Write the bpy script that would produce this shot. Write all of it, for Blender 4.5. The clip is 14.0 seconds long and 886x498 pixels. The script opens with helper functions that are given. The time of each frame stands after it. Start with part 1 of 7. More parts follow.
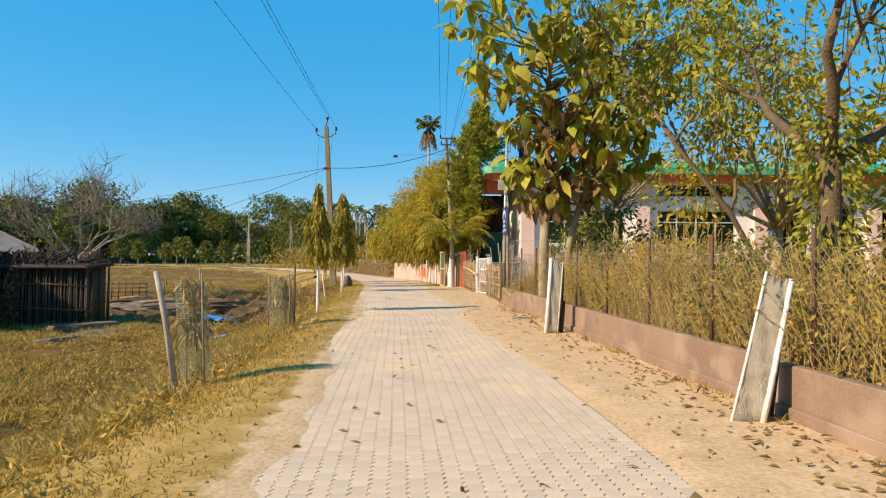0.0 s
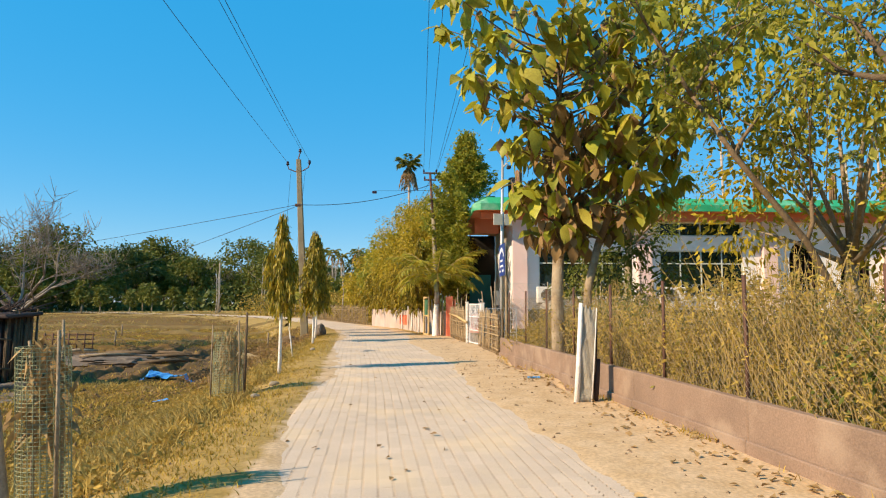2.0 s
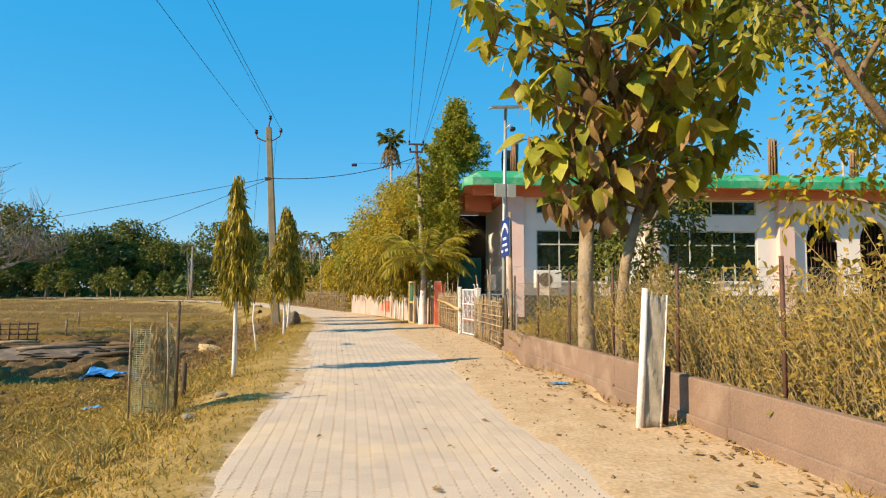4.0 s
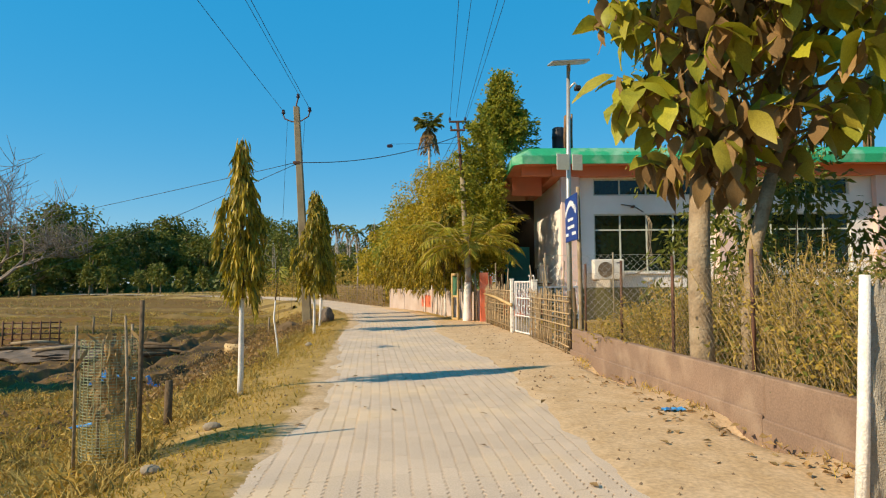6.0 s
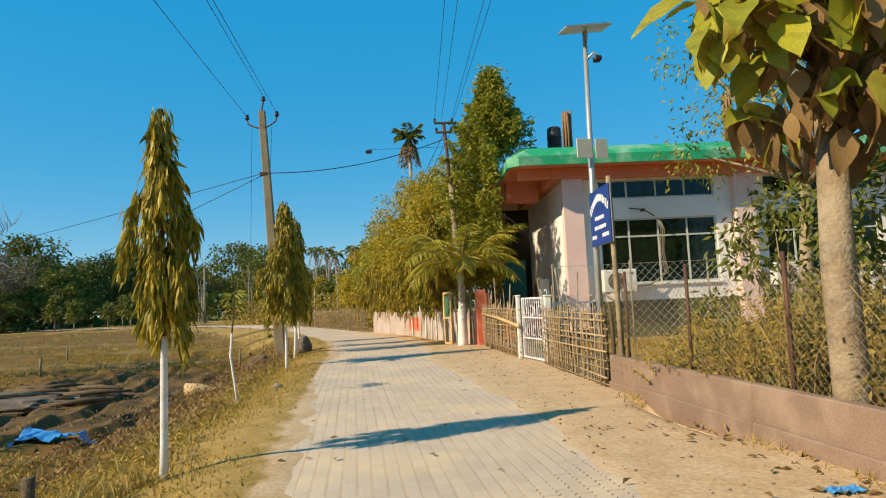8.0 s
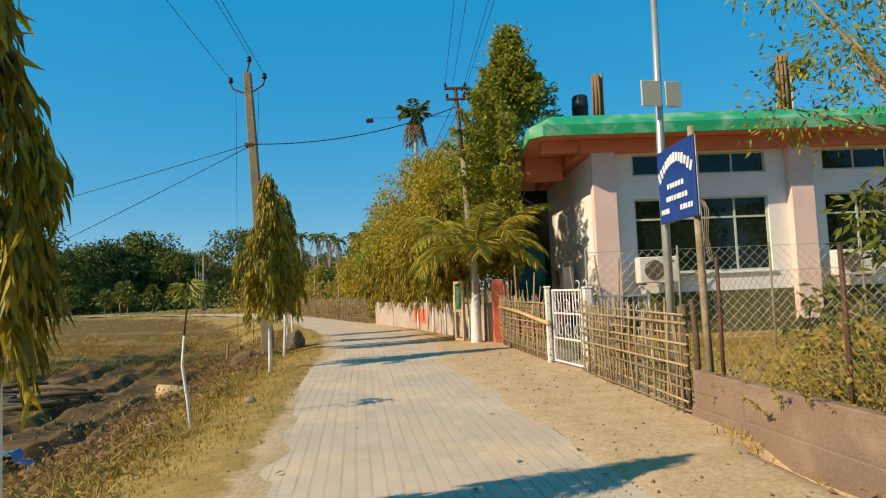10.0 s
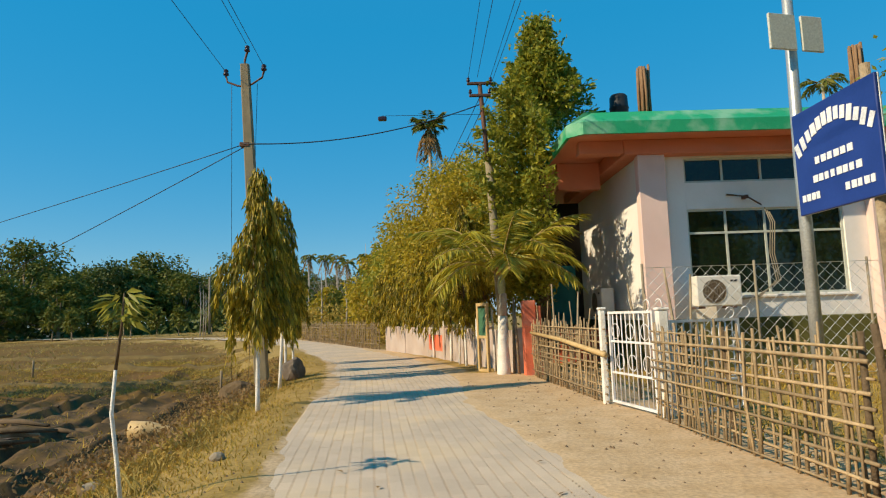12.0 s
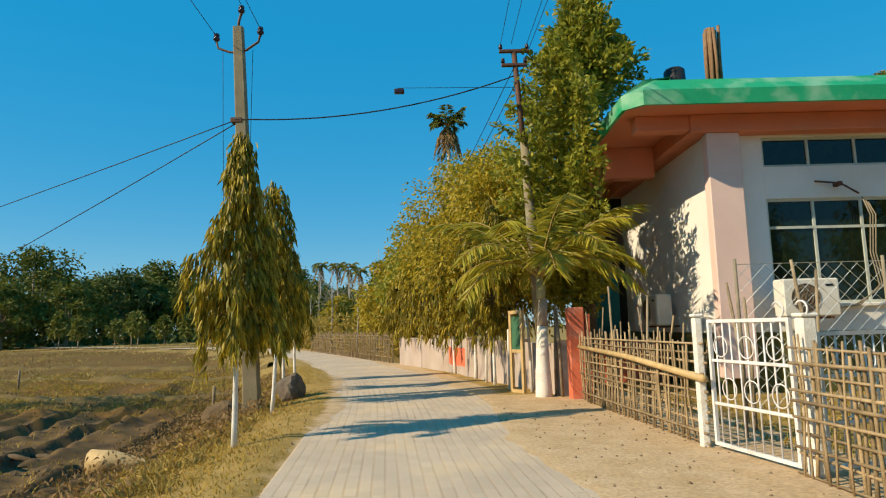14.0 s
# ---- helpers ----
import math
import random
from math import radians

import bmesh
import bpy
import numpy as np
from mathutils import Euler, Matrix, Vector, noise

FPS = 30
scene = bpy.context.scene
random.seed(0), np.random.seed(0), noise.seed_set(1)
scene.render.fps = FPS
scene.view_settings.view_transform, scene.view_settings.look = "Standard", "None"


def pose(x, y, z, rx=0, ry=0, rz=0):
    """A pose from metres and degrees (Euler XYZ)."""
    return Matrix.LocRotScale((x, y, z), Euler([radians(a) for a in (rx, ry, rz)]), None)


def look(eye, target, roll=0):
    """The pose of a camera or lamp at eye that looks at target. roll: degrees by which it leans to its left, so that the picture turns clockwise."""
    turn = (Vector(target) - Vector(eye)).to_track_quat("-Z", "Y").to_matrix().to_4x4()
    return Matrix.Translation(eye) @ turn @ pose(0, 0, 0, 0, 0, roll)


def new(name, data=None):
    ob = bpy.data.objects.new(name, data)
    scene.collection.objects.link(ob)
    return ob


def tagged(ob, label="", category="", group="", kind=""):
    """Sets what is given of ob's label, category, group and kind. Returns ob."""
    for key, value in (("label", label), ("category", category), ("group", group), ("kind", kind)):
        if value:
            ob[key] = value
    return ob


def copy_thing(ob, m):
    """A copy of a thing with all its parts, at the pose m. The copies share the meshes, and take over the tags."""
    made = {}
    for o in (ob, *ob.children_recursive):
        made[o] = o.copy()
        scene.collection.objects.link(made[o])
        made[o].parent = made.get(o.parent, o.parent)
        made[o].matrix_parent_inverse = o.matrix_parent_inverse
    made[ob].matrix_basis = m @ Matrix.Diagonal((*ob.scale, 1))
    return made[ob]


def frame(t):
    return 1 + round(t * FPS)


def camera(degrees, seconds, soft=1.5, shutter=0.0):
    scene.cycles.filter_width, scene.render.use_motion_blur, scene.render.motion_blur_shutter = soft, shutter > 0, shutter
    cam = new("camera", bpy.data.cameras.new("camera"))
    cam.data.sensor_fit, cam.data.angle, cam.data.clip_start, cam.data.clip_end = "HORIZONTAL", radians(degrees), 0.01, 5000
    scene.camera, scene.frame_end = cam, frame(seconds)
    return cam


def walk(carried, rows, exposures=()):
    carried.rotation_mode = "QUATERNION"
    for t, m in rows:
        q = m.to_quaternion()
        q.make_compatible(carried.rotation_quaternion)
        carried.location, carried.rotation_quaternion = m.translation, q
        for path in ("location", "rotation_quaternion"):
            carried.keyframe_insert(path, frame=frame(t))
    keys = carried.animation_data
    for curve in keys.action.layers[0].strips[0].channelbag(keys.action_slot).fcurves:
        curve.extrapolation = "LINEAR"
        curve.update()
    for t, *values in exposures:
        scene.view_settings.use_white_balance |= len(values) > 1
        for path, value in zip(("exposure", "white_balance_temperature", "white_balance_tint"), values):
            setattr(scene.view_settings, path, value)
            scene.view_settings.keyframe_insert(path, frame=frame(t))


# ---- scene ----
cam = camera(71.8, 14.0, soft=1.15)
METRES, EYE, TILT, LEAN, TURN = 16.65, 1.35, 4.4, -2.0, 0.0
ROWS = [
    (0.0, 0.0, 0.0, 0.0, -0.1, -3.61, 1.58),
    (0.5, -0.0037, 0.0384, -0.0031, 1.38, -2.05, 2.07),
    (1.0, -0.01, 0.0757, -0.0061, -1.62, -1.83, 1.18),
    (1.5, -0.0137, 0.1149, -0.0099, -1.54, -1.64, 1.42),
    (2.0, -0.0164, 0.1559, -0.0119, -2.22, 0.6, 1.71),
    (4.5, -0.0301, 0.3422, -0.0255, -4.14, -0.99, 1.52),
    (5.0, -0.0328, 0.3764, -0.0277, 0.14, 2.32, 2.2),
    (5.5, -0.0358, 0.4093, -0.0309, -1.58, 0.21, 2.54),
    (6.0, -0.0359, 0.4424, -0.0341, -0.58, -1.35, 2.4),
    (6.5, -0.0394, 0.4769, -0.0366, -2.64, 0.02, 2.93),
    (7.0, -0.0427, 0.5143, -0.0409, -1.57, -0.56, 1.79),
    (7.5, -0.0472, 0.5491, -0.0431, -2.47, 0.45, 4.45),
    (10.0, -0.0571, 0.7223, -0.0506, -2.05, -0.63, 4.19),
    (10.5, -0.0582, 0.7572, -0.0543, 0.04, -1.04, 2.17),
    (11.0, -0.0635, 0.7846, -0.0568, -0.86, -0.38, 2.98),
    (11.5, -0.0655, 0.82, -0.0605, 0.31, -0.29, 2.06),
    (12.0, -0.0702, 0.8523, -0.0633, -1.12, 1.79, 3.76),
    (12.5, -0.0725, 0.8882, -0.0673, 0.2, 2.25, 2.72),
    (13.0, -0.0766, 0.9233, -0.0698, -1.61, 4.65, 3.12),
    (13.5, -0.0807, 0.9554, -0.0727, -0.03, 4.14, 1.47),
    (14.0, -0.0845, 0.9919, -0.076, 0.11, 2.96, 3.32),
]
EXPOSURES = [(0.0, 0.46, 7550, 17), (2.2, 0.5, 7500, 16), (4.5, 0.5, 7550, 14), (5.5, 0.4, 7500, 12), (6.0, 0.25, 7500, 12), (6.6, 0.28, 7480, 11), (7.5, 0.26, 7430, 10), (10.0, 0.09, 7350, 9), (13.0, 0.08, 7300, 7), (14.0, 0.12, 7250, 6)]
walk(cam, [(t, pose(0, 0, EYE, TILT, LEAN, TURN) @ pose(METRES * x, METRES * y, METRES * z, 90 + pitch, roll, yaw)) for t, x, y, z, yaw, pitch, roll in ROWS], EXPOSURES)

# ---- world, sun and exposure ----
SUN_AZ, SUN_EL = 23.0, 34.5  # light travels towards +x, turned 23 degrees to +y; height over the horizon
sun_way = Vector((math.cos(radians(SUN_AZ)) * math.cos(radians(SUN_EL)), math.sin(radians(SUN_AZ)) * math.cos(radians(SUN_EL)), -math.sin(radians(SUN_EL))))
world = bpy.data.worlds.new("world")
scene.world = world
world.use_nodes = True
wn, wl = world.node_tree.nodes, world.node_tree.links
sky = wn.new("ShaderNodeTexSky")
sky.sky_type = "NISHITA"
sky.sun_disc = False
sky.sun_elevation = radians(SUN_EL)
sky.sun_rotation = math.atan2(-sun_way.x, -sun_way.y)
sky.air_density, sky.dust_density, sky.ozone_density = 1.0, 0.0, 1.7
wn["Background"].inputs["Strength"].default_value = 0.15
rich = wn.new("ShaderNodeHueSaturation")
rich.inputs["Saturation"].default_value, rich.inputs["Hue"].default_value, rich.inputs["Value"].default_value = 2.0, 0.5, 1.5
even = wn.new("ShaderNodeGamma")
even.inputs["Gamma"].default_value = 0.65
wl.new(sky.outputs["Color"], even.inputs["Color"])
wl.new(even.outputs["Color"], rich.inputs["Color"])
clear = wn.new("ShaderNodeMix")
clear.data_type = "RGBA"
clear.inputs["Factor"].default_value = 0.6
clear.inputs[7].default_value = (0.05, 2.2, 4.8, 1)
wl.new(rich.outputs["Color"], clear.inputs[6])
wl.new(clear.outputs[2], wn["Background"].inputs["Color"])
sun = new("sun", bpy.data.lights.new("sun", "SUN"))
sun.data.energy, sun.data.angle, sun.data.color = 5.0, radians(0.55), (1.0, 0.87, 0.66)
sun.matrix_world = look((0, 0, 30), Vector((0, 0, 30)) + sun_way)


# ---- materials ----
def mat(name, col, col2=None, scale=6.0, rough=0.8, metal=0.0, bump=0.2, fine=60.0, stain=None, stain_scale=1.5, stain_amount=0.5, island=0.0, obrand=0.0, trans=0.0, spec=0.3, grain=0.2):
    """A surface with two colours mixed by coarse and fine noise, stains of their own shape, grain relief and variation by piece."""
    m = bpy.data.materials.new(name)
    m.use_nodes = True
    n, l = m.node_tree.nodes, m.node_tree.links
    b = n["Principled BSDF"]
    b.inputs["Roughness"].default_value, b.inputs["Metallic"].default_value = rough, metal
    b.inputs["Specular IOR Level"].default_value = spec
    tc = n.new("ShaderNodeTexCoord")
    col2 = col2 or tuple(c * 0.7 for c in col)

    def noise_tex(s, detail=4.0):
        t = n.new("ShaderNodeTexNoise")
        t.inputs["Scale"].default_value, t.inputs["Detail"].default_value = s, detail
        l.new(tc.outputs["Object"], t.inputs["Vector"])
        return t.outputs["Fac"]

    def ramp(fac, a, z):
        r = n.new("ShaderNodeMapRange")
        r.inputs["From Min"].default_value, r.inputs["From Max"].default_value = a, z
        l.new(fac, r.inputs["Value"])
        return r.outputs["Result"]

    def mix(fac, a, c, mode="MIX"):
        x = n.new("ShaderNodeMix")
        x.data_type, x.blend_type = "RGBA", mode
        if isinstance(fac, float):
            x.inputs["Factor"].default_value = fac
        else:
            l.new(fac, x.inputs["Factor"])
        for k, v in ((6, a), (7, c)):
            if isinstance(v, tuple):
                x.inputs[k].default_value = (*v, 1)
            else:
                l.new(v, x.inputs[k])
        return x.outputs[2]

    big, small = noise_tex(scale), noise_tex(fine, 6.0)
    out = mix(ramp(big, 0.32, 0.68), col, col2)
    g = mix(ramp(small, 0.25, 0.75), (1 - grain, 1 - grain, 1 - grain), (1 + grain, 1 + grain, 1 + grain))
    out = mix(1.0, out, g, "MULTIPLY")
    if stain:
        s = n.new("ShaderNodeMath")
        s.operation = "MULTIPLY"
        s.inputs[1].default_value = stain_amount
        l.new(ramp(noise_tex(stain_scale, 8.0), 0.5, 0.66), s.inputs[0])
        out = mix(s.outputs[0], out, stain)
    if island or obrand:
        src = n.new("ShaderNodeObjectInfo").outputs["Random"] if obrand else n.new("ShaderNodeNewGeometry").outputs["Random Per Island"]
        amount = obrand or island
        v = n.new("ShaderNodeMapRange")
        v.inputs["To Min"].default_value, v.inputs["To Max"].default_value = 1 - amount, 1 + amount
        l.new(src, v.inputs["Value"])
        comb = n.new("ShaderNodeCombineColor")
        for k in range(3):
            l.new(v.outputs["Result"], comb.inputs[k])
        out = mix(1.0, out, comb.outputs[0], "MULTIPLY")
    l.new(out, b.inputs["Base Color"])
    if bump:
        bp = n.new("ShaderNodeBump")
        bp.inputs["Strength"].default_value, bp.inputs["Distance"].default_value = bump, 0.02
        l.new(small, bp.inputs["Height"])
        l.new(bp.outputs["Normal"], b.inputs["Normal"])
    if trans:
        tr = n.new("ShaderNodeBsdfTranslucent")
        ms = n.new("ShaderNodeMixShader")
        ms.inputs[0].default_value = trans
        l.new(out, tr.inputs["Color"])
        l.new(b.outputs[0], ms.inputs[1])
        l.new(tr.outputs[0], ms.inputs[2])
        l.new(ms.outputs[0], n["Material Output"].inputs["Surface"])
    return m


def leaf_mat(name, a, b, c, rough=0.5, trans=0.3):
    """Leaves in three colours, one for each leaf, with light through them."""
    m = bpy.data.materials.new(name)
    m.use_nodes = True
    n, l = m.node_tree.nodes, m.node_tree.links
    p = n["Principled BSDF"]
    p.inputs["Roughness"].default_value = rough
    p.inputs["Specular IOR Level"].default_value = 0.3
    geo, ob = n.new("ShaderNodeNewGeometry"), n.new("ShaderNodeObjectInfo")
    add = n.new("ShaderNodeMath")
    add.operation = "ADD"
    l.new(geo.outputs["Random Per Island"], add.inputs[0])
    l.new(ob.outputs["Random"], add.inputs[1])
    fr = n.new("ShaderNodeMath")
    fr.operation = "FRACT"
    l.new(add.outputs[0], fr.inputs[0])
    r = n.new("ShaderNodeValToRGB")
    e = r.color_ramp.elements
    e[0].color, e[1].color = (*a, 1), (*c, 1)
    mid = e.new(0.5)
    mid.color = (*b, 1)
    l.new(fr.outputs[0], r.inputs["Fac"])
    tc, t = n.new("ShaderNodeTexCoord"), n.new("ShaderNodeTexNoise")
    t.inputs["Scale"].default_value = 25
    l.new(tc.outputs["Object"], t.inputs["Vector"])
    mr = n.new("ShaderNodeMapRange")
    mr.inputs["To Min"].default_value, mr.inputs["To Max"].default_value = 0.65, 1.35
    l.new(t.outputs["Fac"], mr.inputs["Value"])
    x = n.new("ShaderNodeMix")
    x.data_type, x.blend_type = "RGBA", "MULTIPLY"
    x.inputs["Factor"].default_value = 1.0
    cc = n.new("ShaderNodeCombineColor")
    for k in range(3):
        l.new(mr.outputs["Result"], cc.inputs[k])
    l.new(r.outputs["Color"], x.inputs[6])
    l.new(cc.outputs[0], x.inputs[7])
    l.new(x.outputs[2], p.inputs["Base Color"])
    tr, ms = n.new("ShaderNodeBsdfTranslucent"), n.new("ShaderNodeMixShader")
    ms.inputs[0].default_value = trans
    l.new(x.outputs[2], tr.inputs["Color"])
    l.new(p.outputs[0], ms.inputs[1])
    l.new(tr.outputs[0], ms.inputs[2])
    l.new(ms.outputs[0], n["Material Output"].inputs["Surface"])
    return m


def ground_mat():
    """Pale sand by the road, straw-coloured verge and brown field, by the ground's zones."""
    m = bpy.data.materials.new("ground")
    m.use_nodes = True
    n, l = m.node_tree.nodes, m.node_tree.links
    p = n["Principled BSDF"]
    p.inputs["Roughness"].default_value = 0.95
    p.inputs["Specular IOR Level"].default_value = 0.1
    tc = n.new("ShaderNodeTexCoord")

    def tex(s, d=5.0):
        t = n.new("ShaderNodeTexNoise")
        t.inputs["Scale"].default_value, t.inputs["Detail"].default_value = s, d
        l.new(tc.outputs["Object"], t.inputs["Vector"])
        return t.outputs["Fac"]

    def mr(fac, a, z, lo=0.0, hi=1.0):
        r = n.new("ShaderNodeMapRange")
        for k, v in (("From Min", a), ("From Max", z), ("To Min", lo), ("To Max", hi)):
            r.inputs[k].default_value = v
        l.new(fac, r.inputs["Value"])
        return r.outputs["Result"]

    def mix(fac, a, c, mode="MIX"):
        x = n.new("ShaderNodeMix")
        x.data_type, x.blend_type = "RGBA", mode
        if isinstance(fac, float):
            x.inputs["Factor"].default_value = fac
        else:
            l.new(fac, x.inputs["Factor"])
        for k, v in ((6, a), (7, c)):
            if isinstance(v, tuple):
                x.inputs[k].default_value = (*v, 1)
            else:
                l.new(v, x.inputs[k])
        return x.outputs[2]

    n1, n2, n3 = tex(0.6), tex(3.0, 8.0), tex(28.0, 12.0)
    sand = mix(mr(n2, 0.35, 0.65), (0.57, 0.405, 0.25), (0.50, 0.34, 0.19))
    grass = mix(mr(n2, 0.3, 0.7), (0.42, 0.275, 0.10), (0.28, 0.185, 0.055))
    field = mix(mr(n1, 0.42, 0.6), (0.175, 0.09, 0.028), (0.155, 0.095, 0.025))
    field = mix(mr(tex(0.13, 3.0), 0.45, 0.6, 0, 0.6), field, (0.20, 0.125, 0.037))
    field = mix(mr(n2, 0.5, 0.7, 0, 0.5), field, (0.12, 0.075, 0.035))
    at = n.new("ShaderNodeAttribute")
    at.attribute_name = "zone"
    add = n.new("ShaderNodeMath")
    add.operation = "ADD"
    l.new(at.outputs["Fac"], add.inputs[0])
    l.new(mr(tex(3.0), 0.2, 0.8, -0.45, 0.45), add.inputs[1])
    z = add.outputs[0]
    out = mix(mr(z, 0.35, 0.75), sand, grass)
    out = mix(mr(z, 1.35, 1.75), out, field)
    out = mix(mr(z, 2.3, 2.8), out, mix(mr(n2, 0.35, 0.65), (0.17, 0.105, 0.05), (0.095, 0.062, 0.035)))
    out = mix(1.0, out, mix(mr(n3, 0.25, 0.75), (0.75, 0.75, 0.75), (1.2, 1.2, 1.2)), "MULTIPLY")
    l.new(out, p.inputs["Base Color"])
    bp = n.new("ShaderNodeBump")
    bp.inputs["Strength"].default_value, bp.inputs["Distance"].default_value = 0.35, 0.02
    l.new(n3, bp.inputs["Height"])
    l.new(bp.outputs["Normal"], p.inputs["Normal"])
    return m


def glass_mat(name="window_glass"):
    # green of reflected plants put into the near-black base colour
    m = mat(name, (0.010, 0.020, 0.010), (0.007, 0.012, 0.007), rough=0.03, bump=0.0, spec=0.4)
    return m


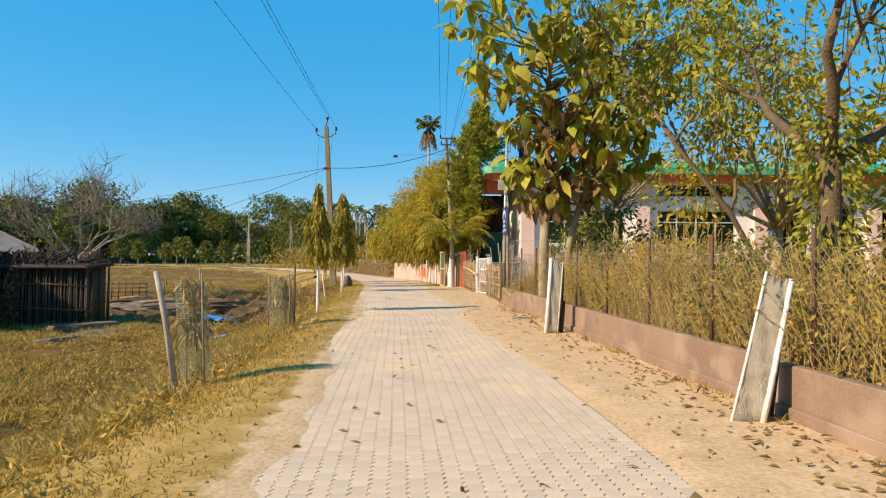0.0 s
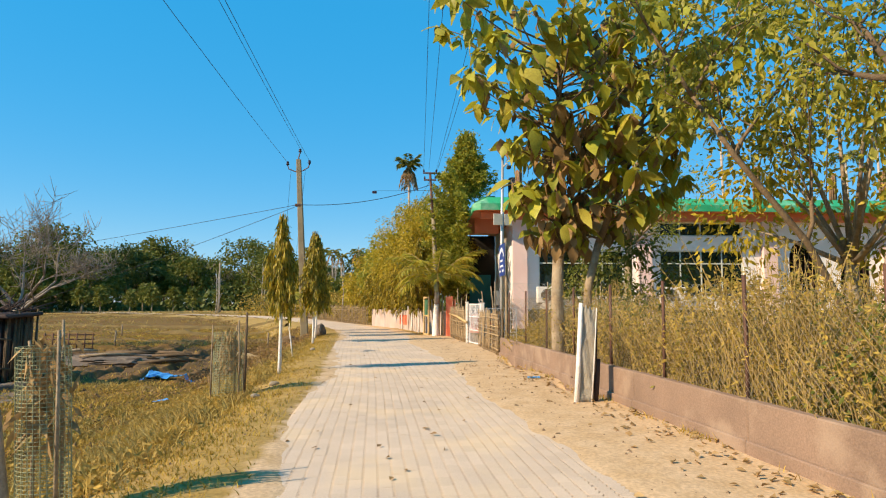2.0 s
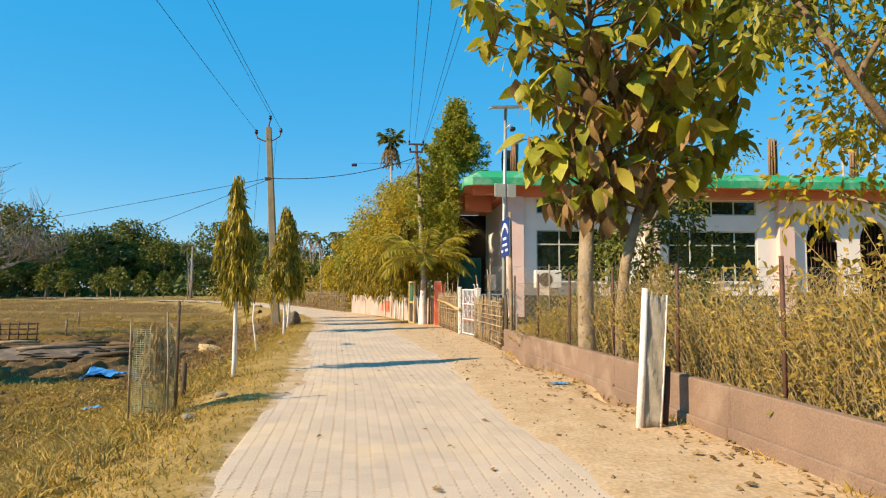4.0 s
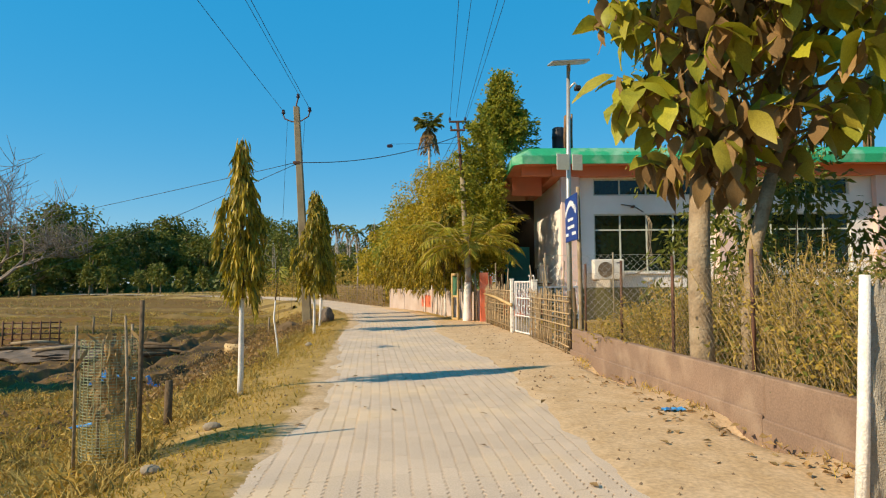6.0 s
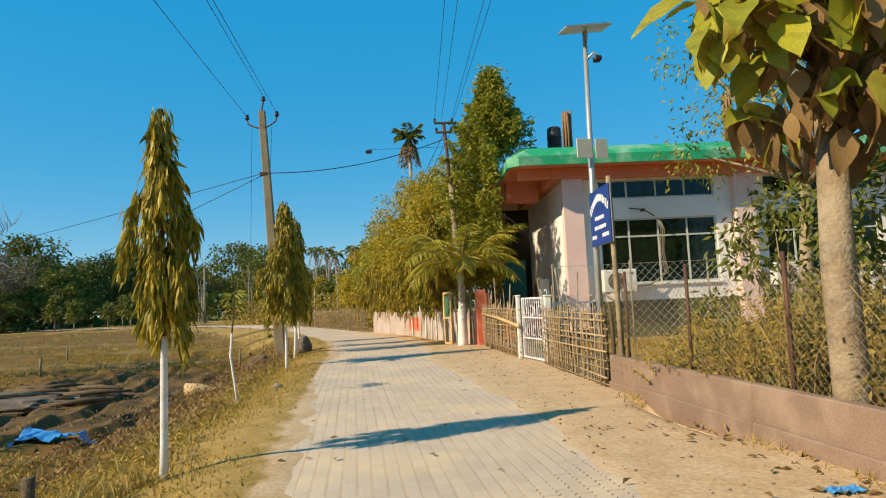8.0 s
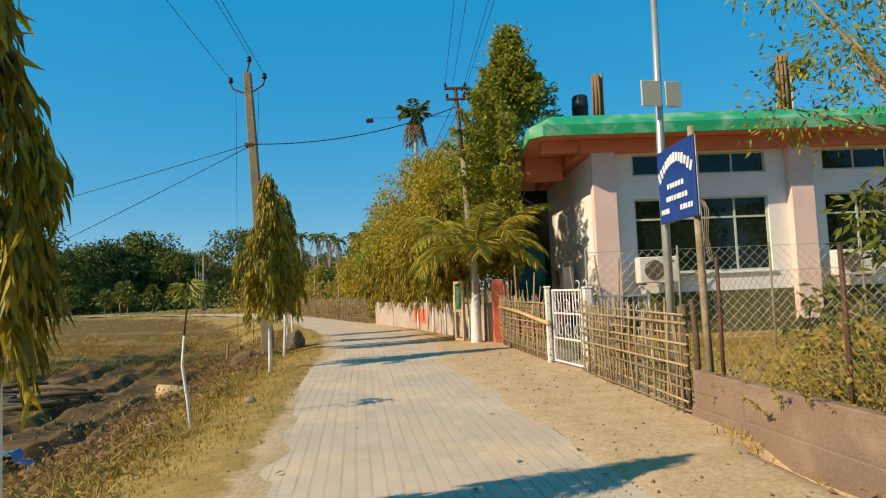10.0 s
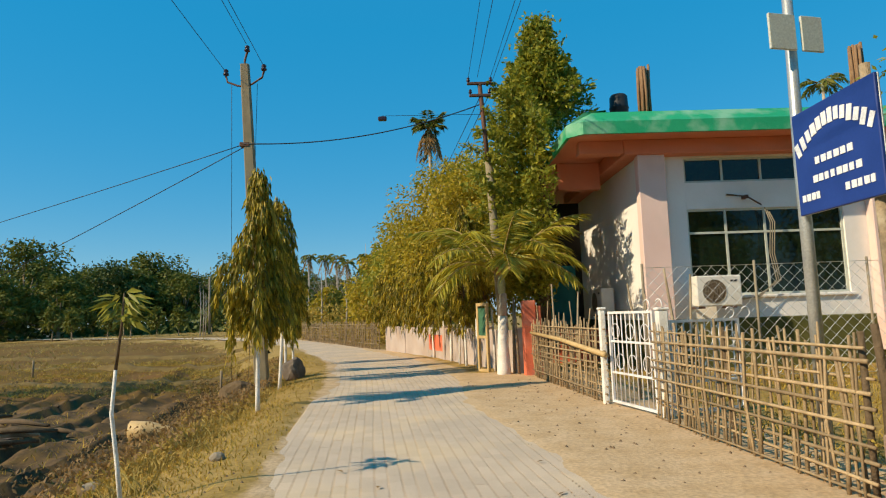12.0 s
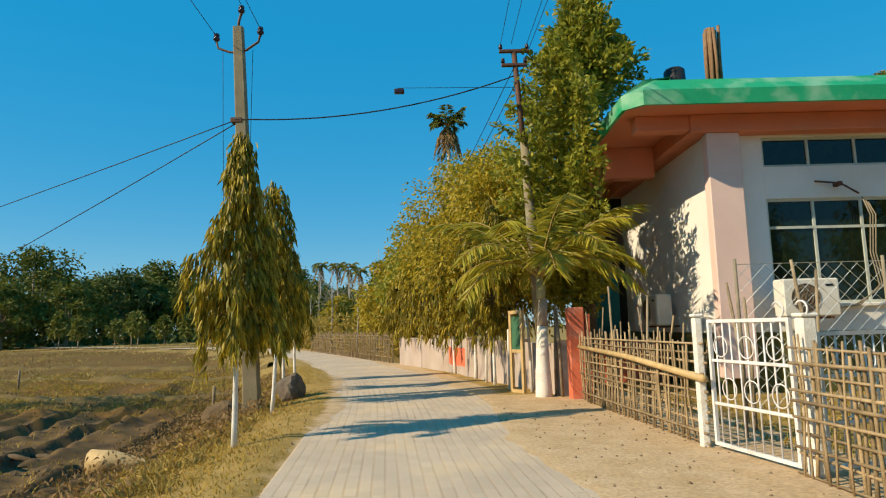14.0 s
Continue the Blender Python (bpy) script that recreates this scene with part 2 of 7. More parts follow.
M = dict(
    ground=ground_mat(),
    paver=mat("paver_concrete", (0.50, 0.40, 0.31), (0.58, 0.46, 0.35), 0.8, 1.0, bump=0.2, fine=90, stain=(0.64, 0.49, 0.33), stain_scale=0.9, stain_amount=0.75, island=0.05, spec=0.05),
    paver1=mat("paver_concrete_single", (0.50, 0.40, 0.31), (0.58, 0.46, 0.35), 0.8, 1.0, bump=0.2, fine=90, stain=(0.64, 0.49, 0.33), stain_scale=0.9, stain_amount=0.75, obrand=0.05, spec=0.05),
    wall=mat("wall_plaster_brown", (0.28, 0.185, 0.13), (0.21, 0.14, 0.10), 1.2, 0.9, bump=0.3, stain=(0.42, 0.31, 0.22), stain_scale=2.2, stain_amount=0.45),
    white=mat("white_wall_paint", (0.84, 0.80, 0.76), (0.79, 0.74, 0.70), 1.0, 0.75, bump=0.03, stain=(0.62, 0.56, 0.48), stain_scale=0.7, stain_amount=0.3, grain=0.05),
    coral=mat("coral_wall_paint", (0.68, 0.24, 0.15), (0.60, 0.21, 0.13), 1.2, 0.7, bump=0.06, stain=(0.55, 0.27, 0.2), stain_amount=0.3, grain=0.05),
    pink=mat("pale_pink_paint", (0.80, 0.58, 0.52), (0.75, 0.52, 0.46), 1.0, 0.7, bump=0.06, stain=(0.6, 0.48, 0.42), stain_amount=0.3, grain=0.05),
    green=mat("green_roof_paint", (0.015, 0.36, 0.16), (0.01, 0.30, 0.13), 0.9, 0.5, bump=0.1, stain=(0.32, 0.52, 0.36), stain_scale=1.6, stain_amount=0.6),
    wallwash=mat("worn_wall_limewash", (0.50, 0.41, 0.36), (0.42, 0.33, 0.28), 1.4, 0.9, bump=0.25, stain=(0.42, 0.30, 0.23), stain_scale=1.8, stain_amount=0.55, grain=0.1),
    plinth=mat("dark_olive_plinth", (0.12, 0.11, 0.03), (0.08, 0.08, 0.022), 1.5, 0.95, bump=0.4),
    glass=glass_mat(),
    alu=mat("pale_window_frame", (0.55, 0.57, 0.5), (0.48, 0.5, 0.44), 3, 0.5, bump=0.05),
    # near-black colour put in for the shade of room and porch
    dark=mat("interior_shade", (0.03, 0.025, 0.02), (0.02, 0.018, 0.015), 2, 0.9),
    concrete=mat("weathered_concrete", (0.33, 0.27, 0.19), (0.25, 0.2, 0.14), 3, 0.9, bump=0.4, stain=(0.16, 0.13, 0.1), stain_scale=3),
    polecon=mat("pole_concrete", (0.30, 0.245, 0.155), (0.23, 0.185, 0.115), 2, 0.9, bump=0.4, stain=(0.18, 0.13, 0.08), stain_scale=2.5),
    iron=mat("rusty_iron", (0.10, 0.055, 0.04), (0.15, 0.07, 0.045), 8, 0.7, metal=0.3),
    rust=mat("rusty_bars", (0.28, 0.17, 0.09), (0.2, 0.11, 0.06), 8, 0.85, island=0.25),
    galv=mat("galvanised_steel", (0.55, 0.55, 0.52), (0.48, 0.48, 0.46), 5, 0.4, metal=0.6, bump=0.05),
    insul=mat("brown_porcelain", (0.05, 0.03, 0.04), (0.035, 0.02, 0.03), 9, 0.25, bump=0),
    cable=mat("black_cable", (0.03, 0.035, 0.045), (0.02, 0.02, 0.03), 9, 0.6, bump=0),
    bamboo=mat("dry_bamboo", (0.40, 0.285, 0.16), (0.27, 0.185, 0.10), 9, 0.65, bump=0.25, obrand=0.3, stain=(0.2, 0.13, 0.07), stain_scale=6),
    bamboo_pale=mat("pale_bamboo_pole", (0.58, 0.40, 0.19), (0.46, 0.31, 0.14), 6, 0.55, bump=0.15),
    # dark wood of posts; on the shed its near-black stands in for shade
    darkpost=mat("dark_wood_with_shed_shade", (0.045, 0.03, 0.03), (0.07, 0.045, 0.035), 6, 0.85),
    gatewhite=mat("white_gate_paint", (0.80, 0.76, 0.74), (0.72, 0.67, 0.64), 5, 0.5, bump=0.1, stain=(0.45, 0.33, 0.25), stain_scale=6, stain_amount=0.35, grain=0.05),
    limewash=mat("white_limewash", (0.82, 0.78, 0.72), (0.74, 0.69, 0.62), 5, 0.9, bump=0.4, stain=(0.5, 0.42, 0.33), stain_scale=5, stain_amount=0.4),
    redpaint=mat("faded_red_paint", (0.74, 0.17, 0.085), (0.64, 0.14, 0.07), 2.5, 0.75, bump=0.2, stain=(0.62, 0.30, 0.22), stain_scale=3),
    bark=mat("grey_brown_bark", (0.36, 0.27, 0.17), (0.22, 0.16, 0.10), 5, 0.95, bump=0.9, fine=30, stain=(0.5, 0.42, 0.3), stain_scale=3),
    bark_dark=mat("dark_bark", (0.15, 0.10, 0.06), (0.10, 0.07, 0.04), 5, 0.95, bump=0.9, fine=30),
    bark_pale=mat("pale_dry_bark", (0.46, 0.40, 0.34), (0.34, 0.28, 0.22), 4, 0.9, bump=0.5),
    sack=mat("white_woven_sacking", (0.47, 0.42, 0.34), (0.33, 0.29, 0.22), 7, 0.85, bump=0.9, fine=120, stain=(0.45, 0.36, 0.26), stain_scale=3, stain_amount=0.4),
    # brown net, darkened in its colour for the guards' shaded side
    netcloth=mat("shaded_side_net_cloth", (0.24, 0.20, 0.13), (0.15, 0.12, 0.08), 5, 0.9, bump=0.6, fine=140, stain=(0.34, 0.30, 0.22), stain_scale=4, stain_amount=0.5),
    stem=mat("dry_stems", (0.42, 0.29, 0.10), (0.30, 0.21, 0.08), 3, 0.85, bump=0, island=0.35),
    straw=mat("straw_grass", (0.50, 0.33, 0.065), (0.34, 0.235, 0.045), 1.5, 0.85, bump=0, island=0.3, trans=0.25),
    stalk=mat("dead_stalks", (0.46, 0.32, 0.10), (0.31, 0.23, 0.065), 1.2, 0.9, bump=0, island=0.4, trans=0.15),
    slab=mat("dark_broken_concrete", (0.17, 0.13, 0.10), (0.11, 0.085, 0.065), 3, 0.95, bump=0.6, stain=(0.28, 0.22, 0.16), stain_scale=4),
    straw_earth=mat("dry_grassy_earth", (0.20, 0.135, 0.045), (0.14, 0.09, 0.032), 1.5, 0.95, bump=0.8, fine=20),
    bark_mid=mat("brown_limb_bark", (0.22, 0.15, 0.085), (0.14, 0.095, 0.055), 5, 0.95, bump=0.7, fine=30),
    bark_grey=mat("grey_twig_bark", (0.30, 0.25, 0.20), (0.22, 0.18, 0.14), 4, 0.9, bump=0.5),
    dullgreen=mat("dull_green_board", (0.06, 0.17, 0.09), (0.045, 0.13, 0.07), 4, 0.7),
    blue=mat("blue_sign_paint", (0.018, 0.05, 0.24), (0.014, 0.04, 0.2), 3, 0.45, bump=0.04, grain=0.05),
    signwhite=mat("white_lettering", (0.8, 0.8, 0.8), (0.75, 0.75, 0.75), 3, 0.6, bump=0),
    plastic=mat("blue_plastic_sheet", (0.06, 0.33, 0.70), (0.04, 0.26, 0.58), 5, 0.4, bump=0.1),
    tin=mat("rusted_tin_roof", (0.34, 0.22, 0.17), (0.45, 0.36, 0.30), 2, 0.7, metal=0.2, stain=(0.2, 0.09, 0.05), stain_scale=3),
    mud=mat("mud_daub_wall", (0.22, 0.15, 0.09), (0.16, 0.11, 0.07), 2, 0.95, bump=0.5),
    teal=mat("teal_cloth", (0.02, 0.22, 0.25), (0.015, 0.17, 0.2), 2, 0.7),
    acwhite=mat("ac_white_enamel", (0.74, 0.70, 0.63), (0.68, 0.63, 0.56), 3, 0.45, bump=0.03, stain=(0.55, 0.48, 0.4), stain_amount=0.25, grain=0.05),
    black=mat("black_plastic", (0.02, 0.02, 0.022), (0.03, 0.03, 0.03), 3, 0.5, bump=0.05),
    solar=mat("solar_cells", (0.012, 0.016, 0.035), (0.01, 0.013, 0.028), 8, 0.15, bump=0, spec=0.5),
    net=mat("green_net", (0.35, 0.36, 0.22), (0.28, 0.3, 0.17), 6, 0.8, bump=0),
    wire=mat("dull_fence_wire", (0.30, 0.24, 0.17), (0.22, 0.17, 0.12), 8, 0.7, metal=0.3, bump=0),
    earth=mat("dark_dug_earth", (0.19, 0.12, 0.06), (0.13, 0.085, 0.045), 3, 0.95, bump=0.8, fine=25),
)
L = dict(
    olive=leaf_mat("olive_leaves", (0.22, 0.23, 0.028), (0.37, 0.33, 0.04), (0.15, 0.16, 0.03), 0.5, 0.35),
    straw=leaf_mat("withered_leaves", (0.44, 0.29, 0.13), (0.34, 0.21, 0.09), (0.27, 0.19, 0.08), 0.7, 0.25),
    mast=leaf_mat("mast_tree_leaves", (0.12, 0.115, 0.014), (0.33, 0.255, 0.026), (0.58, 0.42, 0.045), 0.45, 0.38),
    teak=leaf_mat("broad_leaves", (0.46, 0.43, 0.04), (0.28, 0.29, 0.035), (0.40, 0.33, 0.05), 0.5, 0.3),
    weed=leaf_mat("dry_field_weeds", (0.50, 0.325, 0.07), (0.31, 0.21, 0.04), (0.56, 0.375, 0.105), 0.75, 0.3),
    dry=leaf_mat("dry_brown_leaves", (0.24, 0.135, 0.05), (0.34, 0.21, 0.085), (0.17, 0.10, 0.04), 0.7, 0.25),
    shrub=leaf_mat("shrub_leaves", (0.37, 0.26, 0.05), (0.47, 0.32, 0.065), (0.20, 0.175, 0.03), 0.6, 0.3),
    cone=leaf_mat("conical_tree_leaves", (0.18, 0.205, 0.026), (0.30, 0.30, 0.038), (0.46, 0.40, 0.055), 0.45, 0.4),
    yellow=leaf_mat("yellowing_leaves", (0.40, 0.31, 0.03), (0.56, 0.40, 0.035), (0.24, 0.22, 0.026), 0.5, 0.4),
    dark=leaf_mat("far_dark_leaves", (0.045, 0.075, 0.018), (0.075, 0.105, 0.022), (0.11, 0.135, 0.028), 0.6, 0.2),
    mid=leaf_mat("far_mid_leaves", (0.085, 0.115, 0.018), (0.14, 0.155, 0.024), (0.20, 0.19, 0.03), 0.6, 0.25),
    palm=leaf_mat("palm_leaves", (0.42, 0.35, 0.035), (0.28, 0.27, 0.03), (0.54, 0.40, 0.05), 0.45, 0.3),
)


# ---- building helpers ----
def mesh_ob(name, verts, faces, material, parent=None, smooth=False, label=""):
    me = bpy.data.meshes.new(name)
    me.from_pydata([tuple(v) for v in verts], [], [tuple(f) for f in faces])
    me.materials.append(material)
    if smooth:
        me.polygons.foreach_set("use_smooth", [True] * len(me.polygons))
    ob = new(name, me)
    ob.parent = parent
    if label:
        tagged(ob, label)
    return ob


def part(name, bm, material, parent=None, label="", smooth=False):
    me = bpy.data.meshes.new(name)
    bm.to_mesh(me)
    bm.free()
    me.materials.append(material)
    if smooth:
        me.polygons.foreach_set("use_smooth", [True] * len(me.polygons))
    ob = new(name, me)
    ob.parent = parent
    if label:
        tagged(ob, label)
    return ob


def thing(name, loc, label, category, group="", kind="", rz=0.0):
    ob = new(name)
    ob.matrix_world = pose(*loc, 0, 0, rz)
    ob.empty_display_size = 0.2
    return tagged(ob, label, category, group, kind)


def box(bm, lo, hi, bevel=0.0, m=None):
    """A box between two corners, its edges bevelled, into bm."""
    b2 = bmesh.new()
    bmesh.ops.create_cube(b2, size=1.0)
    c = [(a + b) / 2 for a, b in zip(lo, hi)]
    s = [abs(b - a) for a, b in zip(lo, hi)]
    for v in b2.verts:
        v.co = Vector((c[0] + v.co.x * s[0], c[1] + v.co.y * s[1], c[2] + v.co.z * s[2]))
    if bevel:
        bmesh.ops.bevel(b2, geom=b2.edges[:], offset=min(bevel, min(s) * 0.4), segments=1, affect="EDGES")
    if m is not None:
        bmesh.ops.transform(b2, matrix=m, verts=b2.verts)
    tmp = bpy.data.meshes.new("tmp")
    b2.to_mesh(tmp)
    b2.free()
    bm.from_mesh(tmp)
    bpy.data.meshes.remove(tmp)
    return bm


def bx(lo, hi, bevel=0.0, m=None):
    return box(bmesh.new(), lo, hi, bevel, m)


def tube_geo(points, radii, n=6, cap=True):
    """Vertices and faces of a tapered tube along points."""
    V, F = [], []
    pts = [Vector(p) for p in points]
    k = len(pts)
    side = None
    for i, p in enumerate(pts):
        d = (pts[min(i + 1, k - 1)] - pts[max(i - 1, 0)]).normalized()
        if side is None:
            side = d.orthogonal().normalized()
        side = (side - d * side.dot(d)).normalized()
        up = d.cross(side)
        r = radii[i] if isinstance(radii, (list, tuple)) else radii
        for j in range(n):
            a = 2 * math.pi * j / n
            V.append(p + side * (r * math.cos(a)) + up * (r * math.sin(a)))
    for i in range(k - 1):
        for j in range(n):
            F.append((i * n + j, i * n + (j + 1) % n, (i + 1) * n + (j + 1) % n, (i + 1) * n + j))
    if cap:
        F.append(tuple(range(n - 1, -1, -1)))
        F.append(tuple((k - 1) * n + j for j in range(n)))
    return V, F


class Geo:
    """Gathers vertices and faces of one mesh."""

    def __init__(self):
        self.V, self.F = [], []

    def add(self, vf):
        o = len(self.V)
        self.V += vf[0]
        self.F += [tuple(i + o for i in f) for f in vf[1]]
        return self

    def tube(self, points, radii, n=6):
        return self.add(tube_geo(points, radii, n))

    def ob(self, name, material, parent=None, smooth=True, label=""):
        return mesh_ob(name, self.V, self.F, material, parent, smooth, label)


def unit(a):
    return a / np.maximum(np.linalg.norm(a, axis=1, keepdims=True), 1e-9)


def leaves(name, pos, way, length, width, material, parent=None, rng=None, fold=0.25, droop=0.0, face=None):
    """Folded leaf blades at pos along way: two triangles on each side of the rib where droop bends the tip, one mesh."""
    rng = rng or np.random.default_rng(1)
    n = len(pos)
    way = unit(np.asarray(way, float))
    ref = rng.normal(size=(n, 3)) if face is None else np.asarray(face, float) + rng.normal(size=(n, 3)) * 0.35
    side = unit(np.cross(way, ref))
    nor = np.cross(side, way)
    length = np.broadcast_to(np.asarray(length, float), (n,))[:, None] * rng.uniform(0.7, 1.25, (n, 1))
    width = np.broadcast_to(np.asarray(width, float), (n,))[:, None] * rng.uniform(0.75, 1.2, (n, 1)) * 0.5
    down = np.array([0, 0, -1.0])
    a = np.asarray(pos, float)
    mid = a + way * length * 0.45 + down * droop * length * 0.15
    tip = a + way * length + down * droop * length * 0.55
    lft = mid + side * width + nor * width * fold
    rgt = mid - side * width + nor * width * fold
    V = np.stack([a, lft, tip, rgt, mid], 1).reshape(-1, 3)
    base = np.arange(n)[:, None] * 5
    F = np.concatenate([base + np.array([[0, 4, 1]]), base + np.array([[4, 2, 1]]), base + np.array([[0, 3, 4]]), base + np.array([[4, 3, 2]])], 0)
    me = bpy.data.meshes.new(name)
    me.vertices.add(len(V))
    me.vertices.foreach_set("co", V.astype(np.float32).ravel())
    me.loops.add(F.size)
    me.loops.foreach_set("vertex_index", F.astype(np.int32).ravel())
    me.polygons.add(len(F))
    me.polygons.foreach_set("loop_start", np.arange(0, F.size, 3, dtype=np.int32))
    me.materials.append(material)
    me.update(calc_edges=True)
    ob = new(name, me)
    ob.parent = parent
    return ob


# ---- plan: road line, ground heights ----
CY = np.array([-40, -8, 4, 8, 14, 20, 25, 30, 35, 39, 48, 55, 62, 70, 80, 400.0])
CX = np.array([2.6, 0.75, 0.08, -0.25, -0.68, -1.38, -1.85, -2.42, -3.45, -4.75, -7.9, -11.0, -15.0, -21.5, -33.0, -480.0])


def road_x(y):
    """The road's centre line, softened between its bends."""
    y = np.asarray(y, float)
    return sum(np.interp(y + d, CY, CX) * w for d, w in ((-3, 0.15), (-1.5, 0.2), (0, 0.3), (1.5, 0.2), (3, 0.15)))


def smooth(a, b, x):
    t = np.clip((x - a) / (b - a), 0, 1)
    return t * t * (3 - 2 * t)


def wavy(x, y, s, seed=0):
    """Smooth uneven numbers between about -1 and 1."""
    r = np.random.default_rng(seed)
    out = 0.0
    for k in range(6):
        a, f, ph = r.uniform(0, 6.28), s * r.uniform(0.6, 1.8), r.uniform(0, 6.28)
        out = out + np.sin((np.cos(a) * x + np.sin(a) * y) * f + ph)
    return out / 3.0


def wall_x(y):
    """Line of the low wall on the yard's side."""
    return 2.38 - (np.asarray(y, float) - 11.3) * 0.0873


def ground_z(x, y):
    x, y = np.asarray(x, float), np.asarray(y, float)
    u = x - road_x(y)
    edge = wavy(x, y, 1.5, 3) * 0.24 + wavy(x, y, 6.0, 4) * 0.07
    z = -0.03 + 0.042 * smooth(1.02, 1.42, np.abs(u) + edge)
    z = z + wavy(x, y, 3.5, 5) * 0.008 * smooth(1.5, 2.2, np.abs(u))
    scour = np.exp(-((x - wall_x(y) + 0.1) / 0.13) ** 2) * (smooth(12.0, 12.4, y) * (1 - smooth(13.0, 13.4, y)) + smooth(15.0, 15.5, y) * (1 - smooth(16.8, 17.4, y)))
    z = z - 0.17 * scour
    slope = smooth(-1.9, -5.4, u) * -0.95 + smooth(-1.55, -2.3, u) * -0.06
    far = smooth(28, 75, np.hypot(x, y)) * 0.75
    far_left = np.where(u < 0, slope * (1 - far), 0.0)
    z = z + far_left
    fld = smooth(-3.0, -5.5, u) * (1 - smooth(50, 90, y))
    z = z + fld * (wavy(x, y, 1.6, 7) * 0.05 + wavy(x, y, 5.0, 8) * 0.03)
    bund = np.exp(-((y - 36 - 0.12 * x) / 0.35) ** 2) + np.exp(-((y - 47 - 0.2 * x) / 0.4) ** 2) + np.exp(-((x + 12 + 0.25 * (y - 40)) / 0.35) ** 2) * smooth(33, 36, y)
    z = z + bund * 0.16 * smooth(-5.5, -7, u) * (1 - smooth(60, 70, y))
    furrow = smooth(-3.6, -4.6, u) * (1 - smooth(13, 17, -x)) * smooth(20, 23, y) * (1 - smooth(33, 37, y))
    ridge = np.sin((x + 0.11 * y) * 3.6 + 0.5 * wavy(x, y, 0.7, 9))
    z = z + furrow * (0.05 * ridge - 0.27 * smooth(0.45, 0.75, ridge + 0.15 * wavy(x, y, 3.0, 12)) + 0.06 * wavy(x, y, 4.5, 10))
    return z


def gz(x, y):
    return float(ground_z(x, y))


# ---- ground, road ----
def axis(lo, hi, dense_lo, dense_hi, fine, grow=1.16):
    a = list(np.arange(dense_lo, dense_hi, fine))
    s, v = fine, dense_hi
    while v < hi:
        a.append(v)
        s *= grow
        v += s
    a.append(hi)
    s, v = fine, dense_lo
    while v > lo:
        s *= grow
        v -= s
        a.insert(0, max(v, lo))
    return np.array(a)


def build_ground():
    xs, ys = axis(-900, 900, -17.0, 4.0, 0.115), axis(-120, 1500, -3.0, 40.0, 0.135)
    X, Y = np.meshgrid(xs, ys)
    Z = ground_z(X, Y)
    V = np.stack([X, Y, Z], -1).reshape(-1, 3)
    ny, nx = X.shape
    i = np.arange(ny - 1)[:, None] * nx + np.arange(nx - 1)[None, :]
    F = np.stack([i, i + 1, i + nx + 1, i + nx], -1).reshape(-1, 4)
    me = bpy.data.meshes.new("ground")
    me.vertices.add(len(V))
    me.vertices.foreach_set("co", V.astype(np.float32).ravel())
    me.loops.add(F.size)
    me.loops.foreach_set("vertex_index", F.astype(np.int32).ravel())
    me.polygons.add(len(F))
    me.polygons.foreach_set("loop_start", np.arange(0, F.size, 4, dtype=np.int32))
    me.polygons.foreach_set("use_smooth", np.ones(len(F), bool))
    me.update(calc_edges=True)
    U = X - road_x(Y)
    zone = np.where(U < 0, smooth(-1.2, -1.6, U) + smooth(-3.4, -5.0, U), smooth(0.05, 0.35, X - wall_x(Y)) * 1.05 * (1 - smooth(18.2, 19.2, Y)) + smooth(0.3, 1.2, X - 1.7) * 1.05 * smooth(18.2, 19.2, Y))
    zone = np.where((U > 0) & (Y > 28.5), smooth(1.5, 2.2, U), zone)
    plough = smooth(-3.4, -4.6, U) * (1 - smooth(13, 17, -X)) * smooth(21, 24, Y) * (1 - smooth(32, 37, Y))
    zone = zone + 0.75 * plough
    me.attributes.new("zone", "FLOAT", "POINT").data.foreach_set("value", zone.astype(np.float32).ravel())
    me.materials.append(M["ground"])
    return tagged(new("ground", me), "sandy ground with dry grass verge and bare brown field", "ground", kind="structure")


ground = build_ground()

# interlocking pavers with wavy long sides, rows along the road
PL, PW, PT = 0.225, 0.1125, 0.05
PROFILE = [(0.0, 0.0)] + [((2 * k + 1) / 12, 0.0125 if k % 2 == 0 else -0.0125) for k in range(6)] + [(1.0, 0.0)]


def paver_geo(flip):
    """One paver, lying along +y, its top at z 0, with zigzag long sides; flip turns the zigzag for every other row."""
    g = 0.0048
    right = [(PW / 2 + d * flip - g, (t - 0.5) * (PL - 0.0008)) for t, d in PROFILE]
    left = [(-PW / 2 + d * flip + g, (t - 0.5) * (PL - 0.0008)) for t, d in PROFILE]
    ring_pts = right + left[::-1]
    n = len(ring_pts)
    V = [(x, y, 0.0) for x, y in ring_pts] + [(x, y, -0.02) for x, y in ring_pts]
    F = [tuple(range(n))]
    F += [(k, n + k, n + (k + 1) % n, (k + 1) % n) for k in range(n)]
    return V, F


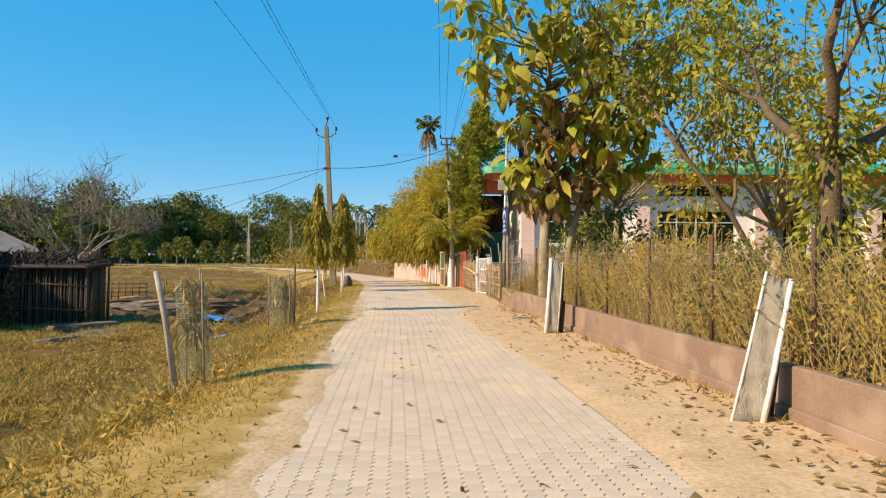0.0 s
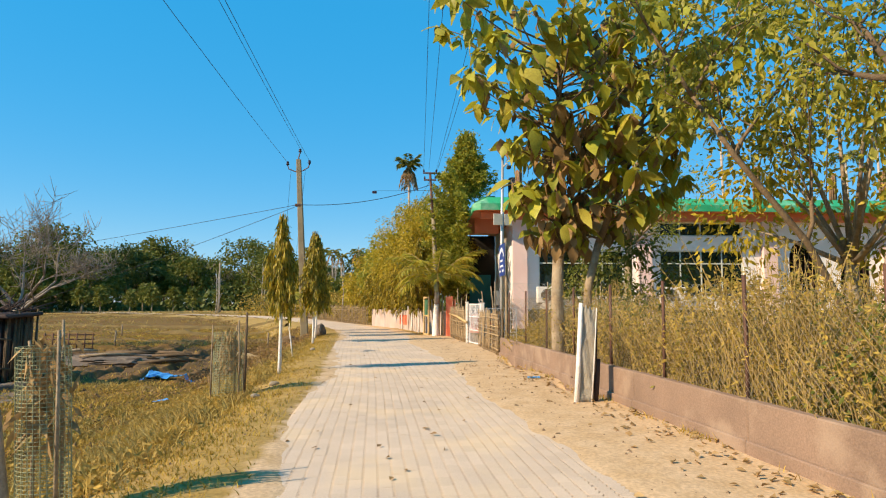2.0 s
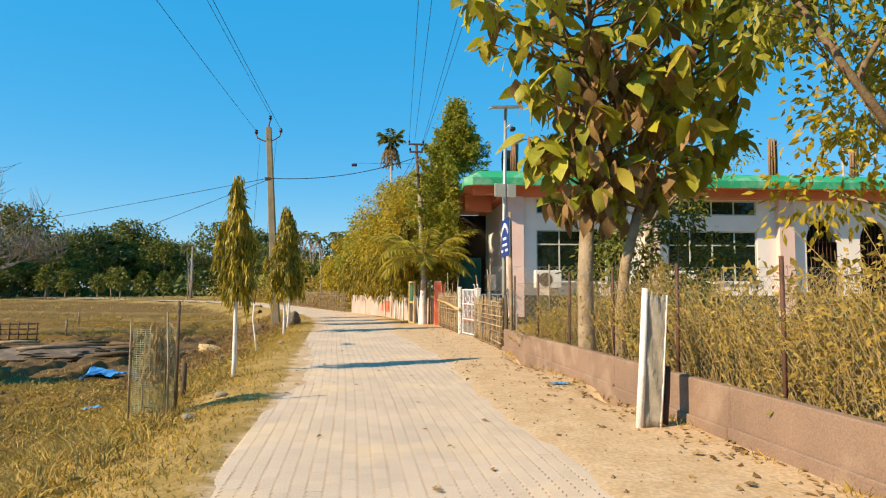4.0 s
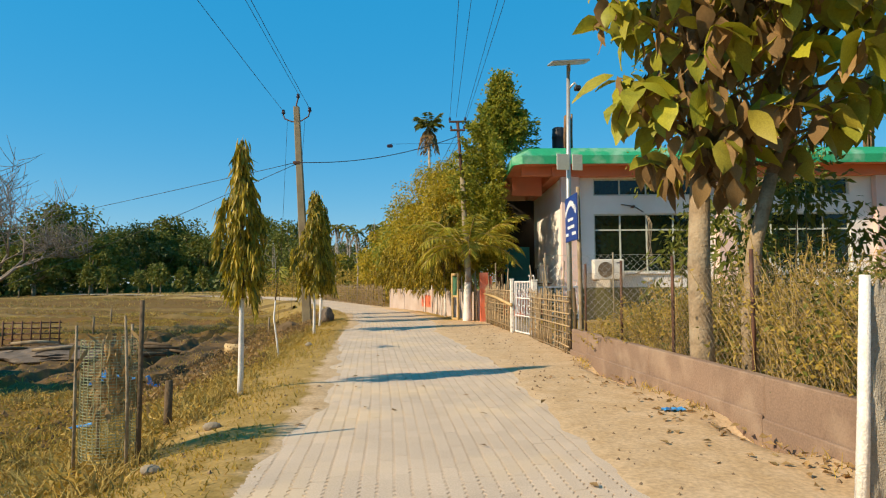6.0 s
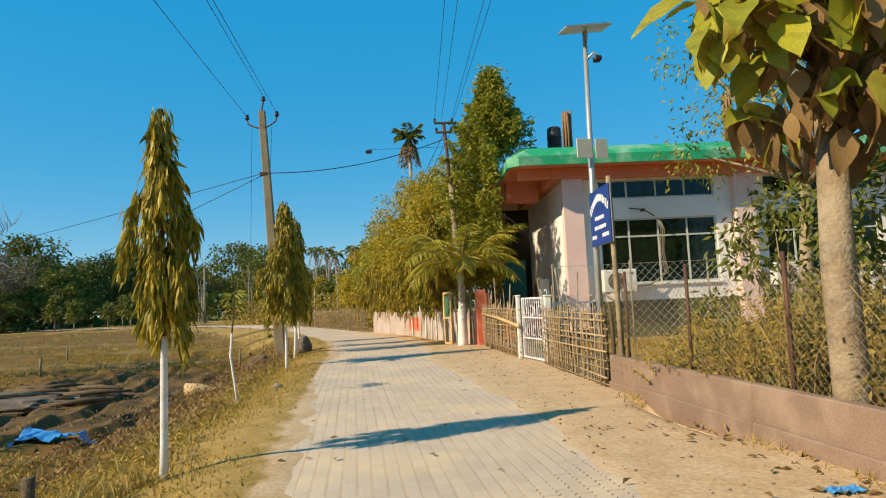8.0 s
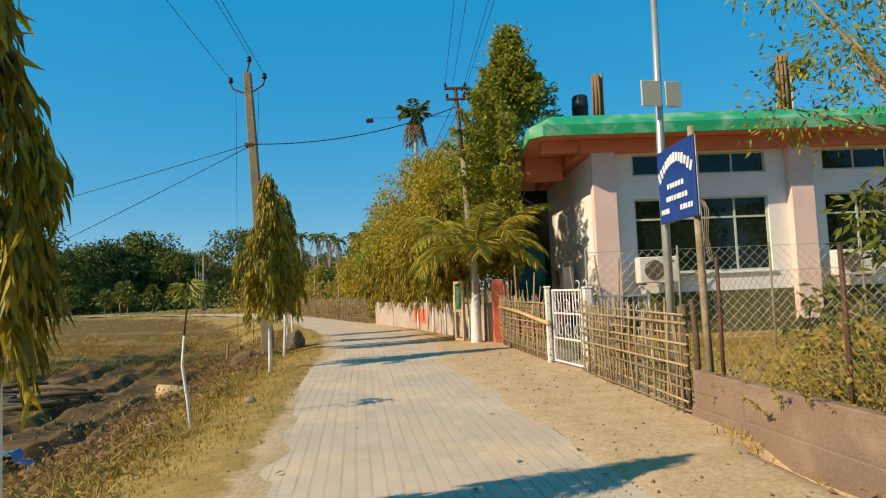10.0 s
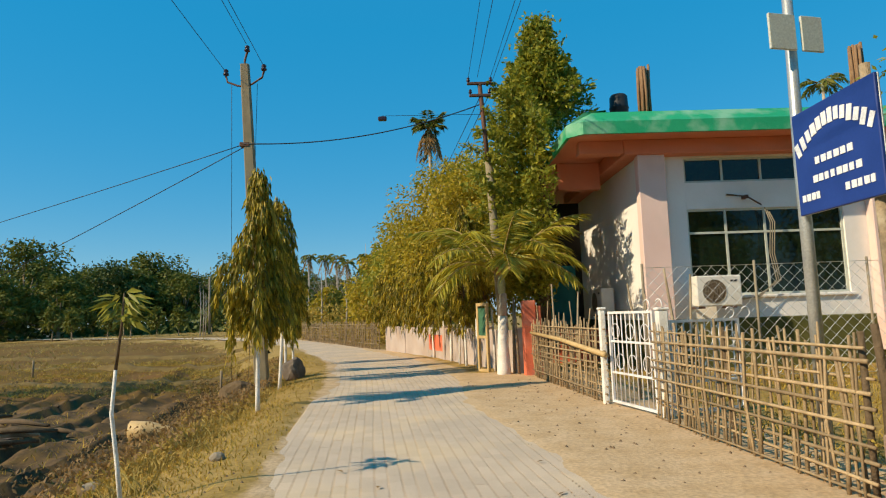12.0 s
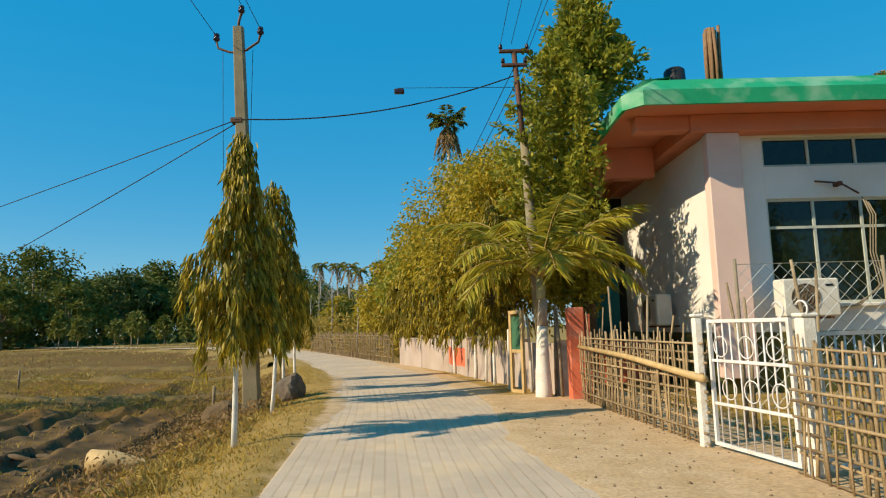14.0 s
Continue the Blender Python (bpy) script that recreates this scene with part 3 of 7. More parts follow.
def build_road():
    road = thing("road", (0, 0, 0), "narrow village road of dusty interlocking concrete pavers", "road", kind="structure")
    shapes, pieces = [], []
    for flip in (1, -1):
        V, F = paver_geo(flip)
        me = bpy.data.meshes.new("paver")
        me.from_pydata(V, [], F)
        me.materials.append(M["paver1"])
        pieces.append(me)
        shapes.append(np.array(V))
    rest_v, rest_f = [], []
    rr = np.random.default_rng(5)
    # walk along the centre line by arc length
    yy = np.linspace(-6, 60, 2641)
    xx = road_x(yy)
    s = np.concatenate([[0], np.cumsum(np.hypot(np.diff(xx), np.diff(yy)))])
    count = int(s[-1] / PL)
    rows = 25
    k = 0
    for i in range(count):
        for r in range(-(rows // 2), rows // 2 + 1):
            d = (i + (0.5 if r % 2 else 0.0)) * PL
            me, base = pieces[r % 2], shapes[r % 2]
            y0, x0 = np.interp(d, s, yy), np.interp(d, s, xx)
            a = math.atan2(np.interp(d + 0.3, s, xx) - np.interp(d - 0.3, s, xx), np.interp(d + 0.3, s, yy) - np.interp(d - 0.3, s, yy))
            ca, sa = math.cos(a), math.sin(a)
            off = r * PW
            px, py, dz, tw = x0 + ca * off, y0 - sa * off, rr.uniform(-0.0012, 0.0012), rr.uniform(-0.004, 0.004)
            a2 = a + tw
            if 3.15 < py < 5.4 and abs(off) < 1.42 and k < 300:
                ob = new("paver", me)
                ob.parent = road
                ob.matrix_world = pose(px, py, dz, rr.uniform(-0.4, 0.4), rr.uniform(-0.5, 0.5), -math.degrees(a2))
                k += 1
            else:
                c2, s2 = math.cos(a2), math.sin(a2)
                P = np.stack([px + c2 * base[:, 0] + s2 * base[:, 1], py - s2 * base[:, 0] + c2 * base[:, 1], base[:, 2] + dz + base[:, 0] * rr.uniform(-0.01, 0.01)], 1)
                o = len(rest_v) * len(base)
                rest_v.append(P)
                rest_f += [tuple(q + o for q in f) for f in F]
    ob = mesh_ob("paving", np.concatenate(rest_v), rest_f, M["paver"], road)
    tagged(ob, kind="stuff")
    # the bed that continues round the bend
    yb = np.concatenate([np.arange(-40, -6, 1.0), np.arange(-6, 60, 3.0), np.arange(60, 130, 2.0)])
    xb = road_x(yb)
    Vb, Fb = [], []
    for j, (x, y) in enumerate(zip(xb, yb)):
        inside = -6 <= y <= 59
        for e in (-1.42, 1.42):
            d = np.array([road_x(y + 0.5) - road_x(y - 0.5), 1.0])
            d /= np.linalg.norm(d)
            Vb.append((x + d[1] * e, y - d[0] * e, -0.013 if inside else 0.012))
        if j:
            Fb.append((2 * j - 2, 2 * j - 1, 2 * j + 1, 2 * j))
    mesh_ob("bed", Vb, Fb, M["paver"], road, label="sand-filled joints between the pavers")
    return road


build_road()


# ---- low brown wall beside the yard ----
def build_low_wall():
    w = thing("wall_low", (0, 0, 0), "low brown rendered boundary wall with a footing ledge", "wall", kind="structure")
    rr = random.Random(3)
    y = -6.0
    while y < 18.35:
        y2 = min(y + 2.35, 18.35)
        x1, x2 = float(wall_x(y)), float(wall_x(y2))
        ln, ang = math.hypot(x2 - x1, y2 - y), math.degrees(math.atan2(x2 - x1, y2 - y))
        m = pose(x1, y, 0, 0, 0, -ang)
        h = 0.47 + rr.uniform(-0.012, 0.012)
        bm = bx((0, 0.004, -0.25), (0.11, ln - 0.004, h), 0.012, m)
        part("wall_panel", bm, M["wall"], w)
        bm = bx((-0.035, 0.006, -0.25), (0.0, ln - 0.006, 0.13 + rr.uniform(-0.02, 0.02)), 0.012, m)
        part("footing", bm, M["wall"], w)
        y = y2
    return w


build_low_wall()


# ---- posts and diamond wire over the wall ----
def wire_net(name, x0, y0, x1, y1, z0, z1, cell, r, parent, material):
    """Crossing wires of a diamond net between two plan points."""
    ln = math.hypot(x1 - x0, y1 - y0)
    h = z1 - z0
    g = Geo()

    def P(s, z):
        t = s / ln
        wob = 0.02 * math.sin(s * 2.1) + 0.015 * math.sin(z * 9 + s)
        return Vector((x0 + (x1 - x0) * t + wob * (y1 - y0) / ln, y0 + (y1 - y0) * t - wob * (x1 - x0) / ln, z0 + z))

    s = -h
    while s < ln:
        for up in (1, -1):
            a, b = max(s, 0), min(s + h, ln)
            if b - a > 0.02:
                za, zb = (a - s), (b - s)
                if up < 0:
                    za, zb = h - za, h - zb
                mid = (a + b) / 2
                g.add(tube_geo([P(a, za), P(mid, (za + zb) / 2), P(b, zb)], r, 3, False))
        s += cell
    for z in (0.0, h):
        g.add(tube_geo([P(ln * k / 12, z) for k in range(13)], r * 1.4, 3, False))
    return g.ob(name, material, parent, False)


def build_net_fence():
    f = thing("wire_fence", (2.7, 11, 0.4), "rusty diamond-mesh wire fence on thin posts over the low wall", "fence")
    f.matrix_world = Matrix.Identity(4)
    for y in np.arange(-3.0, 18.3, 1.62):
        x = float(wall_x(y)) + 0.16
        g = Geo().tube([(x, y, -0.1), (x + 0.01, y, 1.0), (x + 0.02, y + 0.02, 1.62)], 0.02, 6)
        g.ob("post", M["iron"], f)
    wire_net("wire_mesh", float(wall_x(-3)) + 0.17, -3, float(wall_x(18.2)) + 0.17, 18.2, 0.42, 1.45, 0.085, 0.0015, f, M["wire"])
    return f


build_net_fence()


# ---- tree guards beside the wall: stakes wrapped in sacking ----
def guard_panel(name, base, corners, height, stakes, label):
    """A tapering guard: pale ribbed cloth in front, net with shade put into its colour on the side, stakes at its
    edges; corners are pairs of foot and head on the plan.
    """
    t = thing(name, base, label, "tree guard", "sacking tree guards")
    (a0, a1), (b0, b1), (c0, c1) = [(Vector((*p, 0.0)), Vector((*q, height * k))) for (p, q), k in zip(corners, (1.0, 0.95, 0.9))]

    def cloth(p0, p1, q0, q1, material, nm, label):
        n, m = 22, 14
        V, F = [], []
        nor = (q0 - p0).cross(p1 - p0).normalized()
        for i in range(n + 1):
            for j in range(m + 1):
                u, v = i / n, j / m
                p = p0.lerp(q0, u).lerp(p1.lerp(q1, u), v)
                w = 0.0045 * (i % 2) + 0.014 * math.sin(j * 0.9 + i * 0.25) * math.sin(u * math.pi) + 0.007 * math.sin(j * 2.3 + i * 0.7)
                top = 0.03 * math.sin(i * 1.1) * (v if j == m else 0)
                V.append(p + nor * w + Vector((0, 0, top)))
        for i in range(n):
            for j in range(m):
                k = i * (m + 1) + j
                F.append((k, k + m + 1, k + m + 2, k + 1))
        ob = mesh_ob(nm, V, F, material, t, True, label)
        ob.modifiers.new("thick", "SOLIDIFY").thickness = 0.006

    cloth(a0, a1, b0, b1, M["sack"], "sacking", "")
    cloth(b0, b1, c0, c1, M["netcloth"], "side_net", "brown net coloured darker for the shaded side")
    for p, q, r, mt in ((a0, a1, stakes[0], M["limewash"]), (b0, b1, stakes[1], M["limewash"]), (c0, c1, 0.02, M["darkpost"])):
        d = (q - p).normalized()
        Geo().tube([p - d * 0.12, p.lerp(q, 0.4) + Vector((0.006, 0, 0)), q + d * 0.03], [r * 1.1, r, r * 0.85], 7).ob("stake", mt, t)
    return t


guard_panel("tree_guard", (2.4, 5.1, 0.0), (((0.0, 0.0), (0.34, 0.1)), ((0.23, -0.06), (0.52, 0.04)), ((0.4, 0.14), (0.54, 0.16))), 1.22, (0.012, 0.024), "leaning tree guard of pale ribbed sacking on stakes")
guard_panel("tree_guard", (1.85, 11.0, 0.0), (((0.0, 0.0), (0.09, 0.02)), ((0.2, -0.03), (0.3, 0.0)), ((0.3, 0.16), (0.34, 0.16))), 1.32, (0.036, 0.01), "upright tree guard of pale ribbed sacking on stakes")
gs = thing("guard_stump", (2.1, 11.1, 0), "short dark post beside the upright tree guard", "post")
Geo().tube([(0.02, 0, -0.1), (0.06, 0, 0.3), (0.08, 0, 0.58)], [0.05, 0.046, 0.04], 8).ob("shaft", M["darkpost"], gs)


# ---- building ----
def ring(x0, x1, z0, z1, y0, y1, w):
    """A rectangular frame, one piece."""
    bm = bmesh.new()
    o = [(x0, z0), (x1, z0), (x1, z1), (x0, z1)]
    i = [(x0 + w, z0 + w), (x1 - w, z0 + w), (x1 - w, z1 - w), (x0 + w, z1 - w)]
    q = [[bm.verts.new((x, y, z)) for x, z in r] for y in (y0, y1) for r in (o, i)]
    for k in range(4):
        n = (k + 1) % 4
        bm.faces.new((q[0][k], q[0][n], q[1][n], q[1][k]))
        bm.faces.new((q[2][n], q[2][k], q[3][k], q[3][n]))
        bm.faces.new((q[0][n], q[0][k], q[2][k], q[2][n]))
        bm.faces.new((q[1][k], q[1][n], q[3][n], q[3][k]))
    return bm


def build_house():
    h = thing("house", (3.4, 27.6, 0), "single-storey pink and white hall with green roof edge", "building")
    h.matrix_world = Matrix.Identity(4)
    X1, YW, YC, ZP, ZB, ZR = 24.0, 27.86, 27.62, 1.1, 4.8, 5.14
    part("plinth", bx((3.57, YW - 0.02, -0.1), (X1, 36, ZP), 0.02), M["plinth"], h, "dark olive plinth")
    # front wall, built round its openings
    bays = [(4.63, 8.22), (9.75, 13.3)]
    edges = [3.58] + [e for b in bays for e in b] + [14.8]
    for k in range(0, len(edges), 2):
        part("wall", bx((edges[k], YW, ZP), (edges[k + 1], YW + 0.2, ZB)), M["white"], h, "white rendered front wall")
    for a, b in bays:
        for za, zb in ((ZP, 1.6), (3.57, 4.18), (4.76, ZB)):
            part("wall", bx((a + 0.002, YW, za), (b - 0.002, YW + 0.2, zb)), M["white"], h, "white rendered front wall")
    # arcade of arched openings further along
    bm = bmesh.new()
    for k in range(4):
        xa, xb = 14.8 + k * 2.2, 17.0 + k * 2.2
        cx, r = (xa + xb) / 2, 0.62
        arc = [(cx - r, ZP), (cx - r, 3.2)] + [(cx - r * math.cos(a), 3.2 + 0.85 * math.sin(a)) for a in np.linspace(0.3, math.pi - 0.3, 7)] + [(cx + r, 3.2), (cx + r, ZP)]
        for (px, pz), (qx, qz) in zip(arc[1:-1], arc[2:]):
            v = [bm.verts.new((px, YW, pz)), bm.verts.new((qx, YW, qz)), bm.verts.new((qx, YW, ZB)), bm.verts.new((px, YW, ZB))]
            v2 = [bm.verts.new((px, YW + 0.25, pz)), bm.verts.new((qx, YW + 0.25, qz))]
            if qx - px > 0.001:
                bm.faces.new(v)
            bm.faces.new((v[1], v[0], v2[0], v2[1]))
        box(bm, (xa, YW, ZP), (cx - r, YW + 0.25, ZB))
        box(bm, (cx + r, YW, ZP), (xb, YW + 0.25, ZB))
    part("arcade_wall", bm, M["white"], h, "white wall with arched openings")
    for k in range(4):
        cx = 15.9 + k * 2.2
        g = Geo()
        for j in range(7):
            x = cx - 0.5 + j / 6.0
            g.tube([(x, YW + 0.18, ZP), (x, YW + 0.18, 3.95 - abs(x - cx) * 0.9)], 0.012, 5)
        for z in (1.6, 2.6, 3.2):
            g.tube([(cx - 0.62, YW + 0.18, z), (cx + 0.62, YW + 0.18, z)], 0.012, 5)
        g.ob("grille", M["iron"], h)
    # sheet behind the openings, its near-black standing in for the room's shade
    part("back_room", bx((3.66, YW + 1.6, ZP + 0.003), (X1 - 0.1, YW + 1.7, ZB)), M["dark"], h, "near-black sheet for the shade in the room")
    part("side_wall", bx((3.56, YW + 0.003, ZP), (3.76, 34, ZB), 0.01), M["white"], h, "white rendered side wall")
    part("far_wall", bx((X1 - 0.2, YW + 0.3, ZP), (X1, 36, ZB), 0.01), M["white"], h)
    for x in (3.5, 8.72, 14.05, 19.2):
        part("column", bx((x, YC, 0.3), (x + 0.62, YC + 0.235, ZB), 0.015), M["pink"], h, "pale pink column")
    # beams and soffit
    part("beam", bx((3.2, YC - 0.06, ZB), (X1, YW + 0.22, ZR), 0.015), M["coral"], h, "coral painted beam")
    part("side_beam", bx((3.2, YW + 0.223, ZB), (3.66, 34, ZR), 0.015), M["coral"], h, "coral painted side beam")
    part("corner_beam", bx((2.2, YC - 0.02, ZB + 0.05), (3.197, YC + 0.28, ZR), 0.012), M["coral"], h, "coral painted cantilever beam")
    part("porch_beam", bx((2.1, 29.6, ZB - 0.35), (3.197, 29.9, ZR), 0.012), M["coral"], h, "coral painted porch beam")
    plan = [(1.9, 27.17), (2.17, 26.93), (X1 + 0.6, 26.93), (X1 + 0.6, 36.5), (1.9, 36.5)]
    V = [(x, y, z) for z in (ZR, ZR + 0.1) for x, y in plan]
    mesh_ob("soffit", V, [(4, 3, 2, 1, 0), (5, 6, 7, 8, 9)] + [(k, (k + 1) % 5, 5 + (k + 1) % 5, 5 + k) for k in range(5)], M["coral"], h, label="coral painted soffit")
    # green roof edge: upright fascia and sloping top
    prof = [(0.0, ZR - 0.05), (0.0, ZR + 0.22), (0.42, ZR + 0.52), (0.9, ZR + 0.56), (0.9, ZR + 0.104), (0.07, ZR + 0.104), (0.07, ZR - 0.05)]
    V, F = [], []
    path = [((1.82, 36.6), (1, 0)), ((1.82, 27.14), (1, 0.0)), ((2.12, 26.85), (0.75, 0.75)), ((X1 + 0.7, 26.85), (0, 1))]
    n = len(prof)
    for (px, py), (dx, dy) in path:
        for o, z in prof:
            V.append((px + dx * o, py + dy * o, z))
    for k in range(len(path) - 1):
        for j in range(n):
            F.append((k * n + j, k * n + (j + 1) % n, (k + 1) * n + (j + 1) % n, (k + 1) * n + j))
    F += [tuple(range(n)), tuple(range((len(path) - 1) * n, len(path) * n))[::-1]]
    mesh_ob("roof_edge", V, F, M["green"], h, label="weathered bright green roof edge")
    part("roof", bx((2.7, 27.6, ZR + 0.3), (X1, 36.2, ZR + 0.5)), M["concrete"], h, "flat concrete roof")
    # windows
    for a, b in bays:
        for z0, z1, cols, tr in ((1.6, 3.57, 4, 3.0), (4.18, 4.76, 4, None)):
            fw = 0.05
            frame_ob = part("window", ring(a, b, z0, z1, YW + 0.05, YW + 0.135, fw), M["alu"], h, "pale sliding window frame")
            for q in range(1, cols):
                x = a + (b - a) * q / cols
                part("mullion", bx((x - fw / 2, YW + 0.06, z0 + fw), (x + fw / 2, YW + 0.13, z1 - fw)), M["alu"], frame_ob)
            if tr:
                part("transom", bx((a + fw, YW + 0.057, tr), (b - fw, YW + 0.133, tr + fw)), M["alu"], frame_ob)
            for q in range(cols):
                xa, xb = a + (b - a) * q / cols + fw / 2, a + (b - a) * (q + 1) / cols - fw / 2
                for za, zb in ((z0 + fw, (tr or z1 - fw)),) + (((tr + fw, z1 - fw),) if tr else ()):
                    part("pane", bx((xa, YW + 0.09, za), (xb, YW + 0.10, zb)), M["glass"], frame_ob)
        part("window_sill", bx((a - 0.06, YW - 0.07, 1.53), (b + 0.06, YW - 0.003, 1.59), 0.01), M["white"], h)
    # porch side: back wall near-black for the recess's shade, low red steps
    part("porch_back", bx((2.0, 33.0, 0), (3.43, 33.12, 4.7)), M["dark"], h, "porch back wall coloured near-black for shade")
    part("curtain", bx((2.15, 32.9, 0.95), (3.2, 32.96, 2.75), 0.01), M["teal"], h, "teal cloth hung in the porch")
    part("steps", bx((2.0, 30.5, -0.05), (3.43, 32.85, 0.85), 0.03), M["redpaint"], h, "red painted porch step")
    return h


build_house()


def ac_unit(x, z):
    t = thing("air_conditioner", (x, 27.4, z), "white outdoor air conditioner unit on a wall bracket", "air conditioner", "air conditioners on the hall")
    part("casing", bx((0, -0.16, 0), (0.98, 0.18, 0.66), 0.025), M["acwhite"], t)
    bm = bmesh.new()
    bmesh.ops.create_circle(bm, segments=28, radius=0.25, cap_ends=True, matrix=pose(0.38, -0.163, 0.32, 90, 0, 0))
    part("fan_opening", bm, M["mud"], t, "dusty round fan opening")
    g = Geo()
    for r in (0.25, 0.19, 0.13, 0.07):
        g.add(tube_geo([(0.38 + r * math.cos(a), -0.172, 0.32 + r * math.sin(a)) for a in np.linspace(0, 2 * math.pi, 25)], 0.006, 4, False))
    for a in np.linspace(0, math.pi, 6)[:-1]:
        g.tube([(0.38 - 0.25 * math.cos(a), -0.172, 0.32 - 0.25 * math.sin(a)), (0.38 + 0.25 * math.cos(a), -0.172, 0.32 + 0.25 * math.sin(a))], 0.004, 4)
    g.ob("fan_grille", M["wire"], t)
    part("badge", bx((0.74, -0.168, 0.52), (0.88, -0.159, 0.56), 0.003), M["black"], t, "dark maker's badge")
    for q in (0.12, 0.8):
        part("bracket", bx((q, -0.16, -0.04), (q + 0.05, 0.455, -0.001), 0.004), M["iron"], t)
    return t


ac_unit(4.45, 1.36)
ac_unit(9.55, 1.36)
side_unit = ac_unit(3.2, 1.25)
side_unit.matrix_world = pose(3.2, 30.6, 1.25, 0, 0, -90)
pipes = thing("air_conditioner_pipes", (6.35, 27.75, 1.6), "loose bundle of grey air conditioner pipes and cable on the window", "pipes")
for k in range(3):
    x = 0.05 * k
    Geo().tube([(x, 0, 1.95 - 0.05 * k), (x + 0.08, -0.05, 1.6), (x + 0.02, -0.03, 0.9), (x + 0.1, -0.06, 0.3), (x - 0.3 - 0.1 * k, -0.08, -0.05), (x - 0.8, -0.1, -0.1)], 0.012, 6).ob("pipe", M["concrete"], pipes)
bracket = thing("wall_bracket", (5.9, 27.8, 3.78), "thin dark bracket fixed above the window", "bracket")
Geo().tube([(-0.35, 0.03, 0.1), (0.05, -0.1, 0.02), (0.35, -0.12, -0.18)], 0.018, 6).ob("arm", M["iron"], bracket)
part("clip", bx((0.0, -0.12, -0.02), (0.08, 0.06, 0.06), 0.008), M["iron"], bracket)


# ---- starter bars and tank on the roof ----
def starter(x, y, h, seed):
    rr = random.Random(seed)
    t = thing("starter_column", (x, y, 5.55), "bundle of rusty starter bars rising from the roof", "rebar column", "starter columns on the roof")
    for k in range(14):
        a = k * 2.4
        r = 0.06 + 0.09 * (k % 3) / 2
        dx, dy = math.cos(a) * r, math.sin(a) * r
        Geo().tube([(dx, dy, -0.06), (dx + rr.uniform(-0.02, 0.02), dy, h * 0.5), (dx * 0.95 + rr.uniform(-0.02, 0.02), dy * 0.95, h + rr.uniform(-0.08, 0.06))], 0.03, 6).ob("bar", M["rust"], t)
    return t


for k, (x, hh) in enumerate(((3.78, 1.32), (8.75, 1.72), (13.9, 1.6), (17.2, 1.3), (19.4, 1.4))):
    starter(x, 27.7 if k else 27.75, hh, k)


def tank():
    t = thing("water_tank", (3.9, 29.9, 5.72), "black plastic water drum on the roof", "tank")
    g = Geo()
    prof = [(0.0, 0.2), (0.05, 0.24), (0.4, 0.24), (0.44, 0.26), (0.48, 0.24), (0.9, 0.24), (0.94, 0.26), (0.98, 0.24), (1.25, 0.23), (1.3, 0.19)]
    g.tube([(0, 0, z) for z, r in prof], [r for z, r in prof], 18)
    g.ob("drum", M["black"], t)
    return t


tank()


# ---- power poles and lines ----
def insulator(parent, p, s=1.0):
    g = Geo()
    x, y, z = p
    prof = [(0.0, 0.02), (0.05, 0.025), (0.06, 0.06), (0.10, 0.065), (0.12, 0.035), (0.14, 0.055), (0.18, 0.05), (0.2, 0.02)]
    g.tube([(x, y, z + a * s) for a, r in prof], [r * s for a, r in prof], 10)
    return g.ob("insulator", M["insul"], parent)


def pole_a():
    t = thing("power_pole", (-5.4, 28.1, gz(-5.4, 28.1)), "tapered concrete power pole with a bowed iron cross arm", "utility pole", "power poles")
    z0 = t.location.z
    w = lambda z: 0.15 - 0.055 * z / 8
    V, F = [], []
    for z in (-0.3, 2.5, 5.0, 7.35 - z0):
        a, b, c = w(z), w(z) * 0.75, 0.02
        cx = 0.42 * (1 - z / (7.35 - z0)) - 0.03
        V += [(cx + x, y, z) for x, y in ((-a + c, -b), (a - c, -b), (a, -b + c), (a, b - c), (a - c, b), (-a + c, b), (-a, b - c), (-a, -b + c))]
    for k in range(3):
        F += [(k * 8 + j, k * 8 + (j + 1) % 8, k * 8 + 8 + (j + 1) % 8, k * 8 + 8 + j) for j in range(8)]
    F += [tuple(range(7, -1, -1)), tuple(range(24, 32))]
    mesh_ob("shaft", V, F, M["polecon"], t)
    zt = 7.1 - z0
    Geo().tube([(-0.50, 0.1, zt + 0.02), (-0.46, 0.09, zt - 0.13), (-0.2, 0.03, zt - 0.25), (-0.03, 0, zt - 0.28), (0.15, -0.03, zt - 0.24), (0.4, -0.08, zt - 0.1), (0.44, -0.09, zt + 0.05)], 0.024, 6).ob("cross_arm", M["iron"], t)
    Geo().tube([(-0.03, -0.02, zt - 0.1), (-0.02, -0.02, zt + 0.35), (0.03, -0.02, zt + 0.55)], 0.028, 6).ob("top_pin", M["iron"], t)
    for p in ((-0.5, 0.1, zt - 0.02), (0.44, -0.09, zt), (0.03, -0.02, zt + 0.5)):
        insulator(t, p, 1.05)
    part("clamp", bx((-0.12, -0.1, 5.36 - z0), (0.1, 0.1, 5.46 - z0), 0.01), M["iron"], t)
    return t


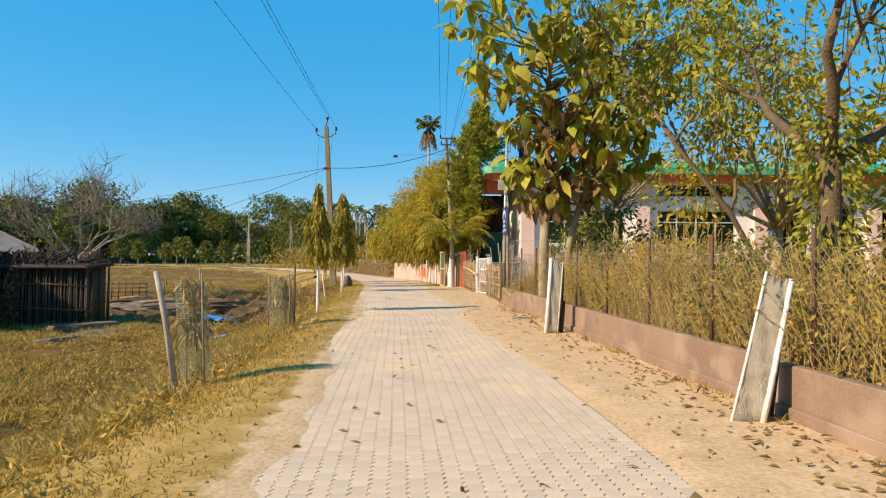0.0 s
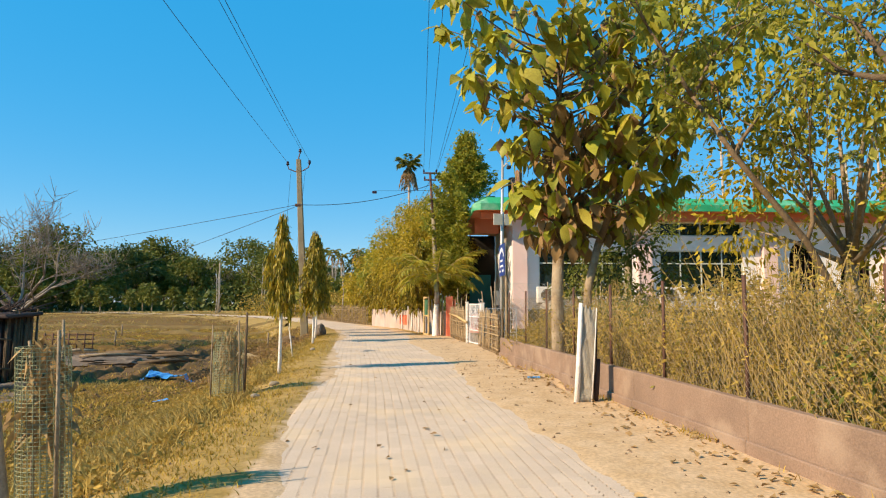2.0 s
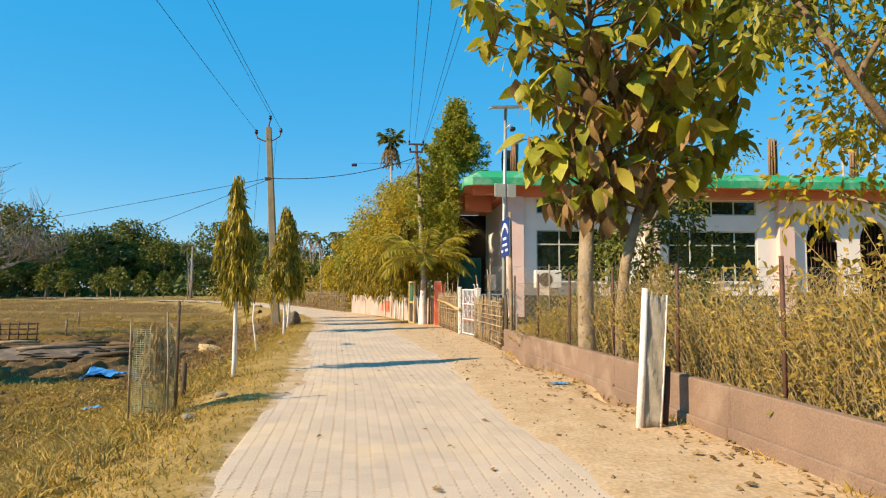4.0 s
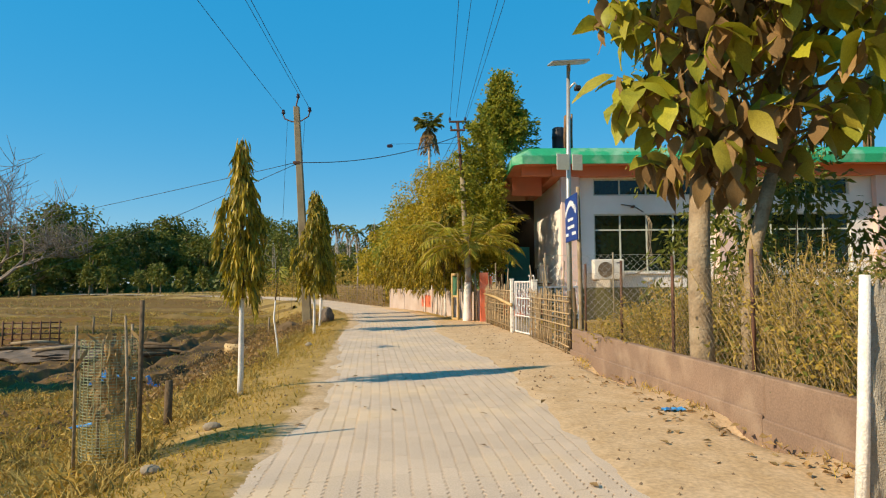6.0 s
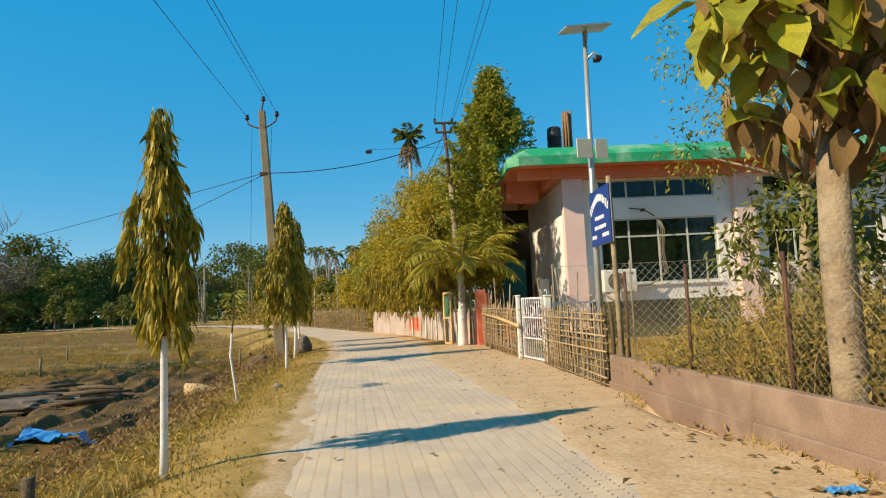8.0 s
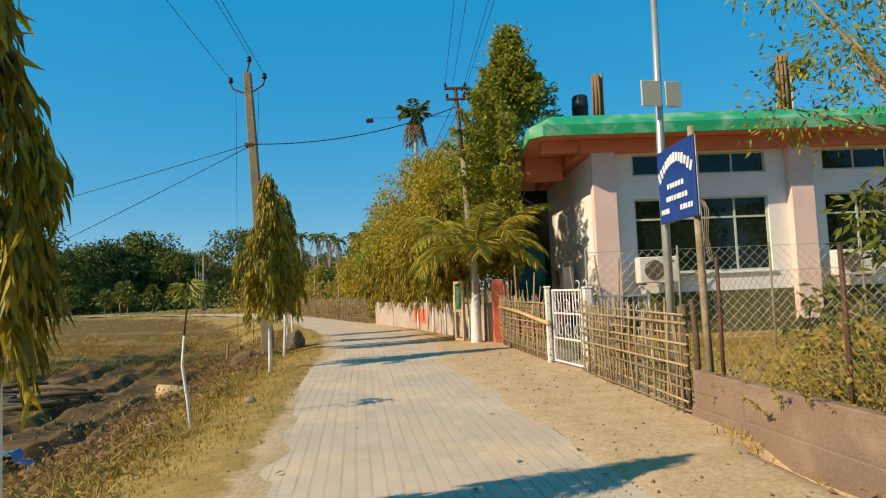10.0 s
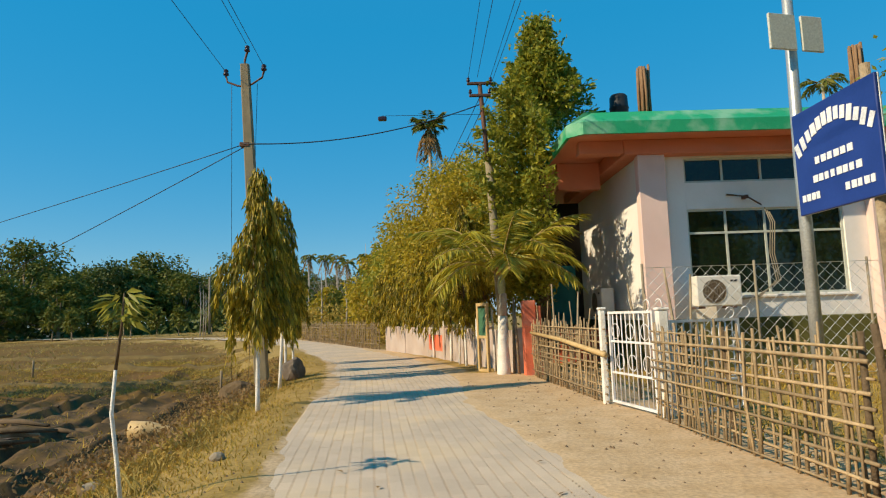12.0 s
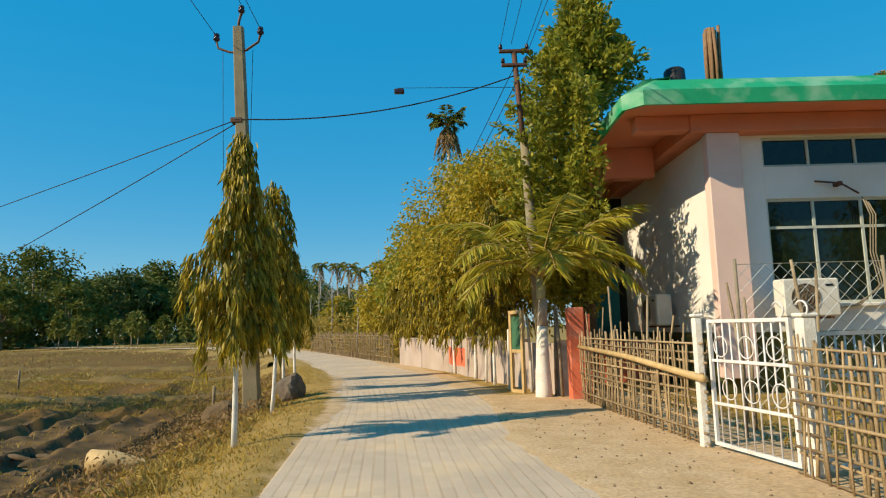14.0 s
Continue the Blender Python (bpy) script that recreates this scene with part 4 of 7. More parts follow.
def pole_b():
    t = thing("power_pole", (0.52, 28.75, 0), "slim leaning power pole of concrete topped with iron", "utility pole", "power poles")
    Geo().tube([(0, 0, -0.2), (-0.17, -0.05, 3.0), (-0.27, -0.1, 5.1)], [0.13, 0.105, 0.085], 8).ob("shaft", M["polecon"], t)
    Geo().tube([(-0.25, -0.1, 4.5), (-0.42, -0.2, 6.95)], 0.055, 6).ob("extension", M["iron"], t)
    for z, l in ((6.92, 0.30), (6.62, 0.26)):
        part("cross_arm", bx((-0.42 - l, -0.25, z - 0.03), (-0.42 + l, -0.17, z + 0.03), 0.008), M["iron"], t)
        for q in (-l + 0.03, l - 0.03):
            insulator(t, (-0.42 + q, -0.2, z + 0.02), 0.7)
    return t


pole_a()
pole_b()


def cable(name, a, b, sag, r, label, n=18):
    a, b = Vector(a), Vector(b)
    pts = [a.lerp(b, k / n) - Vector((0, 0, sag * 4 * (k / n) * (1 - k / n))) for k in range(n + 1)]
    return tagged(Geo().tube(pts, r, 5).ob(name, M["cable"]), label, "cable", "overhead lines")


for a, b in (((-5.92, 28.2, 7.25), (-3.8, -12, 7.3)), ((-4.98, 28.0, 7.3), (-2.3, -12, 7.4)), ((-5.39, 28.08, 7.85), (-2.75, -12, 7.95))):
    cable("power_line", a, b, 0.25, 0.007, "dark bare power line strung from the concrete pole")
for a, b in (((-0.17, 28.5, 7.06), (-0.1, -12, 7.3)), ((0.05, 28.5, 7.06), (0.25, -12, 7.3)), ((0.37, 28.5, 7.06), (1.5, -12, 7.2)), ((0.33, 28.5, 6.76), (1.9, -12, 7.1))):
    cable("power_line", a, b, 0.2, 0.006, "thin dark power line strung from the leaning pole")
cable("service_cable", (-5.42, 28.0, 5.42), (0.18, 28.62, 6.45), 0.3, 0.014, "thick black service cable between the two poles")
cable("service_cable", (-5.42, 28.05, 5.42), (-35.8, 45.7, 3.5), 0.15, 0.011, "black service cable leading over the field")
cable("service_cable", (-5.42, 28.1, 5.38), (-22.0, 37.7, 1.3), 0.1, 0.011, "black service cable running down to the field")
for dx in (0.0, 0.5):
    cable("stay_wire", (-5.75 + dx * 1.2, 28.15, 6.9), (-7.3 + dx, 33.0, gz(-7.3 + dx, 33.0) - 0.05), 0.0, 0.006, "thin stay wire from the pole to the ground", 4)
cable("power_line", (0.1, 28.6, 6.6), (-3.4, 60, 6.8), 0.3, 0.009, "thin dark power line going on along the road")
cable("power_line", (0.3, 28.6, 6.6), (-3.0, 60, 6.6), 0.3, 0.009, "thin dark power line going on along the road")


def hanging_lamp():
    t = thing("street_bulb", (-2.25, 28.3, 6.02), "small dark lamp hung on a thin wire over the road", "lamp")
    part("housing", bx((-0.1, -0.05, -0.05), (0.1, 0.05, 0.05), 0.02), M["insul"], t)
    Geo().tube([(-0.1, 0, 0.04), (0.0, 0, 0.07), (2.35, 0.3, 0.15)], 0.006, 4).ob("wire", M["cable"], t)
    return t


hanging_lamp()


# ---- solar street lamp ----
def solar_lamp():
    t = thing("street_lamp", (1.93, 19.2, 0), "galvanised solar street lamp with a panel on top", "street lamp")
    Geo().tube([(0, 0, -0.2), (0, 0, 2.5), (0.05, 0, 5.55)], [0.052, 0.05, 0.034], 12).ob("pole", M["galv"], t)
    m = pose(0.05, 0, 5.62, 12, -3, 0)
    part("panel_frame", bx((-0.37, -0.26, -0.02), (0.37, 0.26, 0.012), 0.006, m), M["galv"], t)
    part("solar_panel", bx((-0.35, -0.24, 0.013), (0.35, 0.24, 0.02), 0, m), M["solar"], t)
    part("bracket", bx((0.03, -0.03, 5.44), (0.09, 0.03, 5.59), 0.008), M["galv"], t)
    Geo().tube([(0.06, -0.02, 5.1), (0.16, -0.05, 5.2), (0.2, -0.08, 5.12)], 0.02, 8).ob("lamp_arm", M["galv"], t)
    part("lamp_head", bx((0.14, -0.16, 5.03), (0.26, -0.02, 5.12), 0.02), M["black"], t)
    m = pose(0.04, -0.07, 3.62, 0, 0, 12)
    for q in ((-0.28, -0.02), (0.04, 0.25)):
        part("plate", bx((q[0], -0.012, -0.15), (q[1], 0.012, 0.16), 0.004, m), M["alu"], t, "dull pale metal plate")
    return t


solar_lamp()


# ---- blue notice board facing the road ----
def notice_board():
    t = thing("notice_board", (1.93, 18.2, 0), "blue painted notice board with white lettering on a wooden post", "sign")
    part("board", bx((-0.075, -0.02, 2.06), (-0.05, 0.94, 2.9), 0.006), M["blue"], t)
    part("board_edge", bx((-0.05, -0.02, 2.06), (-0.035, 0.94, 2.9), 0.004), M["galv"], t)
    Geo().tube([(0.02, 0.12, -0.2), (0.0, 0.12, 1.2), (-0.01, 0.14, 3.02)], [0.045, 0.04, 0.035], 7).ob("post", M["bark"], t, label="rough wooden post")
    rr = random.Random(8)
    # heading as a bowed row of marks, then rows of plain bars
    n = 13
    for k in range(n):
        f = k / (n - 1)
        y = 0.88 - f * 0.84
        z = 2.56 + 0.17 * math.sin(f * math.pi) + 0.03
        m = pose(-0.079, y, z, (f - 0.5) * 50, 0, 0)
        w, hgt = rr.uniform(0.05, 0.062), rr.uniform(0.09, 0.12)
        part("lettering", bx((-0.002, -w / 2, -hgt / 2), (0.002, w / 2, hgt / 2), 0, m), M["signwhite"], t, "plain white bar of painted lettering")
    for z, y0, y1, step in ((2.46, 0.68, 0.24, 0.075), (2.32, 0.72, 0.16, 0.07), (2.19, 0.88, 0.66, 0.06), (2.19, 0.36, 0.05, 0.065)):
        y = y0
        while y > y1:
            w = rr.uniform(0.6, 0.85) * step
            part("lettering", bx((-0.081, y - w, z - 0.028), (-0.077, y, z + 0.028)), M["signwhite"], t, "plain white bar of painted lettering")
            y -= step
    return t


notice_board()


# ---- bamboo fences and the white gate ----
def stick(a, b, r, rng, bend=0.02, n=6):
    a, b = Vector(a), Vector(b)
    mid = a.lerp(b, 0.5) + Vector((rng.uniform(-bend, bend), rng.uniform(-bend, bend), rng.uniform(-bend, bend) * 0.4))
    q1, q3 = a.lerp(mid, 0.5), mid.lerp(b, 0.5)
    return tube_geo([a, q1, mid, q3, b], [r, r * 1.02, r * 0.95, r, r * 0.85], n)


def bamboo_fence(p0, p1, height, nv, nh, seed, label, z0=0.0, joined=False):
    rng = random.Random(seed)
    t = thing("bamboo_fence", (p0[0], p0[1], z0), label, "fence", "bamboo fences")
    ln = math.hypot(p1[0] - p0[0], p1[1] - p0[1])
    t.matrix_world = pose(p0[0], p0[1], z0, 0, 0, math.degrees(math.atan2(p1[1] - p0[1], p1[0] - p0[0])))
    whole = Geo()

    def put(name, vf):
        if joined:
            whole.add(vf)
        else:
            mesh_ob(name, vf[0], vf[1], M["bamboo"], t, True)

    for k in range(nv):
        x = ln * (k + rng.uniform(-0.25, 0.25) + 0.5) / nv
        h = height * rng.uniform(0.92, 1.1)
        put("upright", stick((x + rng.uniform(-0.04, 0.04), rng.choice((-0.018, 0.02)), -0.05), (x + rng.uniform(-0.04, 0.04), rng.uniform(-0.02, 0.02), h), rng.uniform(0.009, 0.017), rng, 0.035))
    for k in range(nh):
        z = height * (k + 0.45) / nh * 1.0
        put("rail", stick((-0.06, rng.uniform(-0.03, 0.03), z + rng.uniform(-0.02, 0.02)), (ln + 0.06, rng.uniform(-0.03, 0.03), z + rng.uniform(-0.03, 0.03)), rng.uniform(0.010, 0.017), rng, 0.04))
    if joined:
        tagged(whole.ob("lattice", M["bamboo"], t), kind="stuff")
    return t


f2 = bamboo_fence((1.74, 18.42), (1.55, 21.9), 1.12, 44, 10, 11, "dry bamboo lattice fence panel beside the white gate")
for x in (0.03, 1.75):
    Geo().tube([(x, -0.03, -0.1), (x + (0.0 if x < 1 else 0.12), -0.03, 1.15)], 0.024, 7).ob("dark_post", M["bark_dark"], f2, label="tarred dark post")
f1 = bamboo_fence((1.30, 23.2), (0.93, 27.45), 1.15, 56, 11, 12, "dry bamboo lattice fence beside the red post")
Geo().tube([(-0.15, 0.06, 0.72), (2.0, 0.06, 0.86), (4.2, 0.05, 0.93)], [0.042, 0.038, 0.03], 9).ob("pole_rail", M["bamboo_pale"], f1, label="thick pale bamboo pole")
rng = random.Random(4)
for k in range(9):
    x = 0.1 + k * 0.47
    Geo().tube([(x, -0.05, 0.6), (x + rng.uniform(-0.35, 0.35), -0.07, 1.35 + rng.uniform(-0.1, 0.25))], 0.011, 5).ob("loose_stick", M["bamboo"], f1)
bamboo_fence((-3.5, 40.3), (-6.2, 47.0), 1.15, 70, 7, 13, "distant dry bamboo fence along the bend", joined=True)
bamboo_fence((-6.25, 47.1), (-10.3, 57.0), 1.15, 90, 7, 14, "distant dry bamboo fence along the bend", joined=True)


def gate_leaf(base, ang, w, h, rings, label):
    t = thing("gate", base, label, "gate", "white iron gate leaves", rz=ang)
    part("gate_frame", ring(0, w, 0.05, h, -0.018, 0.018, 0.034), M["gatewhite"], t)
    for z in (0.46, 0.9):
        part("cross_bar", bx((0.045, -0.018, z * h / 1.34), (w - 0.045, 0.018, z * h / 1.34 + 0.03), 0.004), M["gatewhite"], t)
    for k in range(1, 10):
        x = w * k / 10
        Geo().tube([(x, 0, 0.08), (x, 0, h - 0.03)], 0.009, 6).ob("bar", M["gatewhite"], t)
    for z, xs in ((1.06, (0.17, 0.5, 0.83)), (0.64, (0.25, 0.53, 0.85))):
        for f in xs:
            if rings:
                r = 0.105
                Geo().add(tube_geo([(f * w + r * math.cos(a), -0.012, z * h / 1.34 + r * math.sin(a)) for a in np.linspace(0, 2 * math.pi, 21)], 0.0065, 5, False)).ob("ring", M["gatewhite"], t)
    for s in (0.88, 1.12):
        Geo().tube([(w * s + 0.07 * math.cos(a), 0, h + 0.07 + 0.07 * math.sin(a)) for a in np.linspace(-1.6, 2.6, 10)], 0.009, 5).ob("scroll", M["gatewhite"], t)
    return t


gate_leaf((1.36, 23.12, 0), -78, 1.16, 1.33, True, "white painted iron gate with ring ornaments")
gate_leaf((1.76, 21.9, 0), 18, 1.1, 1.2, True, "white painted iron gate leaf standing behind the bamboo fence")


def gate_post(x, y, h, w, label):
    t = thing("gate_post", (x, y, 0), label, "post", "gate posts")
    part("shaft", bx((-w, -w, -0.2), (w, w, h), 0.015), M["limewash"], t)
    part("cap", bx((-w - 0.012, -w - 0.012, h), (w + 0.012, w + 0.012, h + 0.035), 0.01), M["limewash"], t)
    return t


gate_post(1.66, 21.86, 1.33, 0.065, "whitewashed square concrete gate post")
gate_post(1.29, 23.24, 1.36, 0.045, "whitewashed slim gate post tied to bamboo")
gp = thing("red_post", (0.9, 27.68, 0), "square concrete post in faded red paint", "post")
part("shaft", bx((-0.14, -0.14, -0.2), (0.14, 0.14, 1.62), 0.02), M["redpaint"], gp)
part("brace", bx((0.16, -0.1, -0.1), (0.25, 0.05, 1.5), 0.01), M["redpaint"], gp)
for k in range(1):
    p = thing("wooden_post", (1.82, 18.36, 0), "dark weathered post at the end of the wall", "post")
    Geo().tube([(0, 0, -0.2), (0.02, 0, 0.8), (0.04 * k, 0.02, 1.2 + 0.15 * k)], [0.034, 0.03, 0.026], 7).ob("shaft", M["bark_dark"], p)


# ---- whitewashed wall along the yard past the red post ----
def yard_wall():
    t = thing("wall_yard", (0, 0, 0), "low whitewashed rendered yard wall with one faded red stretch", "wall", kind="structure")
    rr = random.Random(21)
    pts = [(0.74, 28.25), (-0.33, 31.5), (-1.33, 35.0), (-3.13, 39.6)]
    for (xa, ya), (xb, yb) in zip(pts, pts[1:]):
        ln = math.hypot(xb - xa, yb - ya)
        n = 2
        ang = math.degrees(math.atan2(yb - ya, xb - xa))
        for k in range(n):
            x, y = xa + (xb - xa) * k / n, ya + (yb - ya) * k / n
            h = 0.98 + rr.uniform(-0.02, 0.02)
            red = 33.0 < y < 35.0
            m = pose(x, y, 0, 0, 0, ang)
            panel = part("wall_panel", bx((0.003, -0.06, -0.1), (ln / n - 0.003, 0.06, h), 0.015, m), M["wallwash"], t)
            if red:
                part("red_patch", bx((0.1, 0.061, 0.25), (ln / n - 0.1, 0.066, 0.75), 0.002, m), M["redpaint"], panel, "faded red painted patch")
            part("pier", bx((-0.1, -0.09, -0.1), (0.1, 0.09, h + 0.06), 0.015, m), M["wallwash"], t)
    return t


yard_wall()


# slim whitewashed stakes and poles in front of the wall
for k, (x, y, h) in enumerate(((0.25, 28.9, 1.5), (-0.12, 29.6, 1.25), (-0.5, 31.3, 1.3), (-0.85, 33.2, 1.2), (-1.35, 34.9, 1.25), (0.6, 28.2, 1.7), (0.68, 28.0, 1.6))):
    st = thing("fence_pole", (x, y, 0), "slim pole with worn limewash standing by the yard wall", "pole", "poles along the yard wall")
    Geo().tube([(0, 0, -0.1), (0.015 * (k % 3 - 1), 0.01, h * 0.5), (0.05 * (k % 3 - 1), 0, h)], [0.034, 0.03, 0.022], 7).ob("shaft", M["limewash"] if k < 5 else M["bark"], st)

for k, (x, y, h) in enumerate(((1.9, 23.6, 1.75), (2.25, 24.1, 1.6), (2.6, 23.3, 1.85), (2.1, 22.6, 1.9), (1.15, 26.2, 1.9), (1.35, 25.2, 1.7))):
    st = thing("yard_pole", (x, y, 0), "thin dry pole stuck upright in the yard", "pole", "poles in the yard")
    Geo().tube([(0, 0, -0.1), (0.02, 0.01, h * 0.5), (0.08 * (k % 3 - 1), 0.02, h)], [0.022, 0.02, 0.015], 6).ob("shaft", M["bark"], st)

# yellow-green notice frame leaning by the palm
nf = thing("frame_stand", (-0.02, 28.9, 0), "weathered wooden frame stand with a green panel", "stand", rz=-60)
part("frame", ring(-0.22, 0.22, 0.0, 1.62, -0.03, 0.03, 0.07), M["bamboo_pale"], nf)
part("panel", bx((-0.15, -0.012, 0.85), (0.15, 0.012, 1.5)), M["dullgreen"], nf, "faded green panel")
part("middle_rail", bx((-0.15, -0.02, 0.78), (0.15, 0.02, 0.85), 0.005), M["bamboo_pale"], nf)


# ---- inner wire fence of the yard ----
inn = thing("yard_fence", (0, 0, 0), "grey diamond-mesh wire fence round the hall's yard", "fence")
for k in range(7):
    x = 2.4 + k * 1.9
    Geo().tube([(x, 24.6 - 0.06 * k, -0.1), (x, 24.6 - 0.06 * k, 2.12)], 0.022, 6).ob("post", M["concrete"], inn)
wire_net("wire_mesh", 2.4, 24.6, 13.8, 24.24, 0.2, 2.05, 0.2, 0.004, inn, M["galv"])


# ---- left side: huts, lattice gate, logs, slabs ----
def hut():
    h = thing("hut", (-14.6, 20.6, gz(-14.6, 20.6) + 0.3), "dark mud and bamboo hut with a rusted tin roof", "hut")
    z = -0.5
    part("wall", bx((-3.2, -3.0, z), (-0.25, 1.2, 2.05), 0.03), M["mud"], h, "dark mud wall")
    V, F = [], []
    nx, ny = 4, 44
    for i in range(ny + 1):
        for j in range(nx + 1):
            y = -3.6 + 5.2 * i / ny
            V.append((0.1 - 1.8 * j / nx, y, 2.15 + 0.85 * j / nx + 0.018 * math.cos(i * math.pi / 1.0)))
    for i in range(ny):
        for j in range(nx):
            a = i * (nx + 1) + j
            F.append((a, a + 1, a + nx + 2, a + nx + 1))
    ob = mesh_ob("roof_sheet", V, F, M["tin"], h, label="corrugated rusted tin roof slope")
    ob.modifiers.new("thick", "SOLIDIFY").thickness = 0.02
    ob = mesh_ob("roof_sheet", [(-3.4 - x, y, zz) for x, y, zz in V], [f[::-1] for f in F], M["tin"], h, label="corrugated rusted tin roof slope")
    ob.modifiers.new("thick", "SOLIDIFY").thickness = 0.02
    for y in (-2.9, -1.0, 1.0):
        Geo().tube([(0.0, y, z), (0.02, y, 2.15)], 0.05, 7).ob("veranda_post", M["bark_dark"], h)
    return h


hut()


def shed():
    s = thing("shed", (-11.5, 22.6, gz(-11.7, 20.2)), "low shed of bamboo screens and brushwood, coloured near-black for shade", "shed")
    rr = random.Random(31)
    # frame, screens, roof and twigs carry the shed's shade in their colour
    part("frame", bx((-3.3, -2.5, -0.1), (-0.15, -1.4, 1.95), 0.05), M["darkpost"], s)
    for k in range(14):
        y = -2.6 + 1.2 * k / 13
        Geo().tube([(-0.1 + rr.uniform(-0.03, 0.03), y, -0.1), (-0.08 + rr.uniform(-0.05, 0.05), y + rr.uniform(-0.08, 0.08), 1.75 + rr.uniform(-0.15, 0.35))], 0.03, 5).ob("screen_stick", M["bark_dark"], s)
    for k in range(38):
        x = -3.3 + 3.2 * k / 37
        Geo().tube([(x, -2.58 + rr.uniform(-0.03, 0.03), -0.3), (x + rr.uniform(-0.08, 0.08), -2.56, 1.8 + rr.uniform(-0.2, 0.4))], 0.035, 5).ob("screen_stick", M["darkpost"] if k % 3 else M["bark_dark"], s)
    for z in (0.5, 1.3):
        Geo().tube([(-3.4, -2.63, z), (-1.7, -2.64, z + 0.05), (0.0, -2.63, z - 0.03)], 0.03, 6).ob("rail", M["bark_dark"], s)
    part("roof", bx((-3.5, -2.85, 1.97), (0.1, -1.3, 2.07), 0.03, pose(0, 0, 0, 2.5, 0, 0)), M["darkpost"], s, "brushwood roof coloured near-black for shade")
    g = Geo()
    for k in range(120):
        a = (rr.uniform(-3.6, 0.1), rr.uniform(-2.8, -1.3), 2.0 + rr.uniform(0, 0.1))
        g.tube([a, (a[0] + rr.uniform(-0.7, 0.7), a[1] + rr.uniform(-0.7, 0.7), 2.15 + rr.uniform(-0.1, 0.45))], 0.02, 4)
    for k in range(46):
        a = (-3.6 + rr.uniform(-0.6, 1.4), -2.8 + rr.uniform(-0.4, 0.1), -0.2)
        g.tube([a, (a[0] + rr.uniform(-0.3, 0.3), a[1], 0.7), (a[0] + rr.uniform(-0.7, 0.7), a[1] - 0.1, 1.3 + rr.uniform(0, 0.9))], [0.016, 0.012, 0.006], 4)
    tagged(g.ob("brushwood", M["darkpost"], s), "twigs stacked on and against the shed, near-black for shade", kind="stuff")
    rn = np.random.default_rng(32)
    n = 1500
    xx = rn.uniform(-4.4, -2.2, n)
    pos = np.stack([xx, -2.9 + rn.normal(size=n) * 0.18, -0.2 + rn.uniform(0, 1, n) ** 1.3 * (1.6 + 0.4 * np.sin(xx * 5))], 1)
    tagged(leaves("dry_creeper", pos, rn.normal(size=(n, 3)), 0.14, 0.06, L["dry"], s, rn), "dead brown creeper on the shed's corner", kind="stuff")
    return s


shed()
lg = thing("lattice_gate", (-16.7, 30.2, gz(-16.7, 30.2)), "dark reddish lattice gate standing by the shed", "gate", rz=5)
for k in range(7):
    Geo().tube([(k * 0.33, 0, -0.05), (k * 0.33 + 0.02, 0, 1.0)], 0.028, 6).ob("upright", M["iron"], lg)
for k in range(5):
    Geo().tube([(-0.05, 0.02, 0.12 + k * 0.2), (2.05, 0.02, 0.13 + k * 0.2)], 0.026, 6).ob("rail", M["iron"], lg)
rr = random.Random(40)
# added dark mound, standing in for the shadow cast by hut and shed
heap = thing("ash_heap", (-12.6, 27.4, gz(-12.6, 27.4)), "low added mound, coloured dark for the shadow on the field", "heap")
bm = bmesh.new()
bmesh.ops.create_icosphere(bm, subdivisions=4, radius=1.0)
for v in bm.verts:
    v.co = Vector((v.co.x * 2.4, v.co.y * 1.3, v.co.z * 0.32)) * (1 + 0.25 * noise.noise(v.co * 2.3) + 0.12 * noise.noise(v.co * 7))
part("mound", bm, M["slab"], heap)
for k in range(30):
    x, y = -12.2 + rr.uniform(-2.4, 2.6), 28.2 + rr.uniform(-1.6, 1.6)
    a = rr.uniform(-0.5, 0.5)
    l = rr.uniform(0.8, 2.0)
    z = gz(x, y) + 0.08 + 0.11 * (k % 3) + (0.2 if abs(x + 12.6) < 1.6 and abs(y - 27.4) < 0.9 else 0.0)
    lo = Geo().tube([(x - l / 2 * math.cos(a), y - l / 2 * math.sin(a), z), (x, y, z + 0.04), (x + l / 2 * math.cos(a), y + l / 2 * math.sin(a), z)], [0.05, 0.065, 0.035], 7).ob("log", M["bark_dark"] if k % 4 else M["bark"])
    tagged(lo, "dark felled log lying in a heap on the field", "log", "logs on the field")
for k, (x, y, w, l) in enumerate(((-10.6, 18.6, 1.1, 0.5), (-9.9, 17.4, 1.0, 0.45), (-11.4, 19.4, 1.2, 0.5), (-10.2, 16.3, 0.7, 0.4))):
    z = gz(x, y)
    sl = part("slab", bx((-w * 0.8, -l * 0.8, -0.25), (w * 0.8, l * 0.8, 0.06 + 0.03 * k), 0.03, pose(x, y, z, 4 - 3 * k, -4 + 2 * k, 25 * k)), M["slab"])
    tagged(sl, "broken grey concrete slab lying on the field", "slab", "broken slabs")
